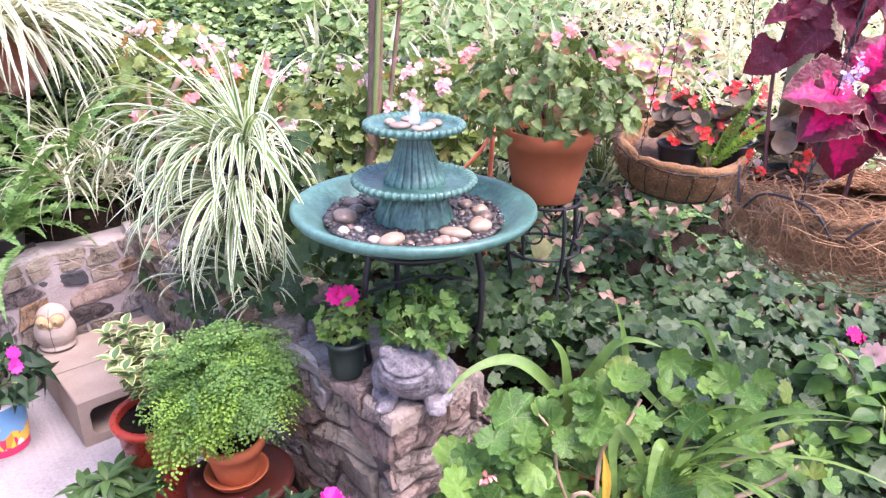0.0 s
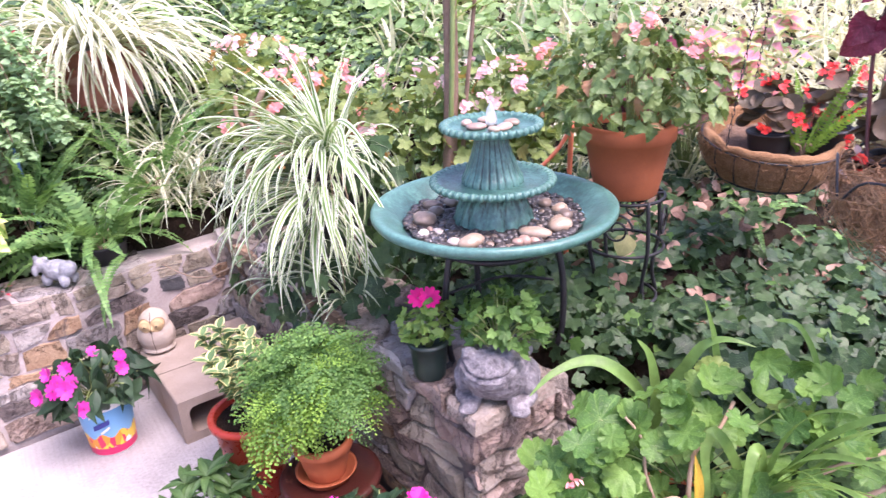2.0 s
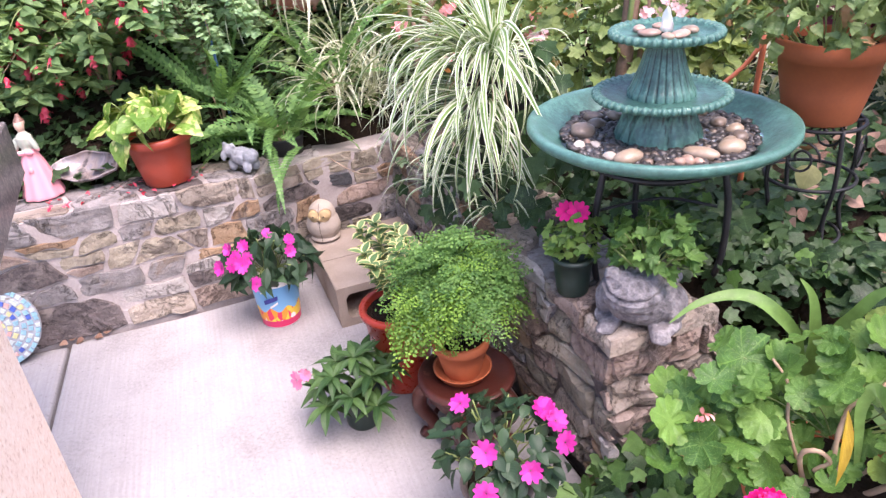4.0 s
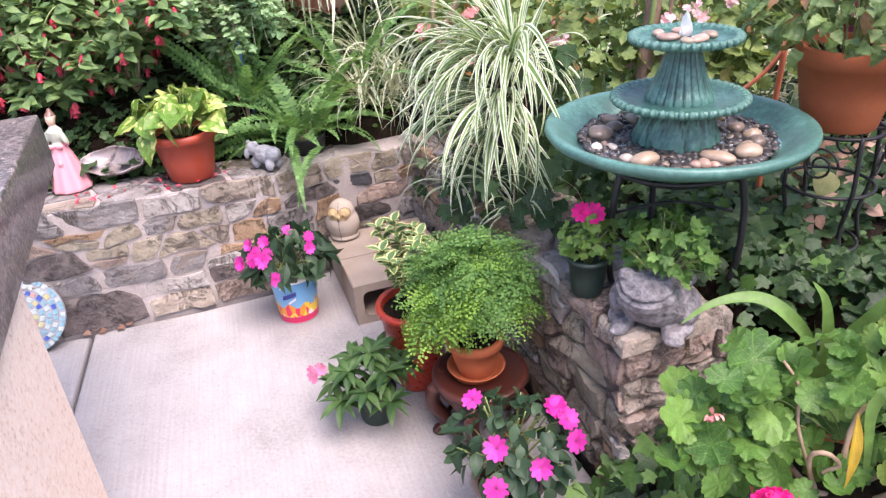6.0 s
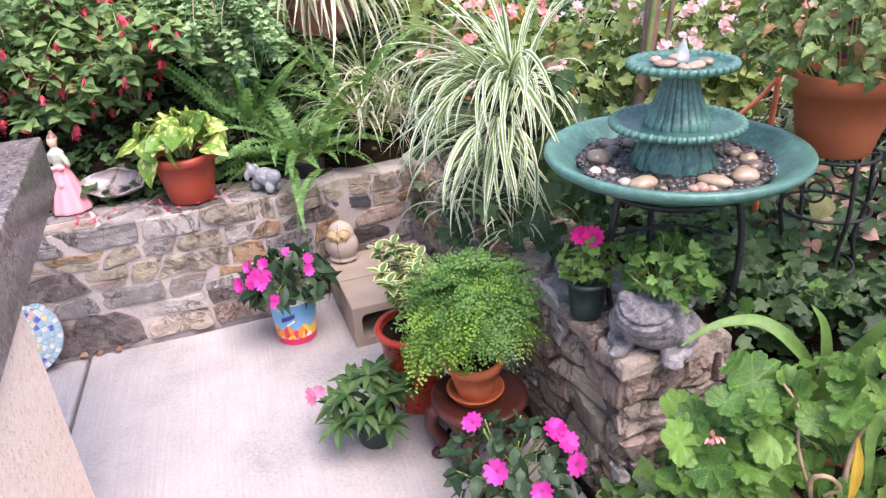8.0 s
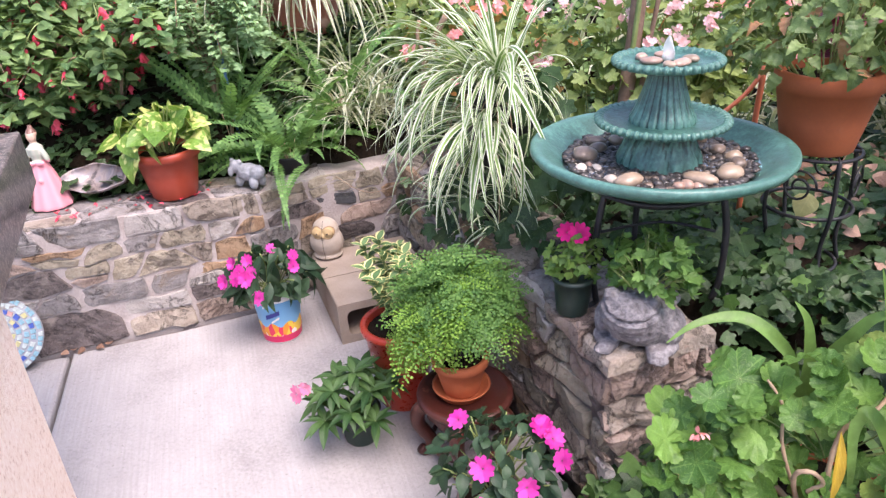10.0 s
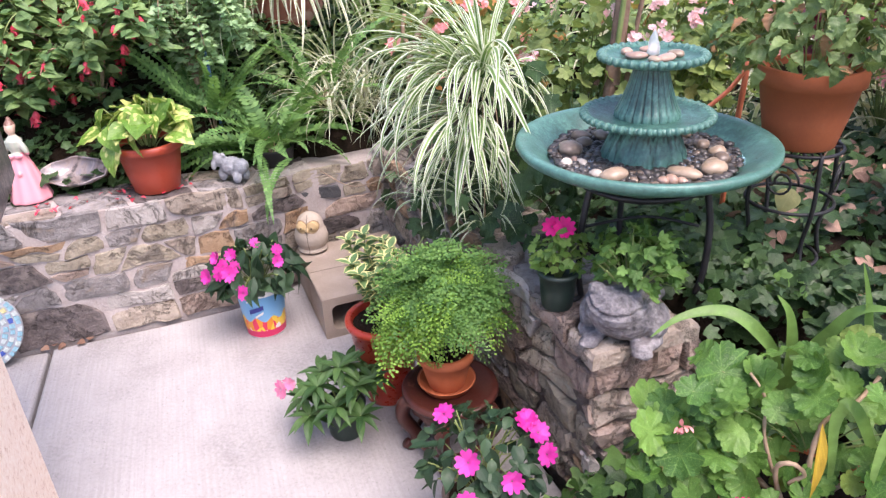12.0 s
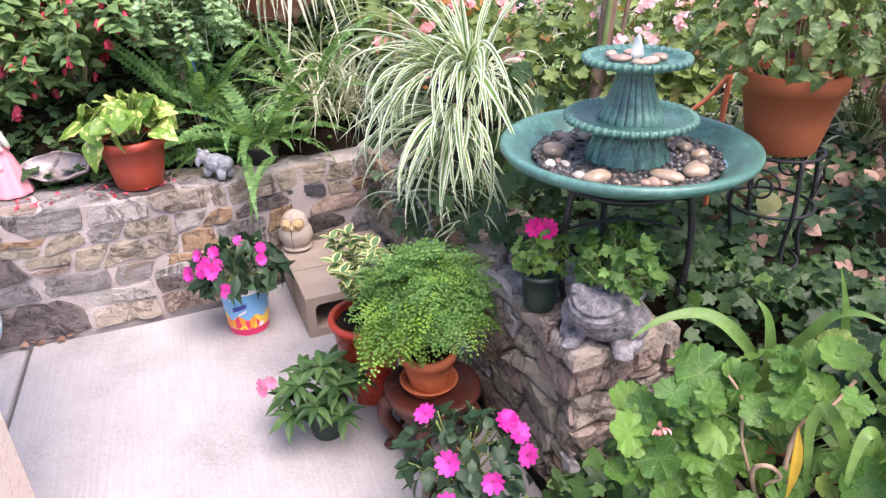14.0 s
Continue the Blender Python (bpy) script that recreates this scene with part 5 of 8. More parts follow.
def blocks():
    for b0, d, lab in ((0.405, 0.225, "pale tan hollow concrete block standing on the patio"), (0.175, 0.225, "pale tan concrete block pushed against the stone wall")):
        a0, w, h, lip = -0.437, 0.40, 0.168, 0.032
        ob = thing("concrete_block", wf(a0, b0, 0), lab, "concrete block", "blocks by the wall")
        ob.matrix_world = Matrix.Translation(wf(a0, b0, 0)) @ Matrix.Rotation(math.atan2(U.y, U.x), 4, "Z")

        def outline(x0, x1, z0, z1, rad, n=5):
            pts = []
            for cx, cz, t0 in ((x1 - rad, z1 - rad, 0), (x0 + rad, z1 - rad, 90), (x0 + rad, z0 + rad, 180), (x1 - rad, z0 + rad, 270)):
                for k in range(n):
                    t = radians(t0 + 90 * k / (n - 1))
                    pts.append((cx + rad * math.cos(t), cz + rad * math.sin(t)))
            return pts
        cells = [(lip, w / 2 - 0.017), (w / 2 + 0.017, w - lip)]
        bm = bmesh.new()
        loops = []
        for y in (0.0, d):
            rings = [[bm.verts.new((x, y, z)) for x, z in outline(0, w, 0.0, h, 0.007)]]
            rings += [[bm.verts.new((x, y, z)) for x, z in outline(x0, x1, lip, h - lip, 0.024)] for x0, x1 in cells]
            edges = [bm.edges.new((lp[i], lp[(i + 1) % len(lp)])) for lp in rings for i in range(len(lp))]
            bmesh.ops.triangle_fill(bm, use_beauty=True, use_dissolve=False, edges=edges)
            loops.append(rings)
        for A, B in zip(*loops):
            for i in range(len(A)):
                j = (i + 1) % len(A)
                bm.faces.new((A[i], A[j], B[j], B[i]))
        bmesh.ops.recalc_face_normals(bm, faces=list(bm.faces))
        part("body", bm, M_BLOCK, ob, smooth=False)


blocks()


def owl():
    place = wf(-0.372, -0.01, 0.168)
    bm = bmesh.new()
    blob(bm, (0, 0, 0.062), (0.062, 0.056, 0.062))
    blob(bm, (0, 0, 0.1), (0.05, 0.047, 0.056))
    blob(bm, (0, 0, 0.012), (0.055, 0.05, 0.014))
    for s in (-1, 1):
        blob(bm, (s * 0.019, -0.041, 0.112), (0.021, 0.008, 0.021), 3)
        blob(bm, (s * 0.019, -0.048, 0.112), (0.009, 0.006, 0.009), 2)
    blob(bm, (0, -0.05, 0.1), (0.006, 0.008, 0.011), 2)
    for v in bm.verts:
        v.co *= 1.0
    ob = fused("owl_figurine", bm, M_OWL, 0.0035, place, 12, "pale cream stone owl figurine on the concrete block", "figurine", 0.0008, 0.02)
    ob.matrix_world = ob.matrix_world @ Matrix.Scale(1.12, 4)
    for v in ob.data.vertices:
        if v.co.z < 0.0:
            v.co.z = 0.0
    m, t, s = M_OWL, M_OWL.node_tree, M_OWL.node_tree.nodes["Principled BSDF"]
    # the carved face is stained ochre round both eyes, a thin dark line runs down the middle
    co = t.nodes.new("ShaderNodeTexCoord").outputs["Object"]
    sep = t.nodes.new("ShaderNodeSeparateXYZ")
    t.links.new(co, sep.inputs[0])
    ax = maths(t, "ABSOLUTE", sep.outputs[0])
    d2 = maths(t, "ADD", maths(t, "POWER", maths(t, "SUBTRACT", ax, 0.019), 2.0), maths(t, "POWER", maths(t, "SUBTRACT", sep.outputs[2], 0.112), 2.0))
    front = maths(t, "LESS_THAN", sep.outputs[1], -0.02)
    ring = maths(t, "MULTIPLY", maths(t, "LESS_THAN", d2, 0.00046), front)
    edge_ = maths(t, "MULTIPLY", maths(t, "LESS_THAN", maths(t, "ABSOLUTE", maths(t, "SUBTRACT", d2, 0.00047)), 0.00007), front)
    base = s.inputs["Base Color"].links[0].from_socket
    col = mix(t, maths(t, "MULTIPLY", ring, 0.8), base, (0.5, 0.34, 0.15))
    col = mix(t, maths(t, "MULTIPLY", edge_, 0.7), col, (0.22, 0.13, 0.06))
    pupil = maths(t, "MULTIPLY", maths(t, "LESS_THAN", d2, 0.00001), front)
    wob = maths(t, "MULTIPLY_ADD", grain(t, 60, 3), 0.006, -0.003)
    line = maths(t, "MULTIPLY", maths(t, "LESS_THAN", maths(t, "ABSOLUTE", maths(t, "ADD", sep.outputs[0], wob)), 0.001), front)
    col = mix(t, maths(t, "MAXIMUM", pupil, line), col, (0.05, 0.04, 0.03))
    t.links.new(col, s.inputs["Base Color"])


owl()

# ---- on the long wall ----
p = pot((-1.805, 2.016, TOP), 0.112, 0.083, 0.185, M_REDPLASTIC, "red-orange plastic pot of golden variegated pothos on the wall", "potted_pothos", 0.03, 0.008, category="potted plant")
r = np.random.default_rng(91)
pl = dome(r, 46, (0.0, 0.0, 0.225), (0.19, 0.15, 0.115), (0.085, 0.13), 0.2, 0.4, 0.0, 0.5, 0.4)
pl += [(1, setting((-0.05, -0.1, 0.205), (-0.1, -0.7, -0.8), (-0.2, -1, 0.7), 0.125)), (0, setting((-0.15, -0.04, 0.22), (-1, -0.5, -0.3), (-0.4, -0.6, 1), 0.12)), (2, setting((0.13, -0.02, 0.23), (0.9, -0.5, 0.2), (0, -0.6, 1), 0.11))]
singles("leaf", T_BROAD, pl, L_POTHOS, p)
stalks(p, (0, 0, 0.12), pl, M_STEM, 2, 0.0022)


def abalone():
    place = wf(-1.175, -0.25, TOP + 0.016)
    v, f = [], []
    n, k = 22, 36
    for i in range(n):
        s = i / (n - 1)
        for j in range(k):
            th = 2 * math.pi * j / k
            rx, ry = 0.122 * math.sin(s * math.pi / 2), 0.068 * math.sin(s * math.pi / 2)
            rip = 1 + 0.03 * math.sin(th * 9 + s * 6) * s
            v.append((rx * rip * math.cos(th) + 0.02 * (1 - s), ry * rip * math.sin(th), 0.04 * (1 - math.cos(s * math.pi / 2)) + 0.004 * math.sin(th * 5) * s))
    for i in range(n - 1):
        for j in range(k):
            a, b = i * k + j, i * k + (j + 1) % k
            f.append((a, b, b + k, a + k))
    m, t, s = material("mother_of_pearl")
    c = ramp(t, grain(t, 9, 5, 0.6, "Object", 1.5), [(0.38, (0.06, 0.05, 0.05)), (0.47, (0.26, 0.21, 0.2)), (0.53, (0.2, 0.18, 0.2)), (0.62, (0.46, 0.38, 0.36))])
    t.links.new(c, s.inputs["Base Color"])
    s.inputs["Roughness"].default_value = 0.4
    bump(t, s, grain(t, 30, 4), 0.5, 0.005)
    ob = mesh_ob("abalone_shell", v, f, m)
    so = ob.modifiers.new("thick", "SOLIDIFY")
    so.thickness = 0.006
    ob.matrix_world = Matrix.Translation(place) @ Matrix.Rotation(radians(24), 4, "Z") @ Matrix.Rotation(radians(32), 4, "X")
    ob.location.z += 0.03
    return tagged(ob, "open abalone shell with a grey pearly inside, lying on the wall", "shell")


abalone()


def lady():
    """A plain figurine: bell skirt, jacket, head."""
    m, t, s = material("figurine_glaze")
    co = t.nodes.new("ShaderNodeTexCoord").outputs["Object"]
    sep = t.nodes.new("ShaderNodeSeparateXYZ")
    t.links.new(co, sep.inputs[0])
    z = maths(t, "ADD", sep.outputs[2], maths(t, "MULTIPLY_ADD", grain(t, 40, 3), 0.012, -0.006))
    col = ramp(t, maths(t, "MULTIPLY", z, 3.0), [(0.0, (0.72, 0.27, 0.32)), (0.585, (0.38, 0.42, 0.34)), (0.80, (0.6, 0.4, 0.29)), (0.915, (0.13, 0.055, 0.03))])
    for e in t.nodes:
        if e.bl_idname == "ShaderNodeValToRGB":
            e.color_ramp.interpolation = "CONSTANT"
    folds = maths(t, "SINE", maths(t, "MULTIPLY", maths(t, "ARCTAN2", sep.outputs[0], sep.outputs[1]), 9.0))
    t.links.new(mix(t, maths(t, "MULTIPLY_ADD", folds, 0.07, 0.07), col, (0.86, 0.6, 0.6)), s.inputs["Base Color"])
    s.inputs["Roughness"].default_value = 0.35
    bm = bmesh.new()
    v, f, _ = lathe([(0.001, 0.0), (0.092, 0.0), (0.09, 0.012), (0.072, 0.07), (0.05, 0.14), (0.03, 0.19), (0.026, 0.2), (0.034, 0.22), (0.036, 0.245), (0.018, 0.262), (0.012, 0.27), (0.001, 0.272)], 48, lambda th, i: 1 + (0.04 * math.cos(th * 9) if i < 5 else 0))
    vs = [bm.verts.new(q) for q in v]
    for q in f:
        bm.faces.new([vs[i] for i in q])
    blob(bm, (0, -0.002, 0.29), (0.021, 0.022, 0.026))
    blob(bm, (0, 0.008, 0.302), (0.024, 0.024, 0.02))
    blob(bm, (0, 0.012, 0.325), (0.011, 0.011, 0.011))
    for sd in (-1, 1):
        blob(bm, (sd * 0.042, -0.012, 0.215), (0.013, 0.015, 0.034), 3, Matrix.Rotation(sd * -0.35, 4, "Y"))
        blob(bm, (sd * 0.022, -0.038, 0.188), (0.022, 0.012, 0.011), 3)
    blob(bm, (0.012, -0.062, 0.12), (0.011, 0.006, 0.011), 2)
    ob = fused("lady_figurine", bm, m, 0.0042, (-2.215, 1.826, TOP), 20, "porcelain lady figurine with pink bell skirt on the wall", "figurine")
    ob.matrix_world = ob.matrix_world @ Matrix.Diagonal((0.78, 0.78, 0.92, 1))
    return ob


lady()


def grey_animal():
    bm = bmesh.new()
    blob(bm, (0, 0, 0.05), (0.055, 0.04, 0.036))
    blob(bm, (-0.04, -0.02, 0.075), (0.028, 0.026, 0.026))
    blob(bm, (0.045, 0.0, 0.055), (0.03, 0.032, 0.03))
    for sx, sy in ((-0.035, -0.02), (0.04, -0.022), (-0.03, 0.02), (0.04, 0.02)):
        blob(bm, (sx, sy, 0.018), (0.019, 0.017, 0.026), 3)
    for s in (-1, 1):
        blob(bm, (-0.04 + s * 0.02, -0.02, 0.095), (0.01, 0.009, 0.013), 3)
    blob(bm, (-0.05, -0.045, 0.06), (0.01, 0.012, 0.022), 3)
    fused("animal_figurine", bm, M_GREYFIG, 0.0038, (-1.568, 2.165, TOP - 0.003), -12, "small weathered grey stone animal figurine on the wall", "figurine", 0.0016, 0.012)


grey_animal()


def mosaic():
    ob = thing("mosaic_disc", (-2.19, 1.555, 0.0), "round blue and white glass mosaic disc leaning on the wall", "mosaic disc")
    lean = Matrix.Rotation(math.atan2(U.y, U.x), 4, "Z") @ Matrix.Rotation(radians(74), 4, "X")
    R0 = 0.15
    ob.matrix_world = Matrix.Translation(wf(-1.602, 0.03, R0 * 0.97)) @ lean
    disc = lathed("slab", [(0.001, -0.02), (R0 - 0.004, -0.02), (R0, -0.015), (R0, -0.003), (R0 - 0.005, 0.0), (0.001, 0.0)], surface("pale_grout", [(0.3, (0.3, 0.31, 0.34)), (0.7, (0.44, 0.45, 0.48))], 20, 0.7), ob, "pale blue-grey grout", 64)
    glass = [surface("glass_" + n, [(0.3, c), (0.7, tuple(min(0.9, q * 1.5 + 0.02) for q in c))], 30, 0.2) for n, c in
             (("aqua", (0.2, 0.36, 0.42)), ("white", (0.42, 0.47, 0.45)), ("cobalt", (0.05, 0.09, 0.34)), ("orange", (0.5, 0.26, 0.17)), ("yellow", (0.48, 0.44, 0.22)), ("pink", (0.5, 0.29, 0.26)))]
    r = np.random.default_rng(5)
    for ring, n in ((0.141, 44), (0.118, 34), (0.096, 26), (0.074, 20), (0.052, 14), (0.03, 8), (0.008, 3)):
        for k in range(n):
            th = 2 * math.pi * (k + r.uniform(-0.2, 0.2)) / n
            half = min(0.0095, math.pi * ring / n * 0.82)
            pick = 0 if ring > 0.13 else int(r.choice([0, 1, 1, 1, 2, 0, 4, 5, 0] if ring > 0.04 else [3, 4, 5]))
            if ring > 0.13 and k % 3 == 0:
                pick = 1
            bm = bmesh.new()
            pts = [(half * (1 + r.uniform(-0.3, 0.2)) * sx, 0.0088 * (1 + r.uniform(-0.3, 0.15)) * sy) for sx, sy in ((-1, -1), (1, -1), (1, 1), (-1, 1))]
            low_ = [bm.verts.new((x, y, 0.0)) for x, y in pts]
            top_ = [bm.verts.new((x * 0.86, y * 0.86, 0.0032)) for x, y in pts]
            bm.faces.new(top_)
            for i in range(4):
                bm.faces.new((low_[i], low_[(i + 1) % 4], top_[(i + 1) % 4], top_[i]))
            o = part("tile", bm, glass[pick], disc, smooth=False)
            o.matrix_basis = Matrix.Translation((ring * math.sin(th), ring * math.cos(th), 0.0003)) @ Matrix.Rotation(-th, 4, "Z")


mosaic()


# ---- spider plants, ferns and shrubs behind the walls ----
def strap_plant(ob, seed, count, centre, length, width, mat, spread_=0.035, up=(15, 80), droop=(60, 150), fold=0.35, name="leaf", lean=None, sector=None):
    r = np.random.default_rng(seed)
    forms = [arch(1.0, width * w, rise, dr, 15, fold, tw, sw, bw) for rise, dr, tw, sw, bw, w in zip(r.uniform(*up, 18), r.uniform(*droop, 18), r.uniform(-1.1, 1.1, 18), r.uniform(-0.22, 0.22, 18), r.uniform(0.8, 2.2, 18), r.uniform(0.6, 1.1, 18))]
    pl = []
    for k in range(count):
        th = r.uniform(*(sector or (0, 2 * math.pi)))
        d = Vector((math.cos(th), math.sin(th), 0))
        p = Vector(centre) + d * r.uniform(0, spread_) + Vector((0, 0, r.uniform(-0.02, 0.02)))
        m = Matrix.Translation(p) @ frame_of(d + (Vector(lean) if lean else Vector()), Vector((0, 0, 1))).to_4x4() @ Matrix.Rotation(r.uniform(-0.12, 0.12), 4, "Y") @ Matrix.Scale(r.uniform(*length), 4)
        pl.append((int(r.integers(0, 18)), m))
    singles(name, forms, pl, mat, ob)
    return pl


# the big white-striped spider plant at the inner corner
p = pot((-0.535, 2.07, 0.455), 0.115, 0.09, 0.50, M_BLACKPLASTIC, "black pot of white-striped spider plant spilling over the wall corner", "potted_spider_plant", 0.02, 0.006, category="potted plant")
strap_plant(p, 101, 40, (0, 0, 0.51), (0.25, 0.4), 0.046, L_SPIDER, 0.05, (20, 70), (95, 165), sector=(2.2, 5.4))
strap_plant(p, 102, 50, (-0.02, -0.05, 0.50), (0.32, 0.56), 0.044, L_SPIDER, 0.06, (20, 60), (115, 160), sector=(3.1, 5.2))
strap_plant(p, 104, 46, (-0.01, -0.10, 0.42), (0.26, 0.44), 0.046, L_SPIDER, 0.06, (0, 45), (85, 130), sector=(3.0, 5.4))
strap_plant(p, 103, 24, (0.0, 0, 0.5), (0.30, 0.48), 0.044, L_SPIDER, 0.03, (50, 85), (25, 100))
strap_plant(p, 107, 7, (-0.03, -0.02, 0.5), (0.3, 0.42), 0.036, L_SPIDER, 0.03, (35, 65), (35, 75), sector=(2.6, 4.2))
strap_plant(p, 106, 16, (0.02, -0.04, 0.51), (0.16, 0.28), 0.05, L_SPIDER, 0.05, (20, 60), (110, 165), sector=(4.5, 6.5))
strap_plant(p, 108, 26, (-0.01, -0.16, 0.37), (0.2, 0.32), 0.055, L_SPIDER, 0.08, (-25, 25), (50, 95), sector=(3.4, 5.6))
strap_plant(p, 105, 11, (0.03, 0.0, 0.5), (0.2, 0.32), 0.046, L_SPIDER, 0.04, (15, 60), (80, 150), sector=(4.9, 7.4))
for k, (x, y, z) in enumerate(((-0.02, -0.24, 0.2), (-0.14, -0.2, 0.24), (0.05, -0.25, 0.12), (-0.17, -0.16, 0.16), (0.1, -0.24, 0.22))):
    strap_plant(p, 110 + k, 13, (x, y, z), (0.12, 0.22), 0.055, L_SPIDER, 0.015, (0, 60), (60, 130))
    tube("runner", bend([(0, -0.05, 0.47), (x * 0.7, y * 0.8, 0.46), (x, y, z)], 6), 0.0016, M_DRY, p, "", 5)
tube("runner", bend([(-0.12, -0.05, 0.40), (-0.25, -0.12, 0.24), (-0.42, -0.12, 0.15), (-0.62, 0.02, 0.14)], 7), 0.002, M_DRY, p, "long pale runner", 5)

# the older one in a tall terracotta planter up the slope
def tall_planter():
    x, y = -1.80, 3.15
    ob = thing("potted_spider_plant", (x, y, terrain(x, y) - 0.03), "large ridged terracotta planter of bleached spider plant on the slope", "potted plant")
    z = 1.21 - ob.location.z
    lathed("body", [(0.001, 0), (0.17, 0), (0.175, 0.01), (0.19, z * 0.3), (0.186, z * 0.31), (0.205, z * 0.58), (0.201, z * 0.59), (0.22, z - 0.06), (0.235, z - 0.06), (0.237, z - 0.004), (0.232, z), (0.21, z), (0.205, z - 0.03), (0.001, z - 0.04)], M_TERRA_OLD, ob, "ridged terracotta pot")
    strap_plant(ob, 121, 165, (0, 0, z - 0.01), (0.45, 0.8), 0.036, L_SPIDEROLD, 0.09, (20, 70), (100, 170))
    strap_plant(ob, 122, 75, (0.06, -0.05, z - 0.02), (0.5, 0.85), 0.034, L_SPIDEROLD, 0.08, (5, 40), (80, 110), sector=(4.4, 6.8))
    return ob


tall_planter()
for k, (x, y, n, sz) in enumerate(((-1.32, 2.57, 40, (0.2, 0.36)), (-1.36, 2.68, 46, (0.26, 0.42)), (-1.25, 2.76, 54, (0.28, 0.45)), (-1.05, 2.88, 40, (0.25, 0.4)), (-1.42, 2.85, 50, (0.28, 0.45)), (-1.12, 2.74, 40, (0.22, 0.38)), (-1.3, 2.68, 40, (0.2, 0.36)))):
    ob = thing("spider_plant", (x, y, terrain(x, y)), "tangled pale spider plant growing in the bed behind the wall", "plant", "spider plants in the bed")
    strap_plant(ob, 130 + k, n, (0, 0, 0.10), sz, 0.024, L_SPIDEROLD, 0.06, (20, 80), (90, 165))


def fern(x, y, seed, count, length, label, z=None, mat=None, width=0.075, up=(25, 80), base=0.05, bow=(35, 120)):
    z0 = terrain(x, y) if z is None else z
    ob = thing("sword_fern", (x, y, z0), label, "fern", "ferns behind the wall")
    r = np.random.default_rng(seed)
    forms = [frond(1.0, width / 0.45, rise, dr, 26, 0.12) for rise, dr in zip(r.uniform(*up, 8), r.uniform(*bow, 8))]
    pl = []
    for k in range(count):
        th = 2 * math.pi * k / count * 2.618 + r.uniform(-0.3, 0.3)
        d = Vector((math.cos(th), math.sin(th), 0))
        m = Matrix.Translation(d * r.uniform(0.01, 0.10 if count > 10 else 0.02) + Vector((0, 0, base))) @ frame_of(d, Vector((0, 0, 1))).to_4x4() @ Matrix.Rotation(r.uniform(-0.5, 0.5), 4, "Y") @ Matrix.Scale(r.uniform(*length), 4)
        pl.append((k, m))
    singles("frond", forms, pl, mat or L_FERN, ob)
    for k in range(5):
        th = r.uniform(0, 6.28)
        tube("stalk", bend([(0, 0, -0.01), (0.01 * math.cos(th), 0.01 * math.sin(th), 0.03), (0.03 * math.cos(th), 0.03 * math.sin(th), base + 0.04)], 3), 0.003, M_DRY, ob, "", 5)
    return ob


f1 = fern(-1.54, 2.43, 141, 44, (0.30, 0.50), "bright green sword fern arching over the wall", up=(15, 84), base=0.09, bow=(35, 95), width=0.098)
lathed("nursery_pot", [(0.001, -0.02), (0.07, -0.02), (0.085, 0.07), (0.088, 0.08), (0.08, 0.08), (0.078, 0.06), (0.001, 0.055)], M_BLACKPLASTIC, f1, "half-hidden black nursery pot")
for ang, ln, rise, dr in ((268, 0.34, 10, 95), (304, 0.40, 5, 55), (222, 0.42, 25, 115), (196, 0.44, 30, 110)):
    v, f, uv = frond(ln, 0.055, rise, dr, 26, 0.06)
    o = mesh_ob("frond", v.tolist(), f, L_FERN, f1, "", uv)
    o.matrix_basis = Matrix.Translation((0.09 - 0.1 * math.sin(ang), -0.12 + 0.03 * math.cos(ang), 0.09)) @ Matrix.Rotation(radians(ang - 90), 4, "Z")
fern(-1.42, 2.70, 142, 12, (0.36, 0.55), "sword fern among the pale spider plants", up=(25, 88), base=0.1, bow=(25, 85))
fern(-1.80, 2.42, 143, 20, (0.3, 0.5), "young sword fern beneath the shrub", up=(45, 88), base=0.08, bow=(15, 60))
fern(0.95, 2.52, 144, 9, (0.18, 0.32), "low fern fronds under the hanging basket", up=(5, 35))


def leafy_shrub(name, x, y, z, seed, branches, reach, leaf_t, size, mat, label, flowers=None, up=0.9, every=1, stuff=False, droop=0.25, category="shrub", zroot=None):
    """Several bowed branches with leaves along them."""
    ob = thing(name, (x, y, z), label, category)
    r = np.random.default_rng(seed)
    pl, fl = [], []
    for k in range(branches):
        th = 2 * math.pi * (k / branches) * 2.618 + r.uniform(-0.4, 0.4)
        ln = r.uniform(0.6, 1.0)
        d = Vector((math.cos(th) * reach[0], math.sin(th) * reach[1], 0)) * ln
        topz = reach[2] * r.uniform(0.45, 1.0) * (1.15 - 0.35 * ln)
        path = bend([(0, 0, 0.0), d * 0.25 + Vector((0, 0, topz * 0.65)), d * 0.7 + Vector((0, 0, topz)), d * 1.05 + Vector((0, 0, topz * (1 - droop)))], 7)
        tube("branch", path, [0.006 - 0.0045 * i / len(path) for i in range(len(path))], M_DRY if k % 2 else M_STEM, ob, "", 5)
        for j, q in enumerate(path[5:]):
            for s in range(every):
                ph = j * 2.4 + s * 2.0 + k
                v = Vector((math.cos(ph), math.sin(ph), r.uniform(-0.35, 0.45))) + d * 0.6
                off = Vector((math.cos(ph), math.sin(ph), 0)) * r.uniform(0, 0.03)
                pl.append((j + k, setting(q + off, v, Vector((0, -0.35, 1)) + rv(r, 0.35), r.uniform(*size))))
            if flowers and r.random() < flowers[2]:
                fl.append(q + rv(r, 0.03))
    if stuff or len(pl) > 300:
        singles("leaf", leaf_t, pl[:0 if stuff else 290], mat, ob)
        joined("foliage", leaf_t, pl[0 if stuff else 290:], mat, ob)
    else:
        singles("leaf", leaf_t, pl, mat, ob)
    return ob, fl


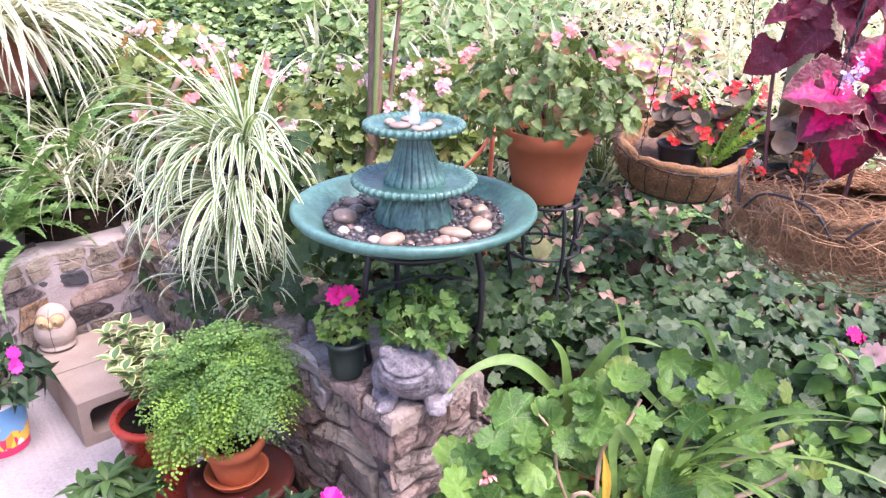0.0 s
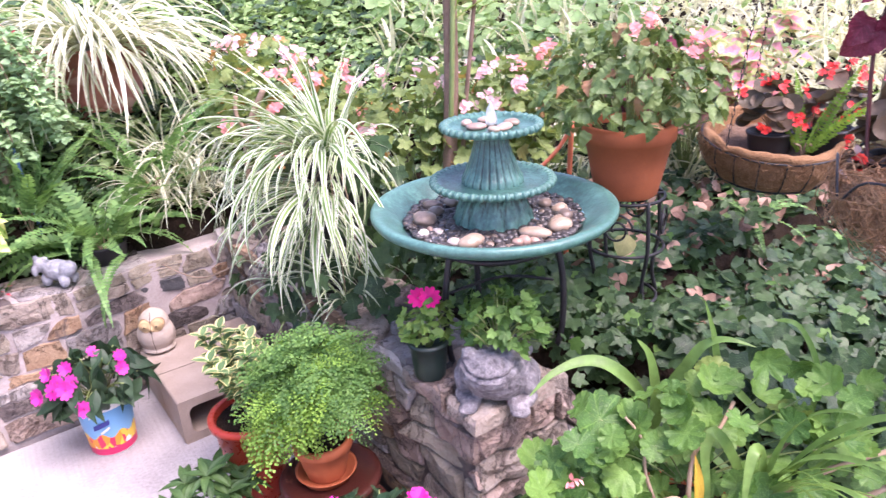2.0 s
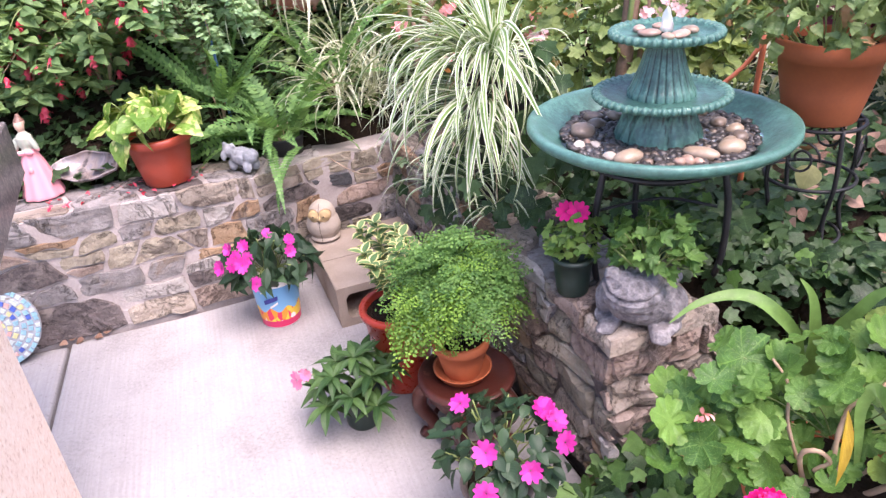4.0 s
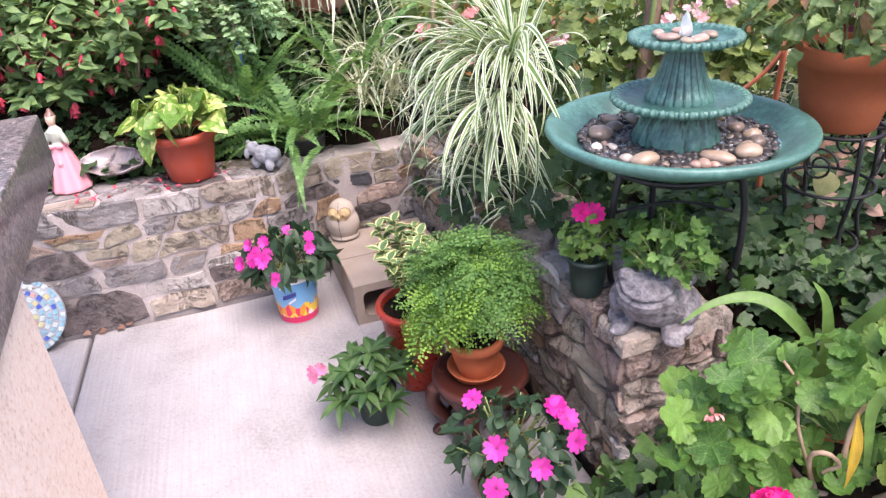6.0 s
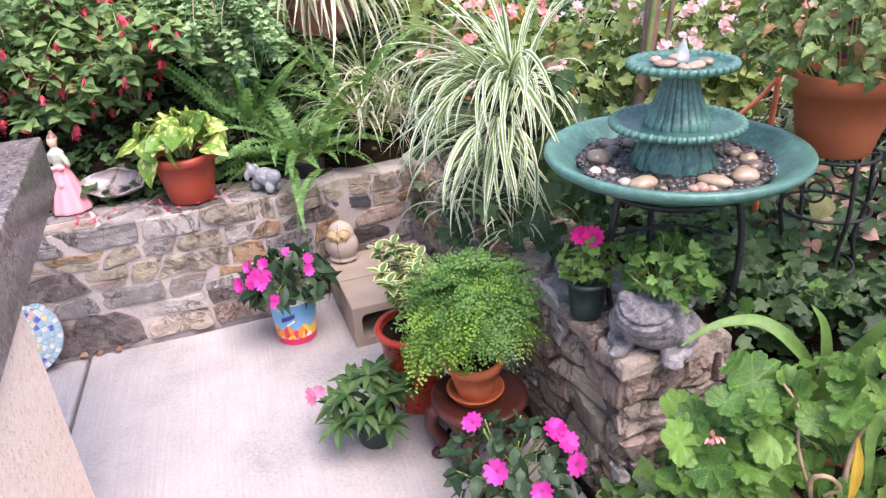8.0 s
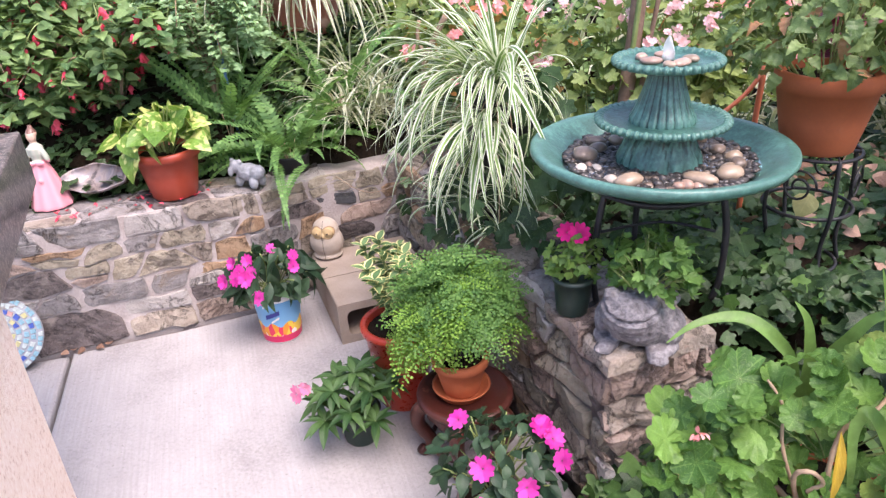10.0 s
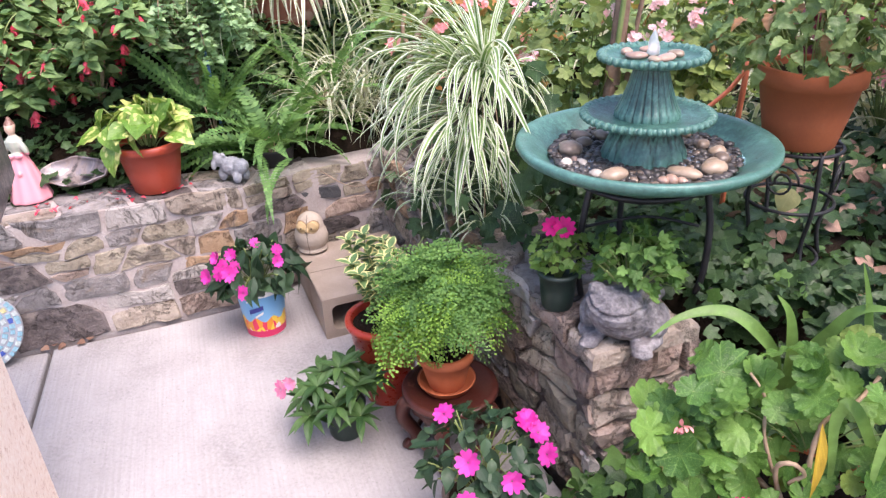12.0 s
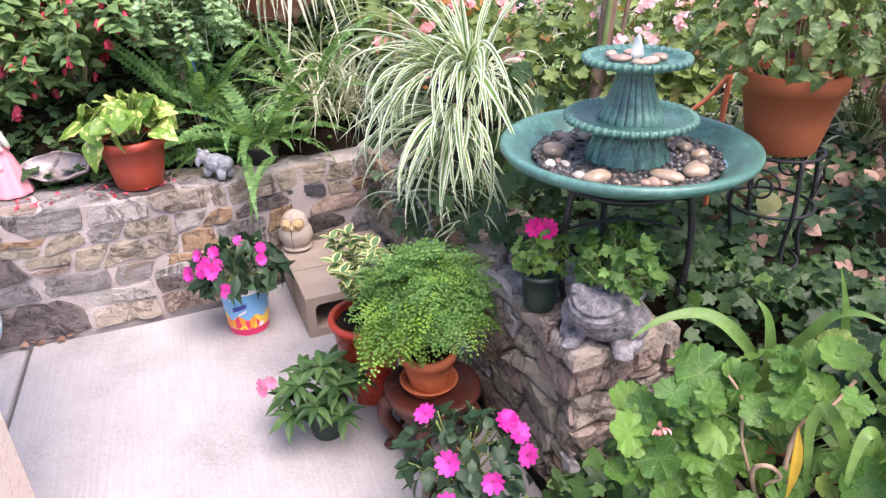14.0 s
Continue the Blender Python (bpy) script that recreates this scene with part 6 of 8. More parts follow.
# fuchsia: hanging red flowers
def bell():
    V_, F_, U_ = [], [], []
    for pr, seg in (([(0.06, 0.0), (0.16, -0.12), (0.2, -0.32), (0.1, -0.5), (0.2, -0.62)], 8),):
        p_, f_, uv = lathe(pr, seg)
        V_ += p_
        F_ += f_
        U_ += uv
    for k in range(4):
        th = k * math.pi / 2
        c, s = math.cos(th), math.sin(th)
        b = len(V_)
        V_ += [(0.12 * c - 0.1 * s, 0.12 * s + 0.1 * c, -0.2), (0.12 * c + 0.1 * s, 0.12 * s - 0.1 * c, -0.2), (0.5 * c, 0.5 * s, -0.5)]
        U_ += [(0.5, 0.5)] * 3
        F_.append((b, b + 1, b + 2))
    for k in range(3):
        b = len(V_)
        x = 0.05 * (k - 1)
        V_ += [(x - 0.012, 0, -0.6), (x + 0.012, 0, -0.6), (x * 2, 0.02, -1.05)]
        U_ += [(0.5, 0.5)] * 3
        F_.append((b, b + 1, b + 2))
    return np.array(V_, dtype=float), F_, np.array(U_)


for k, (x, y, br, reach) in enumerate(((-2.24, 2.31, 30, (0.42, 0.4, 0.6)), (-2.62, 2.10, 26, (0.4, 0.38, 0.62)), (-2.15, 2.62, 24, (0.36, 0.36, 0.6)), (-2.42, 2.10, 12, (0.3, 0.26, 0.36)), (-2.55, 2.5, 22, (0.4, 0.36, 0.65)))):
    ob, fl = leafy_shrub("fuchsia_bush", x, y, terrain(x, y), 150 + k, br, reach, T_OVAL, (0.036, 0.075), L_FUCHSIA, "green fuchsia bush hung with small red flowers", (None, None, 0.17), every=3, stuff=k > 1)
    r = np.random.default_rng(160 + k)
    singles("flower", [bell()], [(0, Matrix.Translation(q - Vector((0, 0, 0.03))) @ Matrix.Rotation(r.uniform(0, 6), 4, "Z") @ Matrix.Rotation(r.uniform(-0.3, 0.3), 4, "X") @ Matrix.Scale(r.uniform(0.045, 0.068), 4)) for q in fl], P_CORAL, ob, "hanging red bell flower")
ob, _ = leafy_shrub("fine_leaved_shrub", -1.89, 2.50, terrain(-1.89, 2.50), 171, 60, (0.34, 0.28, 0.74), T_SMALL, (0.022, 0.036), L_SHRUB, "fine-leaved grey-green shrub behind the wall", every=9, stuff=True)
tube("stake", [(-1.77, 2.44, 0.44), (-1.80, 2.45, 1.05)], 0.006, M_BLUE, None, "")
tagged(bpy.data.objects["stake"], "thin blue garden stake standing in the bed", "stake")
post = tube("post", bend([(-2.36, 2.25, 0.42), (-2.52, 2.22, 0.85), (-2.66, 2.2, 1.35)], 4), 0.014, M_IRON)
tagged(post, "dark leaning garden post among the fuchsia", "post")

# ---- begonia pot on its iron stand ----
def iron_stand(x, y, z0, z1, rad, label):
    ob = thing("iron_plant_stand", (x, y, z0), label, "plant stand")
    h = z1 - z0
    for zz, rr in ((h - 0.005, rad), (h * 0.55, rad * 1.06), (0.03, rad * 0.95)):
        tube("hoop", [(rr * math.cos(t), rr * math.sin(t), zz) for t in np.linspace(0, 2 * math.pi, 40)], 0.005, M_IRON, ob)
    for k in range(4):
        th = radians(20 + 90 * k)
        d = Vector((math.cos(th), math.sin(th), 0))
        tube("leg", bend([d * rad + Vector((0, 0, h)), d * rad * 1.12 + Vector((0, 0, h * 0.6)), d * rad * 0.95 + Vector((0, 0, 0.1)), d * rad * 1.2], 5), 0.006, M_IRON, ob)
        e = Vector((math.cos(th + 0.78), math.sin(th + 0.78), 0))
        n = Vector((-e.y, e.x, 0))
        curl = [e * rad * 1.02 + n * 0.045 * math.cos(t) * (1 - t / 14) + Vector((0, 0, h * 0.78 + 0.05 * math.sin(t) * (1 - t / 14))) for t in np.linspace(0, 10, 26)]
        tube("scroll", curl, 0.0035, M_IRON, ob, "curled iron scroll", 6)
    for k in range(2):
        d = Vector((math.cos(k * 1.57), math.sin(k * 1.57), 0)) * rad
        tube("cross_bar", [-d + Vector((0, 0, h - 0.006)), d + Vector((0, 0, h - 0.006))], 0.005, M_IRON, ob)


PX, PY, PZ = 0.341, 1.94, 0.836
iron_stand(PX + 0.005, PY, terrain(PX, PY) - 0.005, PZ, 0.105, "black wrought iron plant stand with scrolls under the begonia pot")
p = pot((PX, PY, PZ), 0.121, 0.088, 0.206, M_TERRA, "terracotta pot of pink-flowered begonia on an iron stand", "potted_begonia", 0.045, 0.008, category="potted plant")


def begonia(ob, seed, count, centre, radii, size, mat, petals, clusters, leaves=None, per=5, fsize=(0.022, 0.034), stuff=False, low=-0.35):
    r = np.random.default_rng(seed)
    pl = dome(r, count, centre, radii, size, 0.45, 0.35, low, 0.45)
    cut = 0 if stuff else 290
    singles("leaf", leaves or T_ANGEL, pl[:cut], mat, ob)
    joined("foliage", leaves or T_ANGEL, pl[cut:], mat, ob)
    stalks(ob, (centre[0] * 0.2, centre[1] * 0.2, centre[2] - radii[2] * 1.05), pl, M_STEM, 9, 0.0022)
    fl = []
    for k in range(clusters):
        d = (rv(r) + Vector((0.1, -0.6, 1.1))).normalized()
        c = Vector(centre) + Vector((d.x * radii[0], d.y * radii[1], d.z * radii[2])) * 1.03
        for j in range(per):
            face = (d + Vector((0, -0.7, 0.2)) + rv(r, 0.5)).normalized()
            fl.append((j, setting(c + rv(r, 0.014), face.cross(Vector((0.3, 0.2, 1))), face, r.uniform(*fsize))))
    singles("flower", T_FLAT4, fl, petals, ob, "small begonia flower")
    return ob


begonia(p, 181, 560, (-0.01, 0.0, 0.285), (0.28, 0.23, 0.185), (0.032, 0.054), L_BEG, P_SALMON, 6, T_ANGEL, low=-0.42)
tube("cane", bend([(0, 0, 0.18), (0.03, 0.02, 0.3), (0.1, 0.03, 0.45)], 5), 0.005, M_STEM, p)

# the begonia bed behind the fountain
for k, (x, y, n, rad, cl) in enumerate(((-0.30, 2.62, 150, (0.34, 0.22, 0.24), 9), (-0.78, 2.78, 150, (0.34, 0.22, 0.24), 10), (-0.02, 2.75, 120, (0.28, 0.22, 0.26), 8), (0.86, 3.12, 130, (0.26, 0.22, 0.3), 9), (-1.0, 3.0, 110, (0.3, 0.22, 0.22), 7), (0.2, 2.92, 130, (0.26, 0.2, 0.32), 8))):
    z = terrain(x, y)
    ob = thing("begonia_clump", (x, y, z), "pale green begonia clump with pink and salmon flowers in the bed", "plant", "begonias in the bed")
    begonia(ob, 190 + k, int(n * 1.7), (0, 0, 0.36), (rad[0], rad[1], 0.30), (0.03, 0.06), L_BEGPALE, P_SALMON if k % 2 else P_BLUSH, cl + 4, T_MAPLE, per=5, fsize=(0.026, 0.042), stuff=True)
    for j in range(4):
        tube("cane", bend([(0.02 * j, 0, -0.01), (0.05 * j - 0.08, 0.0, 0.15), (0.11 * j - 0.16, 0, 0.32)], 4), 0.004, M_STEM, ob)

# palm stems behind the fountain
def palm():
    x, y = -0.185, 2.50
    z = terrain(x, y)
    ob = thing("young_palm", (x, y, z - 0.02), "slender young palm with brown and green stems behind the fountain", "palm")
    tube("stem", bend([(0.0, 0, 0), (0.0, 0.0, 0.35), (0.02, 0.01, 0.7), (0.03, 0.02, 1.3)], 6), [0.031 - 0.0004 * i for i in range(19)], M_BARK, ob, "brown sheathed stem", 10)
    tube("stem", bend([(0.035, 0.02, 0), (0.05, 0.02, 0.4), (0.09, 0.02, 0.75), (0.16, 0.04, 1.3)], 6), [0.010 - 0.0002 * i for i in range(19)], M_BARK, ob, "brown stem", 8)
    tube("stem", bend([(0.01, -0.02, 0.5), (0.03, -0.02, 0.8), (0.06, -0.02, 1.4)], 6), 0.009, M_STEM, ob, "green leaf stalk", 8)
    for k, (ang, rise, ln) in enumerate(((10, 35, 0.55), (60, 60, 0.6), (160, 50, 0.6), (220, 60, 0.5), (300, 62, 0.5), (350, 70, 0.7))):
        v, f, uv = arch(ln, 0.03, rise, 60, 14, 0.4)
        o = mesh_ob("frond", v.tolist(), f, L_PALM, ob, "", uv)
        o.matrix_basis = Matrix.Translation((0.04, 0, 0.85 + 0.03 * k)) @ Matrix.Rotation(radians(ang - 90), 4, "Z")


palm()


# orange forked stake beside the begonia pot
stake = tube("plant_prop", bend([(0.205, 2.2, terrain(0.205, 2.2) - 0.01), (0.211, 2.2, 0.72), (0.218, 2.202, 0.99)], 4), 0.0085, M_ORANGE)
tagged(stake, "orange plastic stake standing beside the begonia pot", "stake")
tube("arm", bend([(0.217, 2.202, 0.97), (0.17, 2.19, 0.90), (0.10, 2.16, 0.84)], 4), 0.007, M_ORANGE, stake)

# ---- baskets ----
M_MIX = surface("potting_mix", [(0.3, (0.09, 0.055, 0.038)), (0.7, (0.27, 0.175, 0.12))], 40, 0.95, 140, 1.0, 0.01)


def hairs(r, count, on, length, curl=0.6):
    """Loose fibres on a surface: on(r) gives a place and its outward direction."""
    out = []
    for _ in range(count):
        p_, n_ = on(r)
        t_ = n_.cross(rv(r)).normalized()
        b_ = n_.cross(t_)
        ln = r.uniform(*length)
        w, lift, ph = r.uniform(1.5, 2.0 + curl * 2.5), r.uniform(-0.1, 0.45), r.uniform(0, 6.3)
        pts = [p_ + (t_ * math.cos(ph + w * s) + b_ * math.sin(ph + w * s)) * (ln / w) + n_ * (0.002 + lift * ln * s * (1 - s) + 0.006 * math.sin(s * 7 + ph)) for s in (0, 0.17, 0.34, 0.5, 0.67, 0.84, 1.0)]
        out.append(pts)
    return out


def fibre_mesh(name, lines, radius, mat, parent):
    v, f = [], []
    for pts in lines:
        b = len(v)
        a, c = tube_data(pts, radius, 3)
        v += [tuple(q) for q in a]
        f += [tuple(i + b for i in q) for q in c[:-2]]
    ob = mesh_ob(name, v, f, mat, parent, "loose coconut fibres")
    return tagged(ob, kind="stuff")


def basket(place, rad, depth, seed, fibres, label, name="hanging_basket", bars=18, shaggy=False, hook=2.25, lean=0.0):
    ob = thing(name, place, label, "hanging basket")
    lean = Matrix.Rotation(radians(lean), 4, "X")
    ob.matrix_world = ob.matrix_world @ lean
    r = np.random.default_rng(seed)
    prof = [(0.02, -depth), (rad * 0.45, -depth * 0.97), (rad * 0.75, -depth * 0.78), (rad * 0.93, -depth * 0.4), (rad * 0.985, 0.0), (rad * 1.0, 0.016), (rad * 0.97, 0.03), (rad * 0.91, 0.028), (rad * 0.875, 0.008), (rad * 0.86, -depth * 0.3), (0.02, -depth * 0.3)]
    p_, f_, uv = lathe(prof, 64)
    p_ = [tuple(Vector(q) + noise.noise_vector(Vector(q) * 22) * (0.045 if shaggy else 0.013)) for q in p_]
    mesh_ob("coir_liner", p_, f_, M_COIR, ob, "brown coconut fibre liner", uv)

    def on(r_):
        th, s = r_.uniform(0, 2 * math.pi), r_.uniform(0, 1) ** 0.7
        zz = -depth * (1 - s)
        rr = rad * (1 - ((1 - s)) ** 2.6) * 1.0
        if shaggy and r_.random() < 0.3:
            return Vector((rad * 0.9 * math.cos(th), rad * 0.9 * math.sin(th), 0.012)) * r_.uniform(0.6, 1.05), Vector((math.cos(th) * 0.3, math.sin(th) * 0.3, 1)).normalized()
        n_ = Vector((math.cos(th), math.sin(th), -0.5 * (1 - s)))
        return Vector((rr * math.cos(th), rr * math.sin(th), zz)), n_.normalized()
    fibre_mesh("coir_fibre", hairs(r, fibres, on, (0.06, 0.16) if shaggy else (0.03, 0.075), 2.4 if shaggy else 1.3), 0.0009 if shaggy else 0.0006, M_FIBRE, ob)
    ring = lambda rr, zz: [(rr * math.cos(t), rr * math.sin(t), zz) for t in np.linspace(0, 2 * math.pi, 48)]
    tube("wire_rim", ring(rad * 1.01, 0.006), 0.0035, M_IRON, ob, "black wire rim", 6)
    if not shaggy:
        tube("wire_hoop", ring(rad * 0.80, -depth * 0.72), 0.0028, M_IRON, ob, "black wire hoop", 6)
    for k in range(bars):
        th = 2 * math.pi * k / bars
        d = Vector((math.cos(th), math.sin(th), 0))
        if shaggy:
            e = Vector((-d.y, d.x, 0)) * (math.pi * rad / bars)
            pts = [d * rad * 1.03 - e + Vector((0, 0, 0.0)), d * rad * 1.06 - e * 0.5 + Vector((0, 0, 0.045)), d * rad * 1.06 + e * 0.5 + Vector((0, 0, 0.045)), d * rad * 1.03 + e]
        else:
            pts = [d * rad * 1.01, d * rad * 0.97 - Vector((0, 0, depth * 0.35)), d * rad * 0.80 - Vector((0, 0, depth * 0.74)), d * rad * 0.3 - Vector((0, 0, depth * 1.01))]
        tube("wire", bend(pts, 4), 0.0026, M_IRON, ob, "black bent wire", 6)
    for k in range(3):
        th = radians(90 + 120 * k)
        a = Vector((rad * math.cos(th), rad * math.sin(th), 0.01))
        b = lean.inverted() @ Vector((0, 0, hook - place[2]))
        v, f = [], []
        n = int((b - a).length / 0.02)
        dirn = (b - a).normalized()
        side = dirn.cross(Vector((0.2, 1, 0.1))).normalized()
        for i in range(n):
            c = a + (b - a) * ((i + 0.5) / n)
            s_ = side if i % 2 else dirn.cross(side)
            pts = [c + dirn * 0.0135 * math.cos(t) + s_ * 0.0035 * math.sin(t) for t in np.linspace(0, 2 * math.pi, 9)]
            base = len(v)
            q, w = tube_data(pts, 0.0011, 4)
            v += [tuple(x) for x in q]
            f += [tuple(j + base for j in x) for x in w[:-2]]
        mesh_ob("chain", v, f, M_IRON, ob, "thin dark chain")
    bm = bmesh.new()
    bmesh.ops.create_grid(bm, x_segments=24, y_segments=24, size=rad * 0.9)
    bmesh.ops.delete(bm, geom=[v for v in bm.verts if v.co.length > rad * (0.62 if shaggy else 0.9)], context="VERTS")
    for v in bm.verts:
        v.co.z = (-0.022 if shaggy else -0.034) + 0.02 * noise.noise(v.co * 18) + 0.012 * noise.noise(v.co * 60)
    part("soil", bm, M_MIX, ob, "brown potting mix")
    return ob


BA = Vector((0.848, 2.187, 0.919))
b1 = basket(BA, 0.212, 0.155, 201, 2600, "wire hanging basket with a coconut fibre liner and red begonias", lean=11)
BB = Vector((0.806, 1.245, 1.045))
b2 = basket(BB, 0.205, 0.085, 202, 9000, "shaggy coconut fibre hanging basket full of coleus", shaggy=True, bars=7)


def red_begonia(x, y, z, seed, rad, label):
    ob = pot((x, y, z), 0.068, 0.055, 0.085, M_BLACKPLASTIC, label, "potted_begonia", 0.01, 0.003, category="potted plant")
    r = np.random.default_rng(seed)
    pl = dome(r, 42, (0, 0, 0.13), rad, (0.026, 0.046), 0.3, 0.5, -0.3, 0.6)
    singles("leaf", T_ROUND, pl, L_BRONZE, ob, "rounded bronze leaf")
    stalks(ob, (0, 0, 0.08), pl, M_DRY, 5, 0.0022)
    fl = []
    for k in range(12):
        d = (rv(r) + Vector((-0.1, -0.8, 0.7))).normalized()
        c = Vector((0, 0, 0.13)) + Vector((d.x * rad[0], d.y * rad[1], d.z * rad[2])) * 1.34
        for j in range(4):
            face = (d + Vector((0, -0.8, 0.2)) + rv(r, 0.4)).normalized()
            fl.append((j, setting(c + rv(r, 0.010), face.cross(Vector((0.3, 0.2, 1))), face, r.uniform(0.019, 0.028))))
    singles("flower", T_FLAT4, fl, P_RED, ob, "small red begonia flower")


red_begonia(BA.x - 0.02, BA.y - 0.02, BA.z - 0.06, 211, (0.095, 0.085, 0.085), "black nursery pot of red bronze-leaved begonia standing in the basket")
red_begonia(BA.x + 0.14, BA.y - 0.05, BA.z - 0.05, 212, (0.10, 0.085, 0.11), "black pot of bronze begonia with coral flowers in the basket")
red_begonia(BB.x - 0.06, BB.y + 0.13, BB.z - 0.05, 213, (0.085, 0.08, 0.09), "black nursery pot of begonia standing in the shaggy basket")
f2 = fern(BA.x + 0.05, BA.y - 0.10, 214, 7, (0.2, 0.3), "upright young fern fronds in the hanging basket", z=BA.z - 0.04, width=0.085, up=(66, 88), base=0.0, bow=(10, 40), mat=L_MAIDENNEW)


def coleus():
    ob = thing("coleus", (BB.x - 0.08, BB.y - 0.04, BB.z - 0.045), "coleus with large magenta and dark maroon leaves in the hanging basket", "plant")
    o = Vector((0.745, 1.28, 0.94))
    r = np.random.default_rng(221)
    stem = surface("maroon_stem", [(0.3, (0.05, 0.012, 0.015)), (0.7, (0.11, 0.03, 0.03))], 20, 0.5)
    hub = Vector((0.735, 1.255, 1.222)) - o
    for pts in ([Vector((0.68, 1.40, 1.0)) - o, Vector((0.675, 1.44, 1.22)) - o, Vector((0.69, 1.44, 1.36)) - o, Vector((0.68, 1.45, 1.48)) - o], [Vector((0.75, 1.38, 1.0)) - o, Vector((0.735, 1.40, 1.2)) - o, Vector((0.742, 1.415, 1.33)) - o, Vector((0.75, 1.41, 1.46)) - o],
                [(0.0, -0.02, 0), hub * 0.5 + Vector((0.02, -0.01, 0)), hub]):
        tube("stem", bend(pts, 5), 0.004, stem, ob, "dark stem")
    low_ = []
    for k, (ang, s, tip) in enumerate(((172, 0.135, 0.3), (203, 0.13, 0.9), (258, 0.15, 0.75), (28, 0.15, 0.5), (338, 0.16, 0.8), (80, 0.09, 0.2), (306, 0.13, 1.0))):
        d = Vector((math.cos(radians(ang)), -tip * 0.6, math.sin(radians(ang)) - 0.1))
        low_.append((k, setting(hub + d.normalized() * 0.015 + Vector((0, 0.008 * (k % 3), 0)), d, (-0.15 + 0.25 * math.sin(k * 2.2), -0.75, 0.75 + 0.25 * math.sin(radians(ang))), s)))
    singles("leaf", T_COLEUS, low_, L_COLEUS, ob, "magenta leaf with a dark maroon border")
    hi = []
    for k, (x, y, z, ang, s) in enumerate(((0.67, 1.45, 1.41, 175, 0.13), (0.66, 1.44, 1.42, 215, 0.12), (0.69, 1.44, 1.40, 330, 0.12), (0.72, 1.43, 1.36, 200, 0.10), (0.72, 1.42, 1.36, 250, 0.13), (0.75, 1.41, 1.38, 340, 0.14), (0.76, 1.40, 1.38, 290, 0.13), (0.74, 1.41, 1.32, 225, 0.11),
                                      (0.68, 1.44, 1.27, 215, 0.11), (0.66, 1.45, 1.29, 235, 0.09), (0.70, 1.44, 1.29, 260, 0.09), (0.78, 1.40, 1.33, 300, 0.12), (0.80, 1.42, 1.40, 10, 0.14), (0.78, 1.43, 1.44, 60, 0.13), (0.70, 1.45, 1.45, 100, 0.13), (0.74, 1.42, 1.28, 320, 0.1), (0.69, 1.43, 1.34, 180, 0.09), (0.82, 1.40, 1.36, 330, 0.13), (0.77, 1.40, 1.43, 250, 0.13))):
        d = Vector((math.cos(radians(ang)), -0.3 + 0.15 * (k % 3), math.sin(radians(ang)) * 0.8 - 0.12))
        hi.append((k, setting(Vector((x, y, z)) - o, d, Vector((0.1, -0.75, 0.7)) + rv(r, 0.2), s * 0.7)))
    for k in range(6):
        q = Vector((r.uniform(0.66, 0.84), r.uniform(1.38, 1.46), r.uniform(1.27, 1.47))) - o
        hi.append((k, setting(q, (r.normal(), -0.3, r.normal() * 0.6 - 0.2), Vector((0.1, -0.6, 0.8)) + rv(r, 0.3), r.uniform(0.055, 0.085))))
    singles("leaf", T_COLEUS, hi, L_COLEUSDK, ob, "dark maroon leaf")
    tiny = [(k, setting(Vector((0.0, 0.13, 0.09)) + Vector((r.normal() * 0.04, r.normal() * 0.02, r.normal() * 0.016)), rv(r), (0, -0.3, 1), r.uniform(0.018, 0.028))) for k in range(28)]
    singles("small_leaf", T_OVAL, tiny, L_PINKISH, ob, "small grey-pink leaf")
    fl = [(k, setting(Vector((0.706, 1.235, 1.252)) - o + Vector((r.normal() * 0.009, r.normal() * 0.006, r.normal() * 0.013)), rv(r), (0, -1, 0.4), 0.012)) for k in range(26)]
    singles("flower", T_FLAT4, fl, P_LILAC, ob, "tiny pale lilac flower")


L_PINKISH = leaf_mat("grey_pink_leaf", (0.12, 0.09, 0.085), (0.36, 0.27, 0.26), 0.5, None, 0.2, 0.2)
P_LILAC = petal_mat("lilac_petal", (0.5, 0.4, 0.72), (0.66, 0.58, 0.8))
coleus()
# coloured caladium-like leaves beyond the basket
ob, _ = leafy_shrub("coleus_bush", 1.0, 2.86, terrain(1.0, 2.86), 225, 12, (0.24, 0.2, 0.84), T_COLEUS, (0.055, 0.09), leaf_mat("pink_white_leaf", (0.3, 0.42, 0.14), (0.5, 0.55, 0.25), 0.45, pat_heart((0.82, 0.3, 0.4), (0.4, 0.5, 0.2), 0.3), 0.35, 0.3), "pale coleus with pink and cream leaves in the sun", every=2, stuff=True)
ob, _ = leafy_shrub("coleus_bush", 0.62, 3.05, terrain(0.62, 3.05), 226, 6, (0.16, 0.14, 0.8), T_BROAD, (0.07, 0.11), L_COLEUSDK, "tall dark maroon coleus in the bed", every=1)


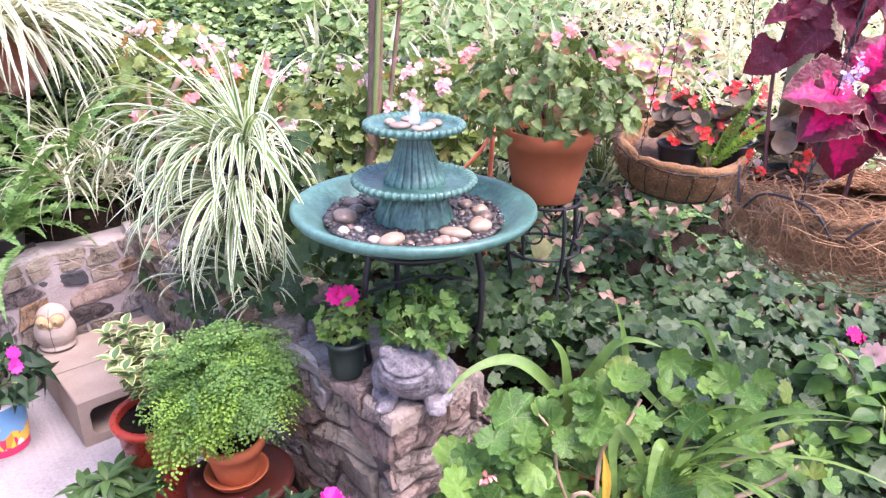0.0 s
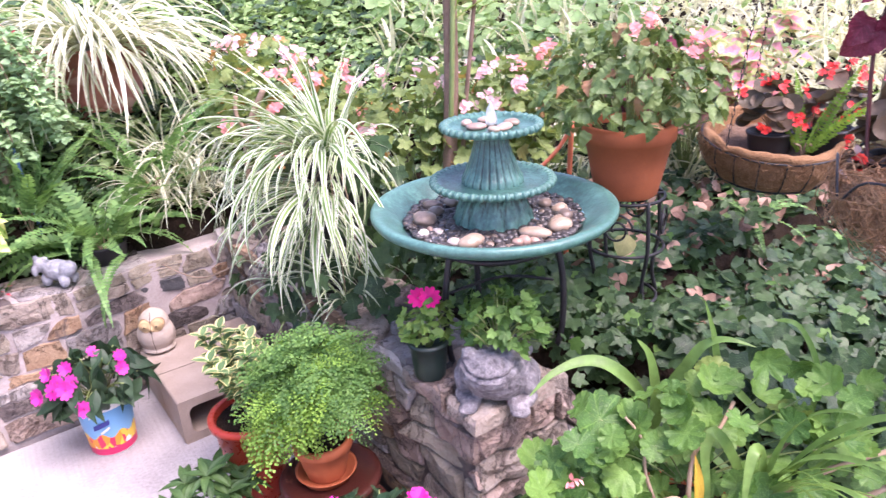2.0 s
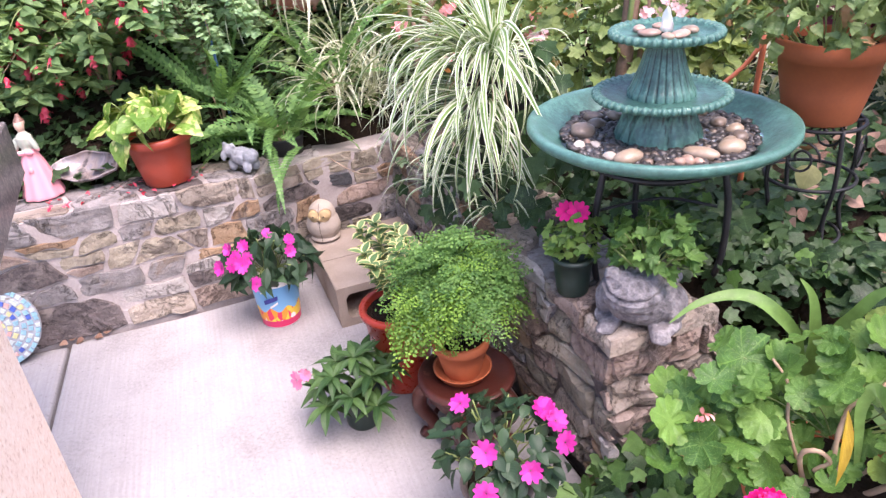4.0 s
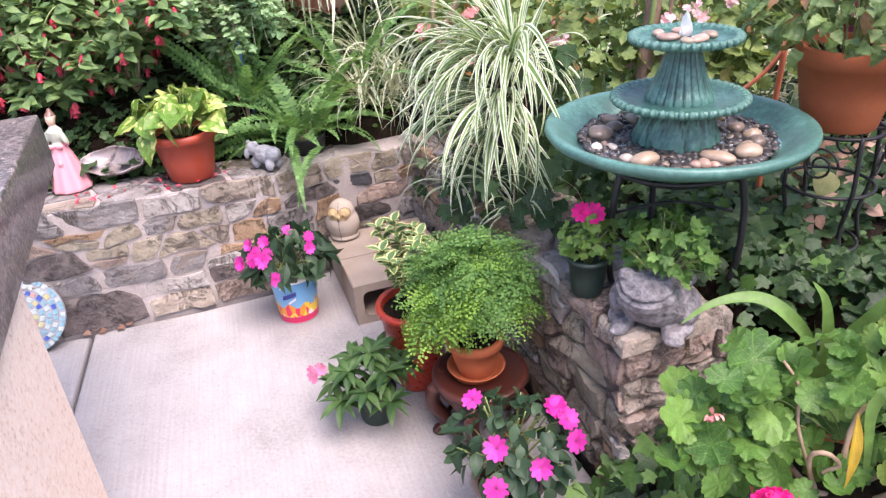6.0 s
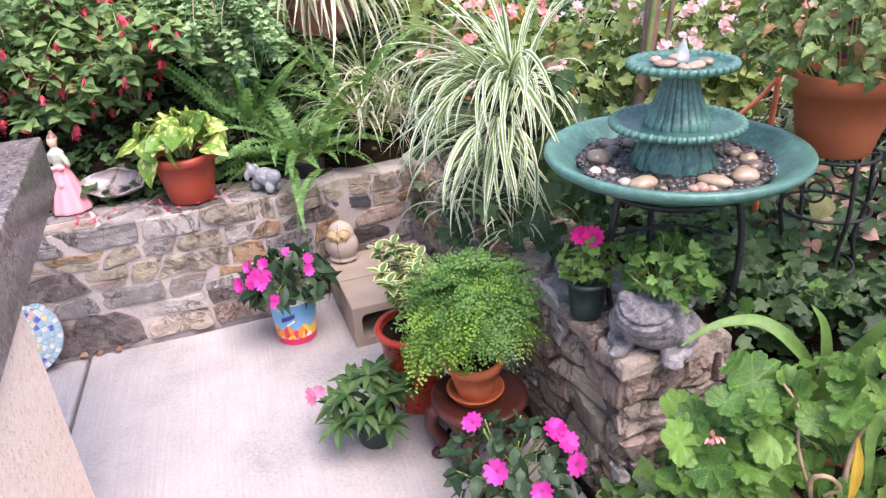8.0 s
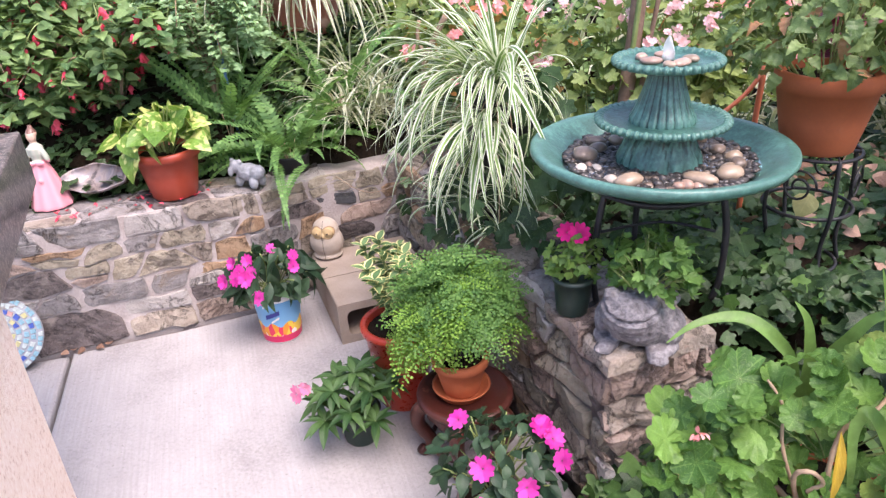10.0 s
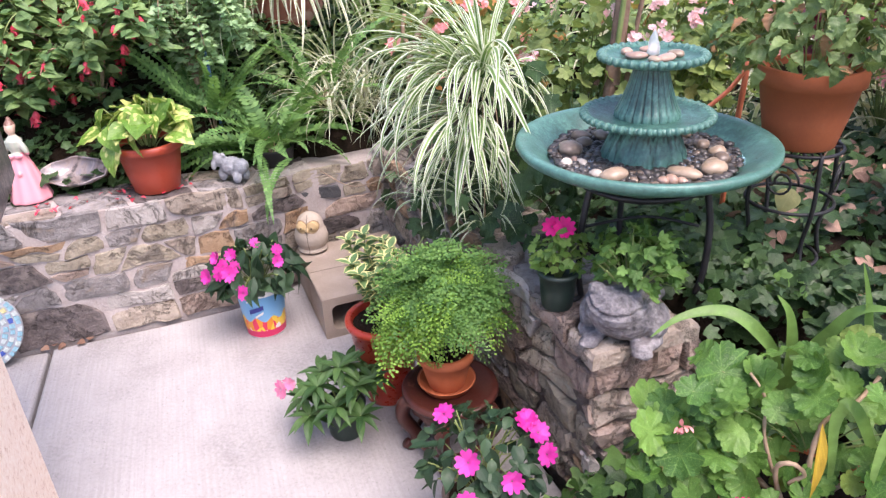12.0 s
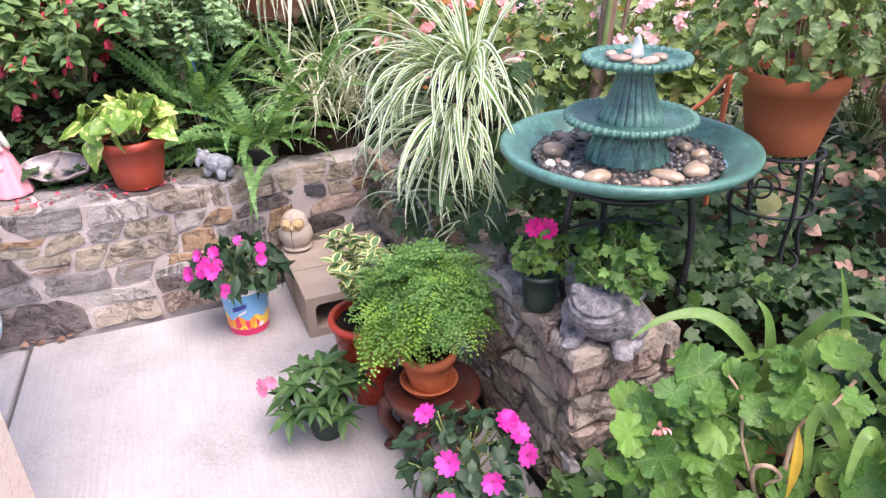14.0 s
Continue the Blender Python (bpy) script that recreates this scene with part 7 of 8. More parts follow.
def tree():
    """A mossy trunk with limbs; the baskets' chains hang from two of them."""
    x, y = 1.75, 3.05
    z = terrain(x, y)
    ob = thing("tree", (x, y, z), "mossy grey-brown garden tree whose limbs carry the hanging baskets", "tree")
    m = surface("mossy_bark", [(0.3, (0.12, 0.085, 0.05)), (0.5, (0.25, 0.19, 0.12)), (0.7, (0.3, 0.29, 0.13))], 9, 0.9, 60, 1.0, 0.015)
    tube("trunk", bend([(0, 0, -0.05), (0.02, 0.0, 0.6), (-0.02, 0.02, 1.2), (0.0, 0.0, 2.2), (0.1, 0.1, 3.2)], 6), [0.13 - 0.0032 * i for i in range(25)], m, ob, "mossy trunk", 14)
    q = Vector((x, y, z))
    for target, r0 in ((Vector((BA.x, BA.y, 2.25)), 0.03), (Vector((BB.x, BB.y, 2.25)), 0.032)):
        e = target - q
        tube("limb", bend([(0, 0, 1.4), (e.x * 0.3, e.y * 0.3, 1.85), (e.x * 0.7, e.y * 0.7, e.z + 0.05), (e.x, e.y, e.z), (e.x * 1.2, e.y * 1.25, e.z + 0.05)], 6), [r0 * (1 - 0.026 * i) for i in range(25)], m, ob, "bare limb", 8)
    r = np.random.default_rng(231)
    pl = []
    for k in range(1500):
        d = rv(r).normalized()
        c = Vector((0.2, 0.5, 3.7)) + Vector((d.x * 1.2, d.y * 1.0, d.z * 0.6)) * r.uniform(0.4, 1.0)
        pl.append((k, setting(c, rv(r), (0, 0, 1), r.uniform(0.07, 0.12))))
    joined("crown", T_OVAL, pl, L_FUCHSIA, ob, "loose green crown")


tree()

# ---- geranium and its neighbours ----
def geranium():
    ob = pot((0.305, 1.062, 0.014), 0.14, 0.115, 0.44, M_TERRA, "terracotta pot of scalloped light green geranium beside the ivy", "potted_geranium", 0.05, 0.01, category="potted plant")
    r = np.random.default_rng(241)
    base = Vector((0.33, 1.13, 0.0))
    pl = []
    # rosettes at the stems' ends: place, spread, leaves, leaf radius
    big = ((0.162, 1.18, 0.64, 0.004, 1, 0.08), (0.215, 1.18, 0.635, 0.01, 1, 0.06), (0.245, 1.16, 0.632, 0.03, 6, 0.038), (0.11, 1.145, 0.60, 0.035, 8, 0.036), (0.19, 1.13, 0.60, 0.03, 5, 0.044), (0.06, 1.115, 0.545, 0.035, 5, 0.048), (0.291, 1.19, 0.665, 0.022, 4, 0.034), (0.37, 1.17, 0.63, 0.015, 2, 0.036), (0.42, 1.2, 0.675, 0.045, 9, 0.036), (0.50, 1.2, 0.675, 0.035, 7, 0.034))
    far_ = ((0.53, 1.185, 0.645, 0.04, 9, 0.034), (0.57, 1.15, 0.625, 0.045, 9, 0.03), (0.70, 1.16, 0.63, 0.045, 10, 0.028), (0.74, 1.13, 0.575, 0.045, 10, 0.03), (0.47, 1.11, 0.54, 0.03, 3, 0.05), (0.38, 1.105, 0.53, 0.02, 3, 0.03), (0.11, 1.085, 0.50, 0.04, 6, 0.038), (0.19, 1.085, 0.5, 0.035, 6, 0.036), (0.30, 1.09, 0.5, 0.04, 5, 0.034), (0.62, 1.2, 0.6, 0.06, 8, 0.032))
    for x, y, z, w, n, s in big + far_:
        for k in range(n if n == 1 else round(n * 1.05)):
            p_ = Vector((x, y, z)) - base + Vector((r.normal() * w * 1.05, r.normal() * w * 0.8, r.normal() * w))
            out = p_ - (Vector((x, y + 0.03, z - 0.03)) - base)
            n_ = Vector((-0.12, -0.75, 0.7)) + out * 7 + rv(r, 0.3)
            pl.append((int(r.integers(0, 99)), setting(p_, Vector((r.normal(), r.normal() - 0.2, -0.6)) + out * 14, n_, s * r.uniform(0.72, 1.12))))
    # older, darker leaves low down between them
    for k in range(34):
        x, y = r.uniform(-0.28, 0.4), r.uniform(-0.06, 0.1)
        pl.append((k, setting((x, y + 0.03, r.uniform(0.42, 0.56) + 0.25 * y), (r.normal(), -0.3, -0.5), Vector((0, -0.6, 0.8)) + rv(r, 0.3), r.uniform(0.025, 0.045))))
    singles("leaf", T_GER, pl, L_GER, ob, "round scalloped green leaf")
    z = 0.42
    main = (([(0, 0, z - 0.03), (-0.015, -0.01, z + 0.10), (0.0, 0.02, z + 0.17), (0.04, 0.035, z + 0.2), (0.085, 0.08, z + 0.24)], 0.0048), ([(0.02, 0.03, z - 0.03), (0.12, 0.05, z + 0.08), (0.2, 0.07, z + 0.16), (0.21, 0.09, z + 0.21)], 0.0042), ([(0.03, 0, z - 0.03), (0.16, -0.01, z + 0.10), (0.26, 0.0, z + 0.15), (0.37, 0.0, z + 0.19)], 0.006), ([(-0.03, -0.02, z - 0.03), (-0.09, 0.0, z + 0.12), (-0.10, 0.02, z + 0.2), (-0.13, 0.04, z + 0.24)], 0.0035))
    side = (([(-0.04, -0.02, z - 0.02), (-0.075, -0.045, z + 0.10), (-0.055, -0.055, z + 0.13), (-0.03, -0.05, z + 0.105), (-0.05, -0.05, z + 0.08), (-0.02, -0.045, z + 0.07), (-0.01, -0.045, z + 0.115)], 0.0042), ([(-0.04, 0.0, z - 0.02), (-0.16, 0.0, z + 0.10), (-0.25, 0.0, z + 0.14)], 0.006), ([(0.0, 0.0, z - 0.02), (-0.1, -0.04, z + 0.03), (-0.2, -0.04, z + 0.06)], 0.006), ([(0.1, 0.0, z - 0.03), (0.3, -0.02, z + 0.09), (0.4, 0.0, z + 0.13)], 0.006))
    for pts, rad in main + side:
        path = bend(pts, 7)
        tube("stem", path, [rad * (1.12 - 0.4 * i / len(path) + 0.12 * math.sin(i * 2.1)) for i in range(len(path))], M_DRY, ob, "thick knotted tan stem", 9)
    stalks(ob, (0.0, 0.06, z + 0.06), pl[:100], M_STEM, 6, 0.0014, limit=12)
    singles("yellow_leaf", T_LANCE, [(0, setting((-0.018, -0.03, 0.625), (0.02, -0.5, -0.85), (0.35, -0.75, 0.6), 0.135) @ Matrix.Diagonal((0.5, 1, 1, 1)))], L_YELLOW, ob, "long yellowed leaf")
    bud = dome(r, 9, (-0.237, -0.03, 0.575), (0.018, 0.014, 0.012), (0.012, 0.018), 0.6, 0.2, -0.9)
    singles("bud", T_SMALL, bud, P_SALMON, ob, "closed salmon bud")
    return ob


geranium()
r = np.random.default_rng(245)
gf2 = thing("geranium_bloom", (0.17, 0.815, 0.0), "round pink geranium bloom on a potted stem", "potted plant")
lathed("body", [(0.001, 0.0), (0.06, 0.0), (0.08, 0.2), (0.085, 0.2), (0.085, 0.22), (0.075, 0.22), (0.072, 0.19), (0.001, 0.185)], M_TERRA, gf2, "small terracotta pot")
tube("stem", bend([(0, 0, 0.18), (0.0, 0.01, 0.4), (-0.01, 0.02, 0.55)], 5), 0.003, M_STEM, gf2)
fl = []
for k in range(46):
    d = (rv(r) + Vector((0, 0, 0.35))).normalized()
    fl.append((k, setting(Vector((-0.01, 0.02, 0.572)) + d * 0.036, d.cross(Vector((0.2, 0.5, 0.1))), d, 0.034)))
singles("floret", T_FLOWER, fl, P_HOT, gf2, "bright pink floret")
singles("leaf", T_GER, [(k, setting((0.1 * math.cos(k), 0.1 * math.sin(k), 0.27 + 0.02 * (k % 3)), (math.cos(k), math.sin(k), 0), (0, 0, 1), 0.045)) for k in range(9)], L_GER, gf2)

# the broad straps of each daylily that stand clear of its neighbours: the way of each, and its width
DAYLILY_ARCHES = (
    (([(0.27, 1.29, 0.46), (0.245, 1.26, 0.60), (0.203, 1.23, 0.675), (0.156, 1.23, 0.712), (0.109, 1.23, 0.717), (0.048, 1.2, 0.709), (0.0, 1.17, 0.678)], 0.03),
     ([(0.27, 1.29, 0.46), (0.27, 1.25, 0.60), (0.258, 1.235, 0.68), (0.242, 1.225, 0.737), (0.217, 1.22, 0.773)], 0.027),
     ([(0.28, 1.3, 0.46), (0.30, 1.26, 0.62), (0.323, 1.24, 0.69), (0.352, 1.23, 0.747), (0.39, 1.21, 0.772), (0.44, 1.19, 0.765)], 0.024)),
    (([(0.55, 1.27, 0.5), (0.44, 1.25, 0.62), (0.385, 1.23, 0.709), (0.367, 1.225, 0.779), (0.342, 1.22, 0.857)], 0.022),
     ([(0.6, 1.26, 0.5), (0.58, 1.22, 0.68), (0.52, 1.2, 0.8), (0.46, 1.18, 0.83)], 0.02)),
    (([(0.43, 1.067, 0.45), (0.37, 1.06, 0.60), (0.33, 1.06, 0.665), (0.312, 1.055, 0.63), (0.322, 1.045, 0.54), (0.329, 1.04, 0.46)], 0.024),
     ([(0.43, 1.067, 0.45), (0.41, 1.04, 0.62), (0.385, 1.02, 0.655), (0.37, 1.0, 0.6), (0.372, 0.99, 0.48)], 0.022)),
)

for k, (x, y, n, ln, secs) in enumerate(((0.259, 1.295, 11, (0.28, 0.46), None), (0.59, 1.27, 14, (0.3, 0.5), None), (0.431, 1.067, 14, (0.3, 0.5), (4.4, 6.2)))):
    ob = thing("daylily", (x, y, terrain(x, y) if k < 2 else 0.30), "arching green strap-leaved daylily among the ivy", "plant", "daylilies")
    for pts, w in DAYLILY_ARCHES[k]:
        v, f, uv = ribbon(bend([Vector(q) - ob.location for q in pts], 6), w)
        mesh_ob("leaf", v, f, L_STRAP, ob, "broad arching strap leaf", uv)
    strap_plant(ob, 250 + k, n, (0, 0, 0.08 if k < 2 else 0.2), ln, 0.048, L_STRAP, 0.03, (30, 80), (50, 120), 0.3, sector=secs)
    tube("stalk", bend([(0, 0, -0.02), (0, 0, 0.05), (0.01, 0, 0.15)], 3), 0.008, M_STEM, ob)
x, y = 1.05, 1.34
ob, _ = leafy_shrub("glossy_shrub", x, y, terrain(x, y), 261, 8, (0.15, 0.14, 0.3), T_OVAL, (0.055, 0.09), L_GLOSSY, "glossy broad-leaved shrub at the edge of the ivy", every=1)
imp = thing("impatiens", (1.228, 1.70, terrain(1.228, 1.70)), "single crimson-pink impatiens bloom in the ivy", "plant")
tube("stem", bend([(0, 0, -0.01), (0, 0, 0.06), (0.01, 0, 0.11)], 3), 0.0025, M_STEM, imp)
singles("flower", T_FLOWER, [(0, setting((0.01, 0, 0.115), (1, 0, 0), (-0.3, -0.8, 0.6), 0.05)), (1, setting((0.03, 0.0, 0.10), (1, 0, 0.2), (-0.6, -0.6, 0.5), 0.04))], P_HOT, imp)
imp2 = thing("impatiens", (1.15, 1.52, terrain(1.15, 1.52)), "pale pink impatiens bloom in the ivy", "plant")
tube("stem", bend([(0, 0, -0.01), (0, 0, 0.08), (0.01, 0, 0.15)], 3), 0.0025, M_STEM, imp2)
singles("flower", T_FLOWER, [(0, setting((0.02, 0, 0.16), (0, 0.2, 1), (-0.5, -0.9, 0.3), 0.075))], P_BLUSH, imp2)


# ---- ground covers ----
def scatter(r, box, count, size, keep, templates_n, height=(0.01, 0.08), tilt=0.45, face=(-0.15, -0.55, 1.0)):
    out = []
    while len(out) < count:
        x, y = r.uniform(box[0], box[1]), r.uniform(box[2], box[3])
        if not keep(x, y):
            continue
        z = terrain(x, y) + r.uniform(*height)
        s = r.uniform(*size)
        n_ = Vector(face) + rv(r, tilt)
        out.append((int(r.integers(0, templates_n)), setting((x, y, z), Vector((r.normal(), r.normal() - 0.5, -0.3)), n_, s)))
    return out


def ab(x, y):
    d = Vector((x, y, 0)) - CORNER
    return d.dot(U), d.dot(V)


def in_bed(x, y):
    a, b = ab(x, y)
    return (b < wall_line(a) - 0.2) or (a > 0.22 and b < 1.34) or (a > 0.36 and b >= 1.34)


r = np.random.default_rng(301)
ivy = thing("ivy", (0.8, 2.2, 0.5), "dense dark green ivy covering the raised bed", "ivy", kind="stuff")
ivy.matrix_world = Matrix.Identity(4)
near = scatter(r, (0.15, 1.3, 1.4, 2.1), 290, (0.042, 0.072), in_bed, 3, (0.05, 0.11), 0.35)
singles("leaf", T_IVY, near, L_IVY, ivy)
joined("ivy_leaves", T_IVY, scatter(r, (-0.05, 1.9, 1.3, 2.5), 2300, (0.024, 0.052), in_bed, 3, (0.0, 0.12)), L_IVY, ivy)
joined("ivy_leaves", T_IVY, scatter(r, (-0.6, 2.6, 2.0, 3.4), 4400, (0.024, 0.048), in_bed, 3, (0.0, 0.08)), L_IVY, ivy)
joined("ivy_leaves", T_IVY, scatter(r, (-3.0, -0.6, 1.6, 3.2), 4000, (0.024, 0.045), in_bed, 3, (0.0, 0.1)), L_IVY, ivy)
joined("ivy_leaves", T_IVY, scatter(r, (0.42, 1.7, 0.7, 1.35), 1200, (0.03, 0.062), in_bed, 3, (0.0, 0.12)), L_IVY, ivy)
edge = []
for k in range(470):
    a, b = r.uniform(0.3, 0.66), r.uniform(0.95, 1.5)
    q = wf(a, b)
    edge.append((k, setting((q.x, q.y, TOP + r.uniform(-0.04, 0.07)), (r.normal(), r.normal() - 0.4, -0.5), Vector((-0.2, -0.6, 0.9)) + rv(r, 0.4), r.uniform(0.018, 0.042))))
joined("ivy_leaves", T_IVY, edge[:400], L_IVY, ivy)
joined("young_ivy_leaves", T_IVY, edge[400:], L_IVYNEW, ivy)
joined("young_ivy_leaves", T_IVY, scatter(r, (0.05, 1.9, 1.3, 2.8), 130, (0.018, 0.034), in_bed, 3, (0.06, 0.13)), L_IVYNEW, ivy)
# ivy that hangs over the rubble end of the wall and lies in front of it
low_ivy = []
for k in range(430):
    a, b = r.uniform(-0.13, 0.62), r.uniform(1.47, 1.75)
    q = wf(a, b)
    hgt = 0.03 + 0.34 * smooth((a + 0.25) / 0.5) * (1.85 - b) / 0.4 * r.uniform(0.3, 1)
    low_ivy.append((k, setting((q.x, q.y, max(0.01, hgt)), (r.normal(), r.normal() - 0.6, -0.7), Vector((-0.3, -0.8, 0.7)) + rv(r, 0.3), r.uniform(0.028, 0.058))))
front = thing("ivy", (0, 0, 0), "fresh green large-leaved ivy at the foot of the rubble wall", "ivy", kind="stuff")
singles("leaf", T_IVY, low_ivy[:290], L_IVYNEW, front)
joined("ivy_leaves", T_IVY, low_ivy[290:], L_IVY, front)
# ivy round the spider plant's pot and over the wall corner
corner_ivy = []
for x, y, z in ((-0.42, 1.98, 0.95), (-0.37, 2.0, 1.0), (-0.327, 1.80, 0.78), (-0.395, 1.74, 0.66), (-0.535, 1.72, 0.69), (-0.317, 1.83, 0.85), (-0.37, 1.78, 0.735), (-0.30, 1.85, 0.72), (-0.46, 1.78, 0.60), (-0.38, 1.95, 0.68), (-0.33, 2.02, 0.9)):
    corner_ivy.append((len(corner_ivy), setting((x, y, z), (0.3 * math.sin(x * 50), -0.35, -1), (-0.1 + 0.3 * math.cos(y * 40), -0.8, 0.6), 0.058 + 0.012 * math.sin(z * 60))))
for k in range(150):
    a, b = r.uniform(-0.04, 0.3), r.uniform(-0.2, 1.0)
    q = wf(a, b)
    z = TOP + r.uniform(0.0, 0.28) if a > 0.04 else r.uniform(0.28, 0.62)
    corner_ivy.append((k, setting((q.x, q.y, z), (r.normal(), r.normal() - 0.3, -0.8), Vector((-0.5, -0.8, 0.45)) + rv(r, 0.3), r.uniform(0.03, 0.06))))
for k in range(52):
    x = r.uniform(-0.74, -0.36)
    corner_ivy.append((k, setting((x, 1.93 - 0.3 * (x + 0.74) + r.normal() * 0.02, r.uniform(0.47, 0.72)), (r.normal() * 0.6, -0.4, -1), Vector((-0.15, -0.8, 0.5)) + rv(r, 0.3), r.uniform(0.026, 0.05))))
for k in range(46):
    th = r.uniform(3.4, 6.6)
    z = r.uniform(0.55, 1.0)
    q = Vector((-0.535, 2.07, 0)) + Vector((math.cos(th), math.sin(th), 0)) * r.uniform(0.125, 0.17)
    corner_ivy.append((k, setting((q.x, q.y, z), (r.normal() * 0.4, -0.2, -1), Vector((math.cos(th), math.sin(th), 0.5)) + rv(r, 0.25), r.uniform(0.035, 0.06))))
ci = thing("ivy", (0, 0, 0), "dark veined ivy hanging over the wall corner", "ivy", kind="stuff")
singles("leaf", T_IVY, corner_ivy, L_IVY, ci)

bank = []
for k in range(420):
    a, b = r.uniform(-0.62, 0.05), r.uniform(-0.55, -0.24)
    q = wf(a, b)
    bank.append((k, setting((q.x, q.y, terrain(q.x, q.y) + r.uniform(0.01, 0.07)), (r.normal(), r.normal() - 0.5, -0.4), Vector((-0.1, -0.6, 0.9)) + rv(r, 0.4), r.uniform(0.016, 0.034))))
joined("ivy_leaves", T_IVY, bank, L_IVYNEW, ci)

slope = thing("groundcover", (0, 0, 0), "small round-leaved light green groundcover on the slope", "groundcover", kind="stuff")
r = np.random.default_rng(302)
left_up = lambda x, y: in_bed(x, y) and ab(x, y)[1] < -0.35
joined("cover_leaves", T_ROUND, scatter(r, (-3.2, 0.3, 2.7, 4.8), 13000, (0.016, 0.029), left_up, 2, (0.03, 0.10), 0.5), L_COVER, slope)
joined("cover_leaves", T_ROUND, scatter(r, (-5.5, 1.2, 4.2, 9.0), 9000, (0.03, 0.06), left_up, 2, (0.03, 0.2), 0.5), L_COVER, slope)
joined("ivy_leaves", T_IVY, scatter(r, (-3.0, 0.4, 2.7, 4.6), 1500, (0.03, 0.055), left_up, 3, (0.05, 0.13)), L_IVY, slope)

grass = thing("strap_grass", (0, 0, 0), "pale strap leaves and dry grass on the far slope, coloured lighter to stand for sunlight", "grass", kind="stuff")
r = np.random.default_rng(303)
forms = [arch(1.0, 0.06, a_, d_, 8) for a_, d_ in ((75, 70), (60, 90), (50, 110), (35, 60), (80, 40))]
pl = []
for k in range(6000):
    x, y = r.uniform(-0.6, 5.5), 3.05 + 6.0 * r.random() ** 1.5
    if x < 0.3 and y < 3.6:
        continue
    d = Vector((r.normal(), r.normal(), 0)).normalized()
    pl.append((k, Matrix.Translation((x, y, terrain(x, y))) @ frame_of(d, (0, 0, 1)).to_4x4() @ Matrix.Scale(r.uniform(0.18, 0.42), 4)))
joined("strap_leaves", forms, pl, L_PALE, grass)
# straw added over the dark soil; its pale colour stands in for sunlight
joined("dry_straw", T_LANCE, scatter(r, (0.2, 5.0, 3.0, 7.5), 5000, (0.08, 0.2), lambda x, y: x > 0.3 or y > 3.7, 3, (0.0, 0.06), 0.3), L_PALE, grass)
joined("cover_leaves", T_OVAL, scatter(r, (0.3, 4.0, 3.0, 6.0), 800, (0.04, 0.08), lambda x, y: True, 3, (0.02, 0.25), 0.5), L_COVER, grass)
r = np.random.default_rng(304)
dead = scatter(r, (0.25, 1.4, 1.85, 2.95), 230, (0.04, 0.08), in_bed, 3, (0.05, 0.10), 0.5)
litter = thing("leaf_litter", (0, 0, 0), "dry brown fallen leaves lying on the ivy", "leaf litter", kind="stuff")
dead += [(k, setting((-2.13 + 0.035 * k, 1.585 + 0.022 * k, 0.012), (math.cos(k * 2.1), math.sin(k * 2.1), 0.1), (0.1, -0.2, 1), 0.035)) for k in range(5)]
singles("leaf", T_BROAD, dead, L_DEAD, litter)
singles("leaf", T_BROAD, [(1, setting((0.335, 1.86, 0.735), (-0.4, -0.4, -1), (-0.2, -1, 0.4), 0.075))], leaf_mat("pale_fading_leaf", (0.4, 0.4, 0.16), (0.5, 0.48, 0.22), 0.5), litter, "pale fading leaf")
twigs = [[Vector((-1.02, 2.66, 0.45)), Vector((-0.99, 2.64, 0.85)), Vector((-0.95, 2.62, 0.95)), Vector((-0.88, 2.62, 1.07))], [Vector((-0.97, 2.63, 0.9)), Vector((-1.0, 2.62, 0.98)), Vector((-0.99, 2.62, 1.05))]]
br = tube("fallen_branch", bend(twigs[0], 6), 0.012, M_DRY)
tagged(br, "bare grey forked branch sticking out of the bed", "branch")
tube("twig", bend(twigs[1], 5), 0.008, M_DRY, br)

# petals and a dry tuft on the wall
petals = thing("fallen_petals", (0, 0, TOP), "fallen pink fuchsia petals on top of the wall", "petals", kind="stuff")
r = np.random.default_rng(305)
pl = []
for k in range(34):
    q = wf(r.uniform(-1.35, -0.75), r.uniform(-0.16, -0.03))
    pl.append((k, setting((q.x, q.y, 0.006), rv(r), (0, 0, 1), r.uniform(0.012, 0.026))))
singles("petal", T_SMALL, pl, P_CORAL, petals)
tuft = thing("dry_grass_tuft", wf(-0.52, -0.14, wall_top(-0.5) - 0.04), "dry pale grass tuft rooted in the wall", "grass")
strap_plant(tuft, 311, 22, (0, 0, 0), (0.07, 0.13), 0.02, L_SPIDEROLD, 0.01, (10, 60), (60, 120), sector=(3.6, 6.0))


# ---- stones of the walls, last ----
def cut_cell(poly, nx, nz, c):
    """The part of a convex outline on which nx * x + nz * z <= c."""
    out = []
    for i, p_ in enumerate(poly):
        q = poly[(i + 1) % len(poly)]
        dp, dq = nx * p_[0] + nz * p_[1] - c, nx * q[0] + nz * q[1] - c
        if dp <= 0:
            out.append(p_)
        if dp * dq < 0:
            s = dp / (dp - dq)
            out.append((p_[0] + (q[0] - p_[0]) * s, p_[1] + (q[1] - p_[1]) * s))
    return out


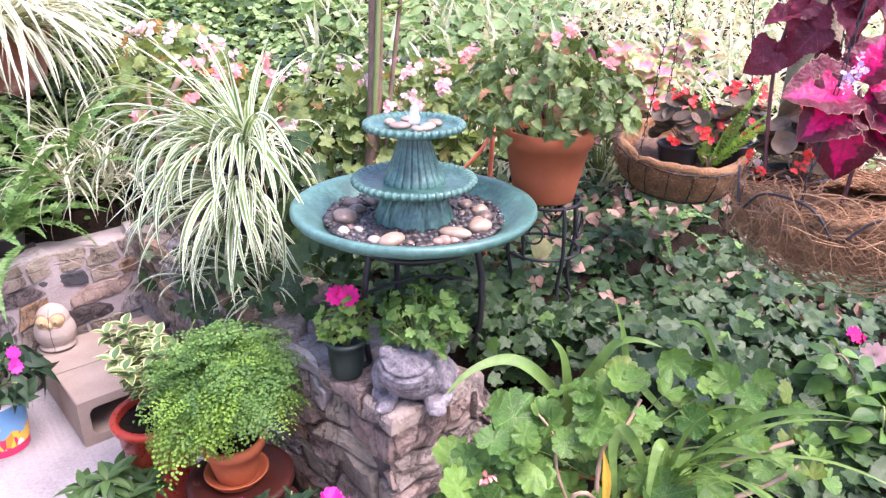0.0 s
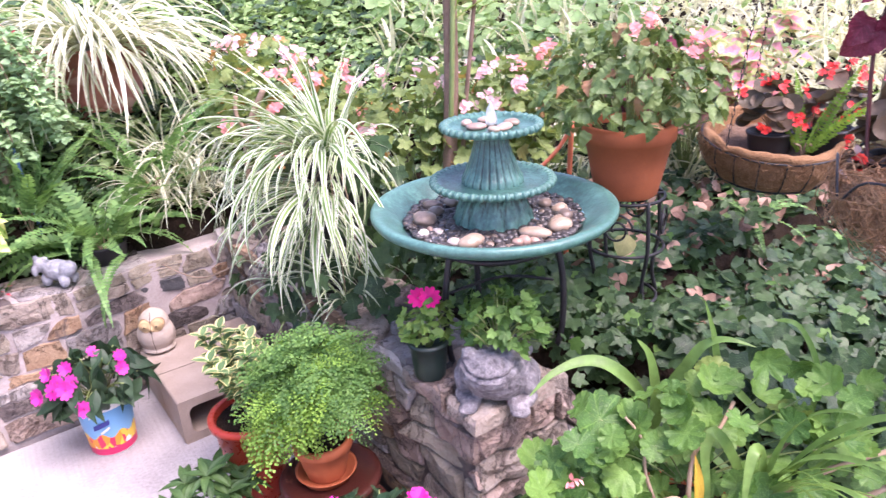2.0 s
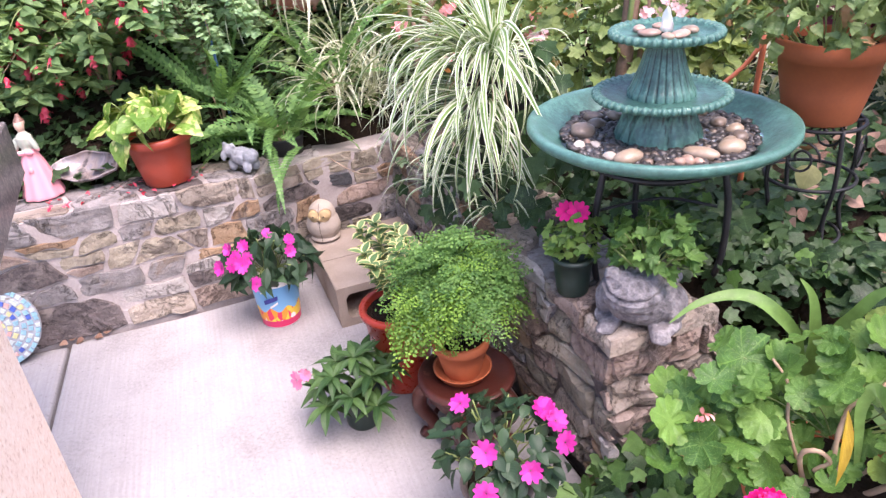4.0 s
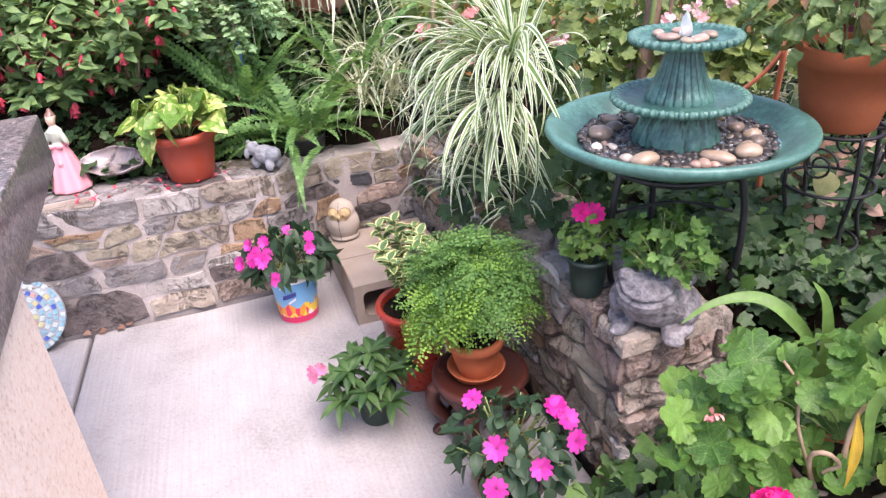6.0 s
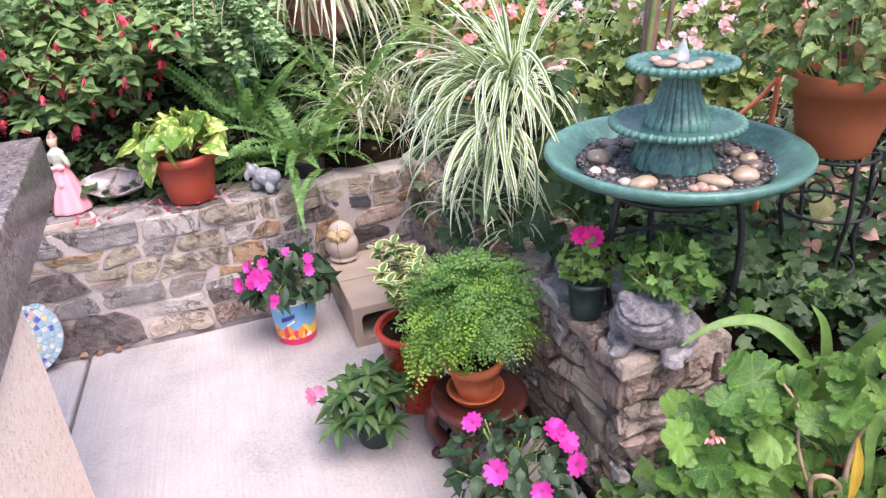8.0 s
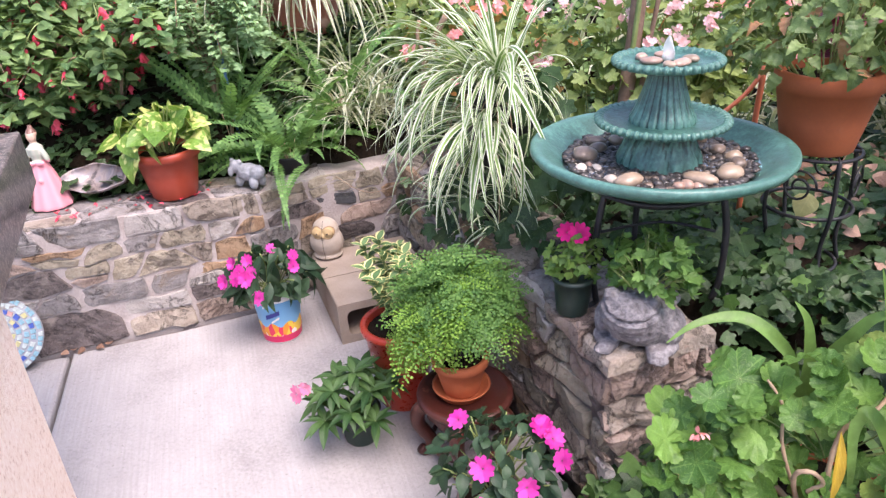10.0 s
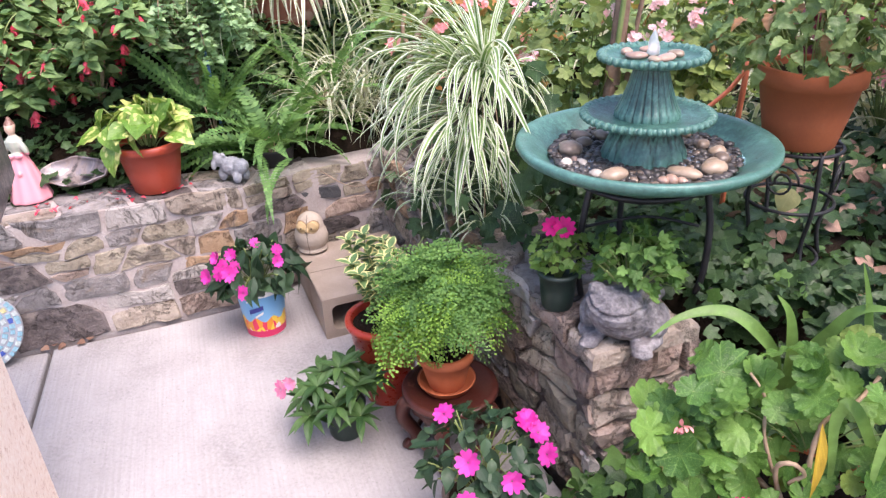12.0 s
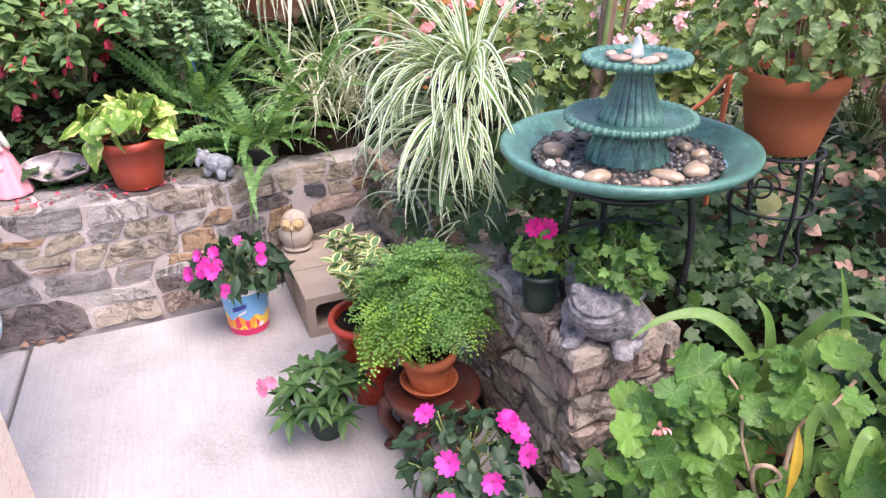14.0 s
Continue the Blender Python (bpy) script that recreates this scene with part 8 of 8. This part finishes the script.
def stone_field(x0, x1, z0, z1, r, wide, high, given=(), jit=0.36):
    """Angular stones that fill a field in rough courses. given: (x, z, half width, stone kind) of single large ones."""
    sites = [(x, z, w, k) for x, z, w, k in given]
    rows = max(1, round((z1 - z0) / high))
    hh = (z1 - z0) / rows
    for j in range(rows):
        n = max(1, round((x1 - x0) / (wide * r.uniform(0.8, 1.2))))
        ww = (x1 - x0) / n
        off = r.uniform(0, 0.6)
        for i in range(n + 1):
            x, z = x0 + (i + off) * ww + r.normal() * jit * ww * 0.5, z0 + (j + 0.5) * hh + r.uniform(-jit, jit) * hh
            if not (x0 < x < x1) or any(abs(x - g[0]) < g[2] + 0.03 and abs(z - g[1]) < g[2] * 0.5 + 0.012 for g in given):
                continue
            sites.append((x, z, wide * 0.35 * r.uniform(0.7, 1.3), None))
    k2 = (wide / high) ** 2 * 0.72      # courses are wider than high
    out = []
    for i, (x, z, w, kind) in enumerate(sites):
        poly = [(x0, z0), (x1, z0), (x1, z1), (x0, z1)]
        for j, (a, b, w2, _) in enumerate(sites):
            if j == i or abs(a - x) > wide * 3.5 or not poly:
                continue
            nx, nz = 2 * (a - x), 2 * k2 * (b - z)
            c = a * a - x * x + k2 * (b * b - z * z) + (w * w - w2 * w2) * 0.9
            poly = cut_cell(poly, nx, nz, c)
        if len(poly) >= 3:
            out.append((poly, kind))
    return out


def stone(name, poly, place, r, parent, mat, proud, gap, seed, rough=1.0, slope=0.1):
    """One split stone: an angular outline with a chipped edge and an uneven face. place(x, z, out) gives its points."""
    n = len(poly)
    cx, cz = sum(p_[0] for p_ in poly) / n, sum(p_[1] for p_ in poly) / n
    rim = []
    for i, p_ in enumerate(poly):
        q = poly[(i + 1) % n]
        ln = math.hypot(q[0] - p_[0], q[1] - p_[1])
        if ln < 0.006:
            continue
        steps = max(1, min(5, round(ln / 0.03)))
        for k in range(steps):
            s = k / steps
            if k == 0:
                prev = poly[i - 1]
                w = min(0.4, 0.012 / ln)
                s = w * r.uniform(0.3, 1.0)     # knock the corner off
            px, pz = p_[0] + (q[0] - p_[0]) * s, p_[1] + (q[1] - p_[1]) * s
            d = Vector((cx - px, cz - pz))
            d = d / max(d.length, 1e-4) * (gap * r.uniform(0.7, 1.5))
            m = noise.noise_vector(Vector((px * 26, pz * 26, seed)))
            m2 = noise.noise_vector(Vector((px * 9, pz * 12, seed + 7)))
            rim.append((px + d.x + m.x * 0.007 + m2.x * 0.012, pz + d.y + m.y * 0.006 + m2.y * 0.012))
    k_ = len(rim)
    if k_ < 3:
        return None
    cx, cz = sum(p_[0] for p_ in rim) / k_, sum(p_[1] for p_ in rim) / k_
    v, f = [], []
    tilt = Vector((r.normal() * slope, r.normal() * slope))
    rings = ((1.0, -0.008), (0.995, proud * 0.6), (0.95, proud * 0.98), (0.62, proud), (0.3, proud))
    for q, out in rings:
        for px, pz in rim:
            ax, az = cx + (px - cx) * q, cz + (pz - cz) * q
            o = out
            if out > 0:
                steps = noise.noise(Vector((ax * 13, az * 22, seed + 3)))
                o += (steps * 0.7 + noise.noise(Vector((ax * 48, az * 48, seed))) * 0.4) * proud * rough + (ax - cx) * tilt.x + (az - cz) * tilt.y
            v.append(place(ax, az, o))
    v.append(place(cx, cz, proud))
    for i in range(len(rings) - 1):
        for k in range(k_):
            a, b = i * k_ + k, i * k_ + (k + 1) % k_
            f.append((a, b, b + k_, a + k_))
    last = (len(rings) - 1) * k_
    for k in range(k_):
        f.append((last + k, last + (k + 1) % k_, last + k_))
    ob = mesh_ob(name, v, f, mat, parent, smooth=False)
    bm = bmesh.new()
    bm.from_mesh(ob.data)
    bmesh.ops.recalc_face_normals(bm, faces=list(bm.faces))
    bm.to_mesh(ob.data)
    bm.free()
    return ob


def coursed_field(x0, x1, courses, r, wide, given=()):
    """Flat-bedded stones in uneven courses, some split in two. given: (x, z, half width, stone kind) that name single stones."""
    out, z = [], 0.0
    for high in courses:
        x = x0 - r.uniform(0, 0.1)
        lean = 0.0
        while x < x1:
            w = wide * r.uniform(0.45, 1.5)
            nxt = r.normal() * 0.016
            whole = z == 0.0 and -1.56 < x < -1.44
            if whole:
                w = -1.18 - x
            corners = [(x - lean, z), (x + w - nxt, z), (x + w + nxt, z + high), (x + lean, z + high)]
            q = r.random()
            if not whole and q < (0.24 if high < 0.12 else 0.75):
                m0, m1 = z + high * r.uniform(0.36, 0.64), z + high * r.uniform(0.36, 0.64)
                parts = [[corners[0], corners[1], (x + w, m1), (x, m0)], [(x, m0), (x + w, m1), corners[2], corners[3]]]
            elif not whole and q < 0.34 and w > wide * 0.9:
                c0, c1 = x + w * r.uniform(0.35, 0.5), x + w * r.uniform(0.5, 0.65)
                parts = [[corners[0], (c0, z), (c1, z + high), corners[3]], [(c0, z), corners[1], corners[2], (c1, z + high)]]
            else:
                parts = [corners]
                if q > 0.7:
                    k = int(r.integers(0, 4))      # one corner cut away
                    p_, a_, b_ = corners[k], corners[k - 1], corners[(k + 1) % 4]
                    cut = lambda e: (p_[0] + (e[0] - p_[0]) * 0.22, p_[1] + (e[1] - p_[1]) * 0.4)
                    parts = [corners[:k] + [cut(a_), cut(b_)] + corners[k + 1:]]
            for poly in parts:
                cx, cz = sum(p_[0] for p_ in poly) / len(poly), sum(p_[1] for p_ in poly) / len(poly)
                kind = next((g[3] for g in given if abs(cx - g[0]) < g[2] and abs(cz - g[1]) < 0.045), None)
                out.append((poly, kind))
            x, lean = x + w, nxt
        z += high
    return out


r = np.random.default_rng(403)
# long wall: face, then top. Kinds: 0 tan, 1 grey, 2 pale, 3 amber, 4 dark, 5 black, 6 olive
BIG = ((-1.36, 0.09, 0.115, 4), (-1.02, 0.43, 0.12, 2), (-1.29, 0.41, 0.075, 3), (-0.765, 0.29, 0.085, 3), (-0.29, 0.37, 0.09, 5), (-1.434, 0.375, 0.08, 6), (-1.21, 0.33, 0.10, 6), (-0.944, 0.325, 0.075, 6),
       (-1.39, 0.255, 0.09, 4), (-1.144, 0.212, 0.10, 1), (-0.90, 0.175, 0.08, 4), (-0.95, 0.095, 0.08, 6), (-1.073, 0.03, 0.11, 0), (-0.6, 0.33, 0.08, 1), (-0.59, 0.455, 0.075, 5), (-0.44, 0.44, 0.10, 0), (-0.22, 0.46, 0.09, 6), (-0.72, 0.44, 0.085, 0), (-0.44, 0.31, 0.07, 1), (-0.85, 0.46, 0.09, 6))
for poly, kind in coursed_field(-2.25, -0.02, (0.165, 0.085, 0.095, 0.07, 0.095), r, 0.19, BIG):
    pick = kind if kind is not None else int(r.choice([0, 1, 6, 6, 0, 2, 7, 1, 4, 3, 6]))
    stone("stone", poly, lambda x, z, o: wf(x, wall_line(x) + o - 0.002, z * wall_top(x) / TOP), r, wall_west, STONE[pick], 0.006, 0.0062, 1.0, 1.0, 0.05)
for poly, kind in stone_field(-2.25, -0.3, -0.24, -0.01, r, 0.24, 0.12):
    stone("stone", poly, lambda x, z, o: wf(x, wall_line(x) + z, wall_top(x) - 0.012 + o * 0.6), r, wall_west, STONE[int(r.choice([0, 1, 4, 1, 6, 2]))], 0.010, 0.008, 5.0, 1.0, 0.05)
def trimmed(field, x0, x1):
    """The stones of a field, cut off at its two ends."""
    for poly, kind in field:
        q = []
        for x, z in poly:
            p_ = (min(max(x, x0), x1), z)
            if all(abs(p_[0] - e[0]) + abs(p_[1] - e[1]) > 0.004 for e in q):
                q.append(p_)
        if len(q) > 2 and max(p_[0] for p_ in q) - min(p_[0] for p_ in q) > 0.03:
            yield q, kind


# wall beside the patio: rougher and darker
for poly, kind in trimmed(coursed_field(-0.25, 1.48, (0.12, 0.075, 0.10, 0.07, 0.085, TOP - 0.455), r, 0.17), -0.25, 1.48):
    stone("stone", poly, lambda x, z, o: wf(0.0 - o, x, z), r, wall_east, STONE[int(r.choice([7, 0, 2, 0, 7, 6, 3]))], 0.016, 0.006, 9.0, 1.0, 0.07)
for poly, kind in stone_field(0.0, 0.27, -0.2, 1.18, r, 0.16, 0.2):
    stone("stone", poly, lambda x, z, o: wf(x, z, TOP - 0.02 + o), r, wall_east, STONE[int(r.choice([0, 1, 4, 0]))], 0.016, 0.006, 13.0, 1.0, 0.1)
# the rubble end under the frog
for poly, kind in trimmed(coursed_field(0.0, 0.42, (0.12, 0.09, 0.075, 0.10, TOP - 0.395), r, 0.16), 0.0, 0.42):
    stone("stone", poly, lambda x, z, o: wf(x - 0.02, 1.47 + o - 0.03 * x, z * (1 if x < 0.28 else 1 - 2.6 * (x - 0.28))), r, wall_south, STONE[int(r.choice([0, 2, 7, 0, 7]))], 0.026, 0.006, 17.0, 0.9, 0.1)
for poly, kind in stone_field(-0.03, 0.28, 1.19, 1.498, r, 0.17, 0.13):
    stone("stone", poly, lambda x, z, o: wf(x, z, TOP - 0.03 + o), r, wall_south, STONE[7 if r.random() < 0.6 else 0], 0.028, 0.005, 21.0, 1.0, 0.1)
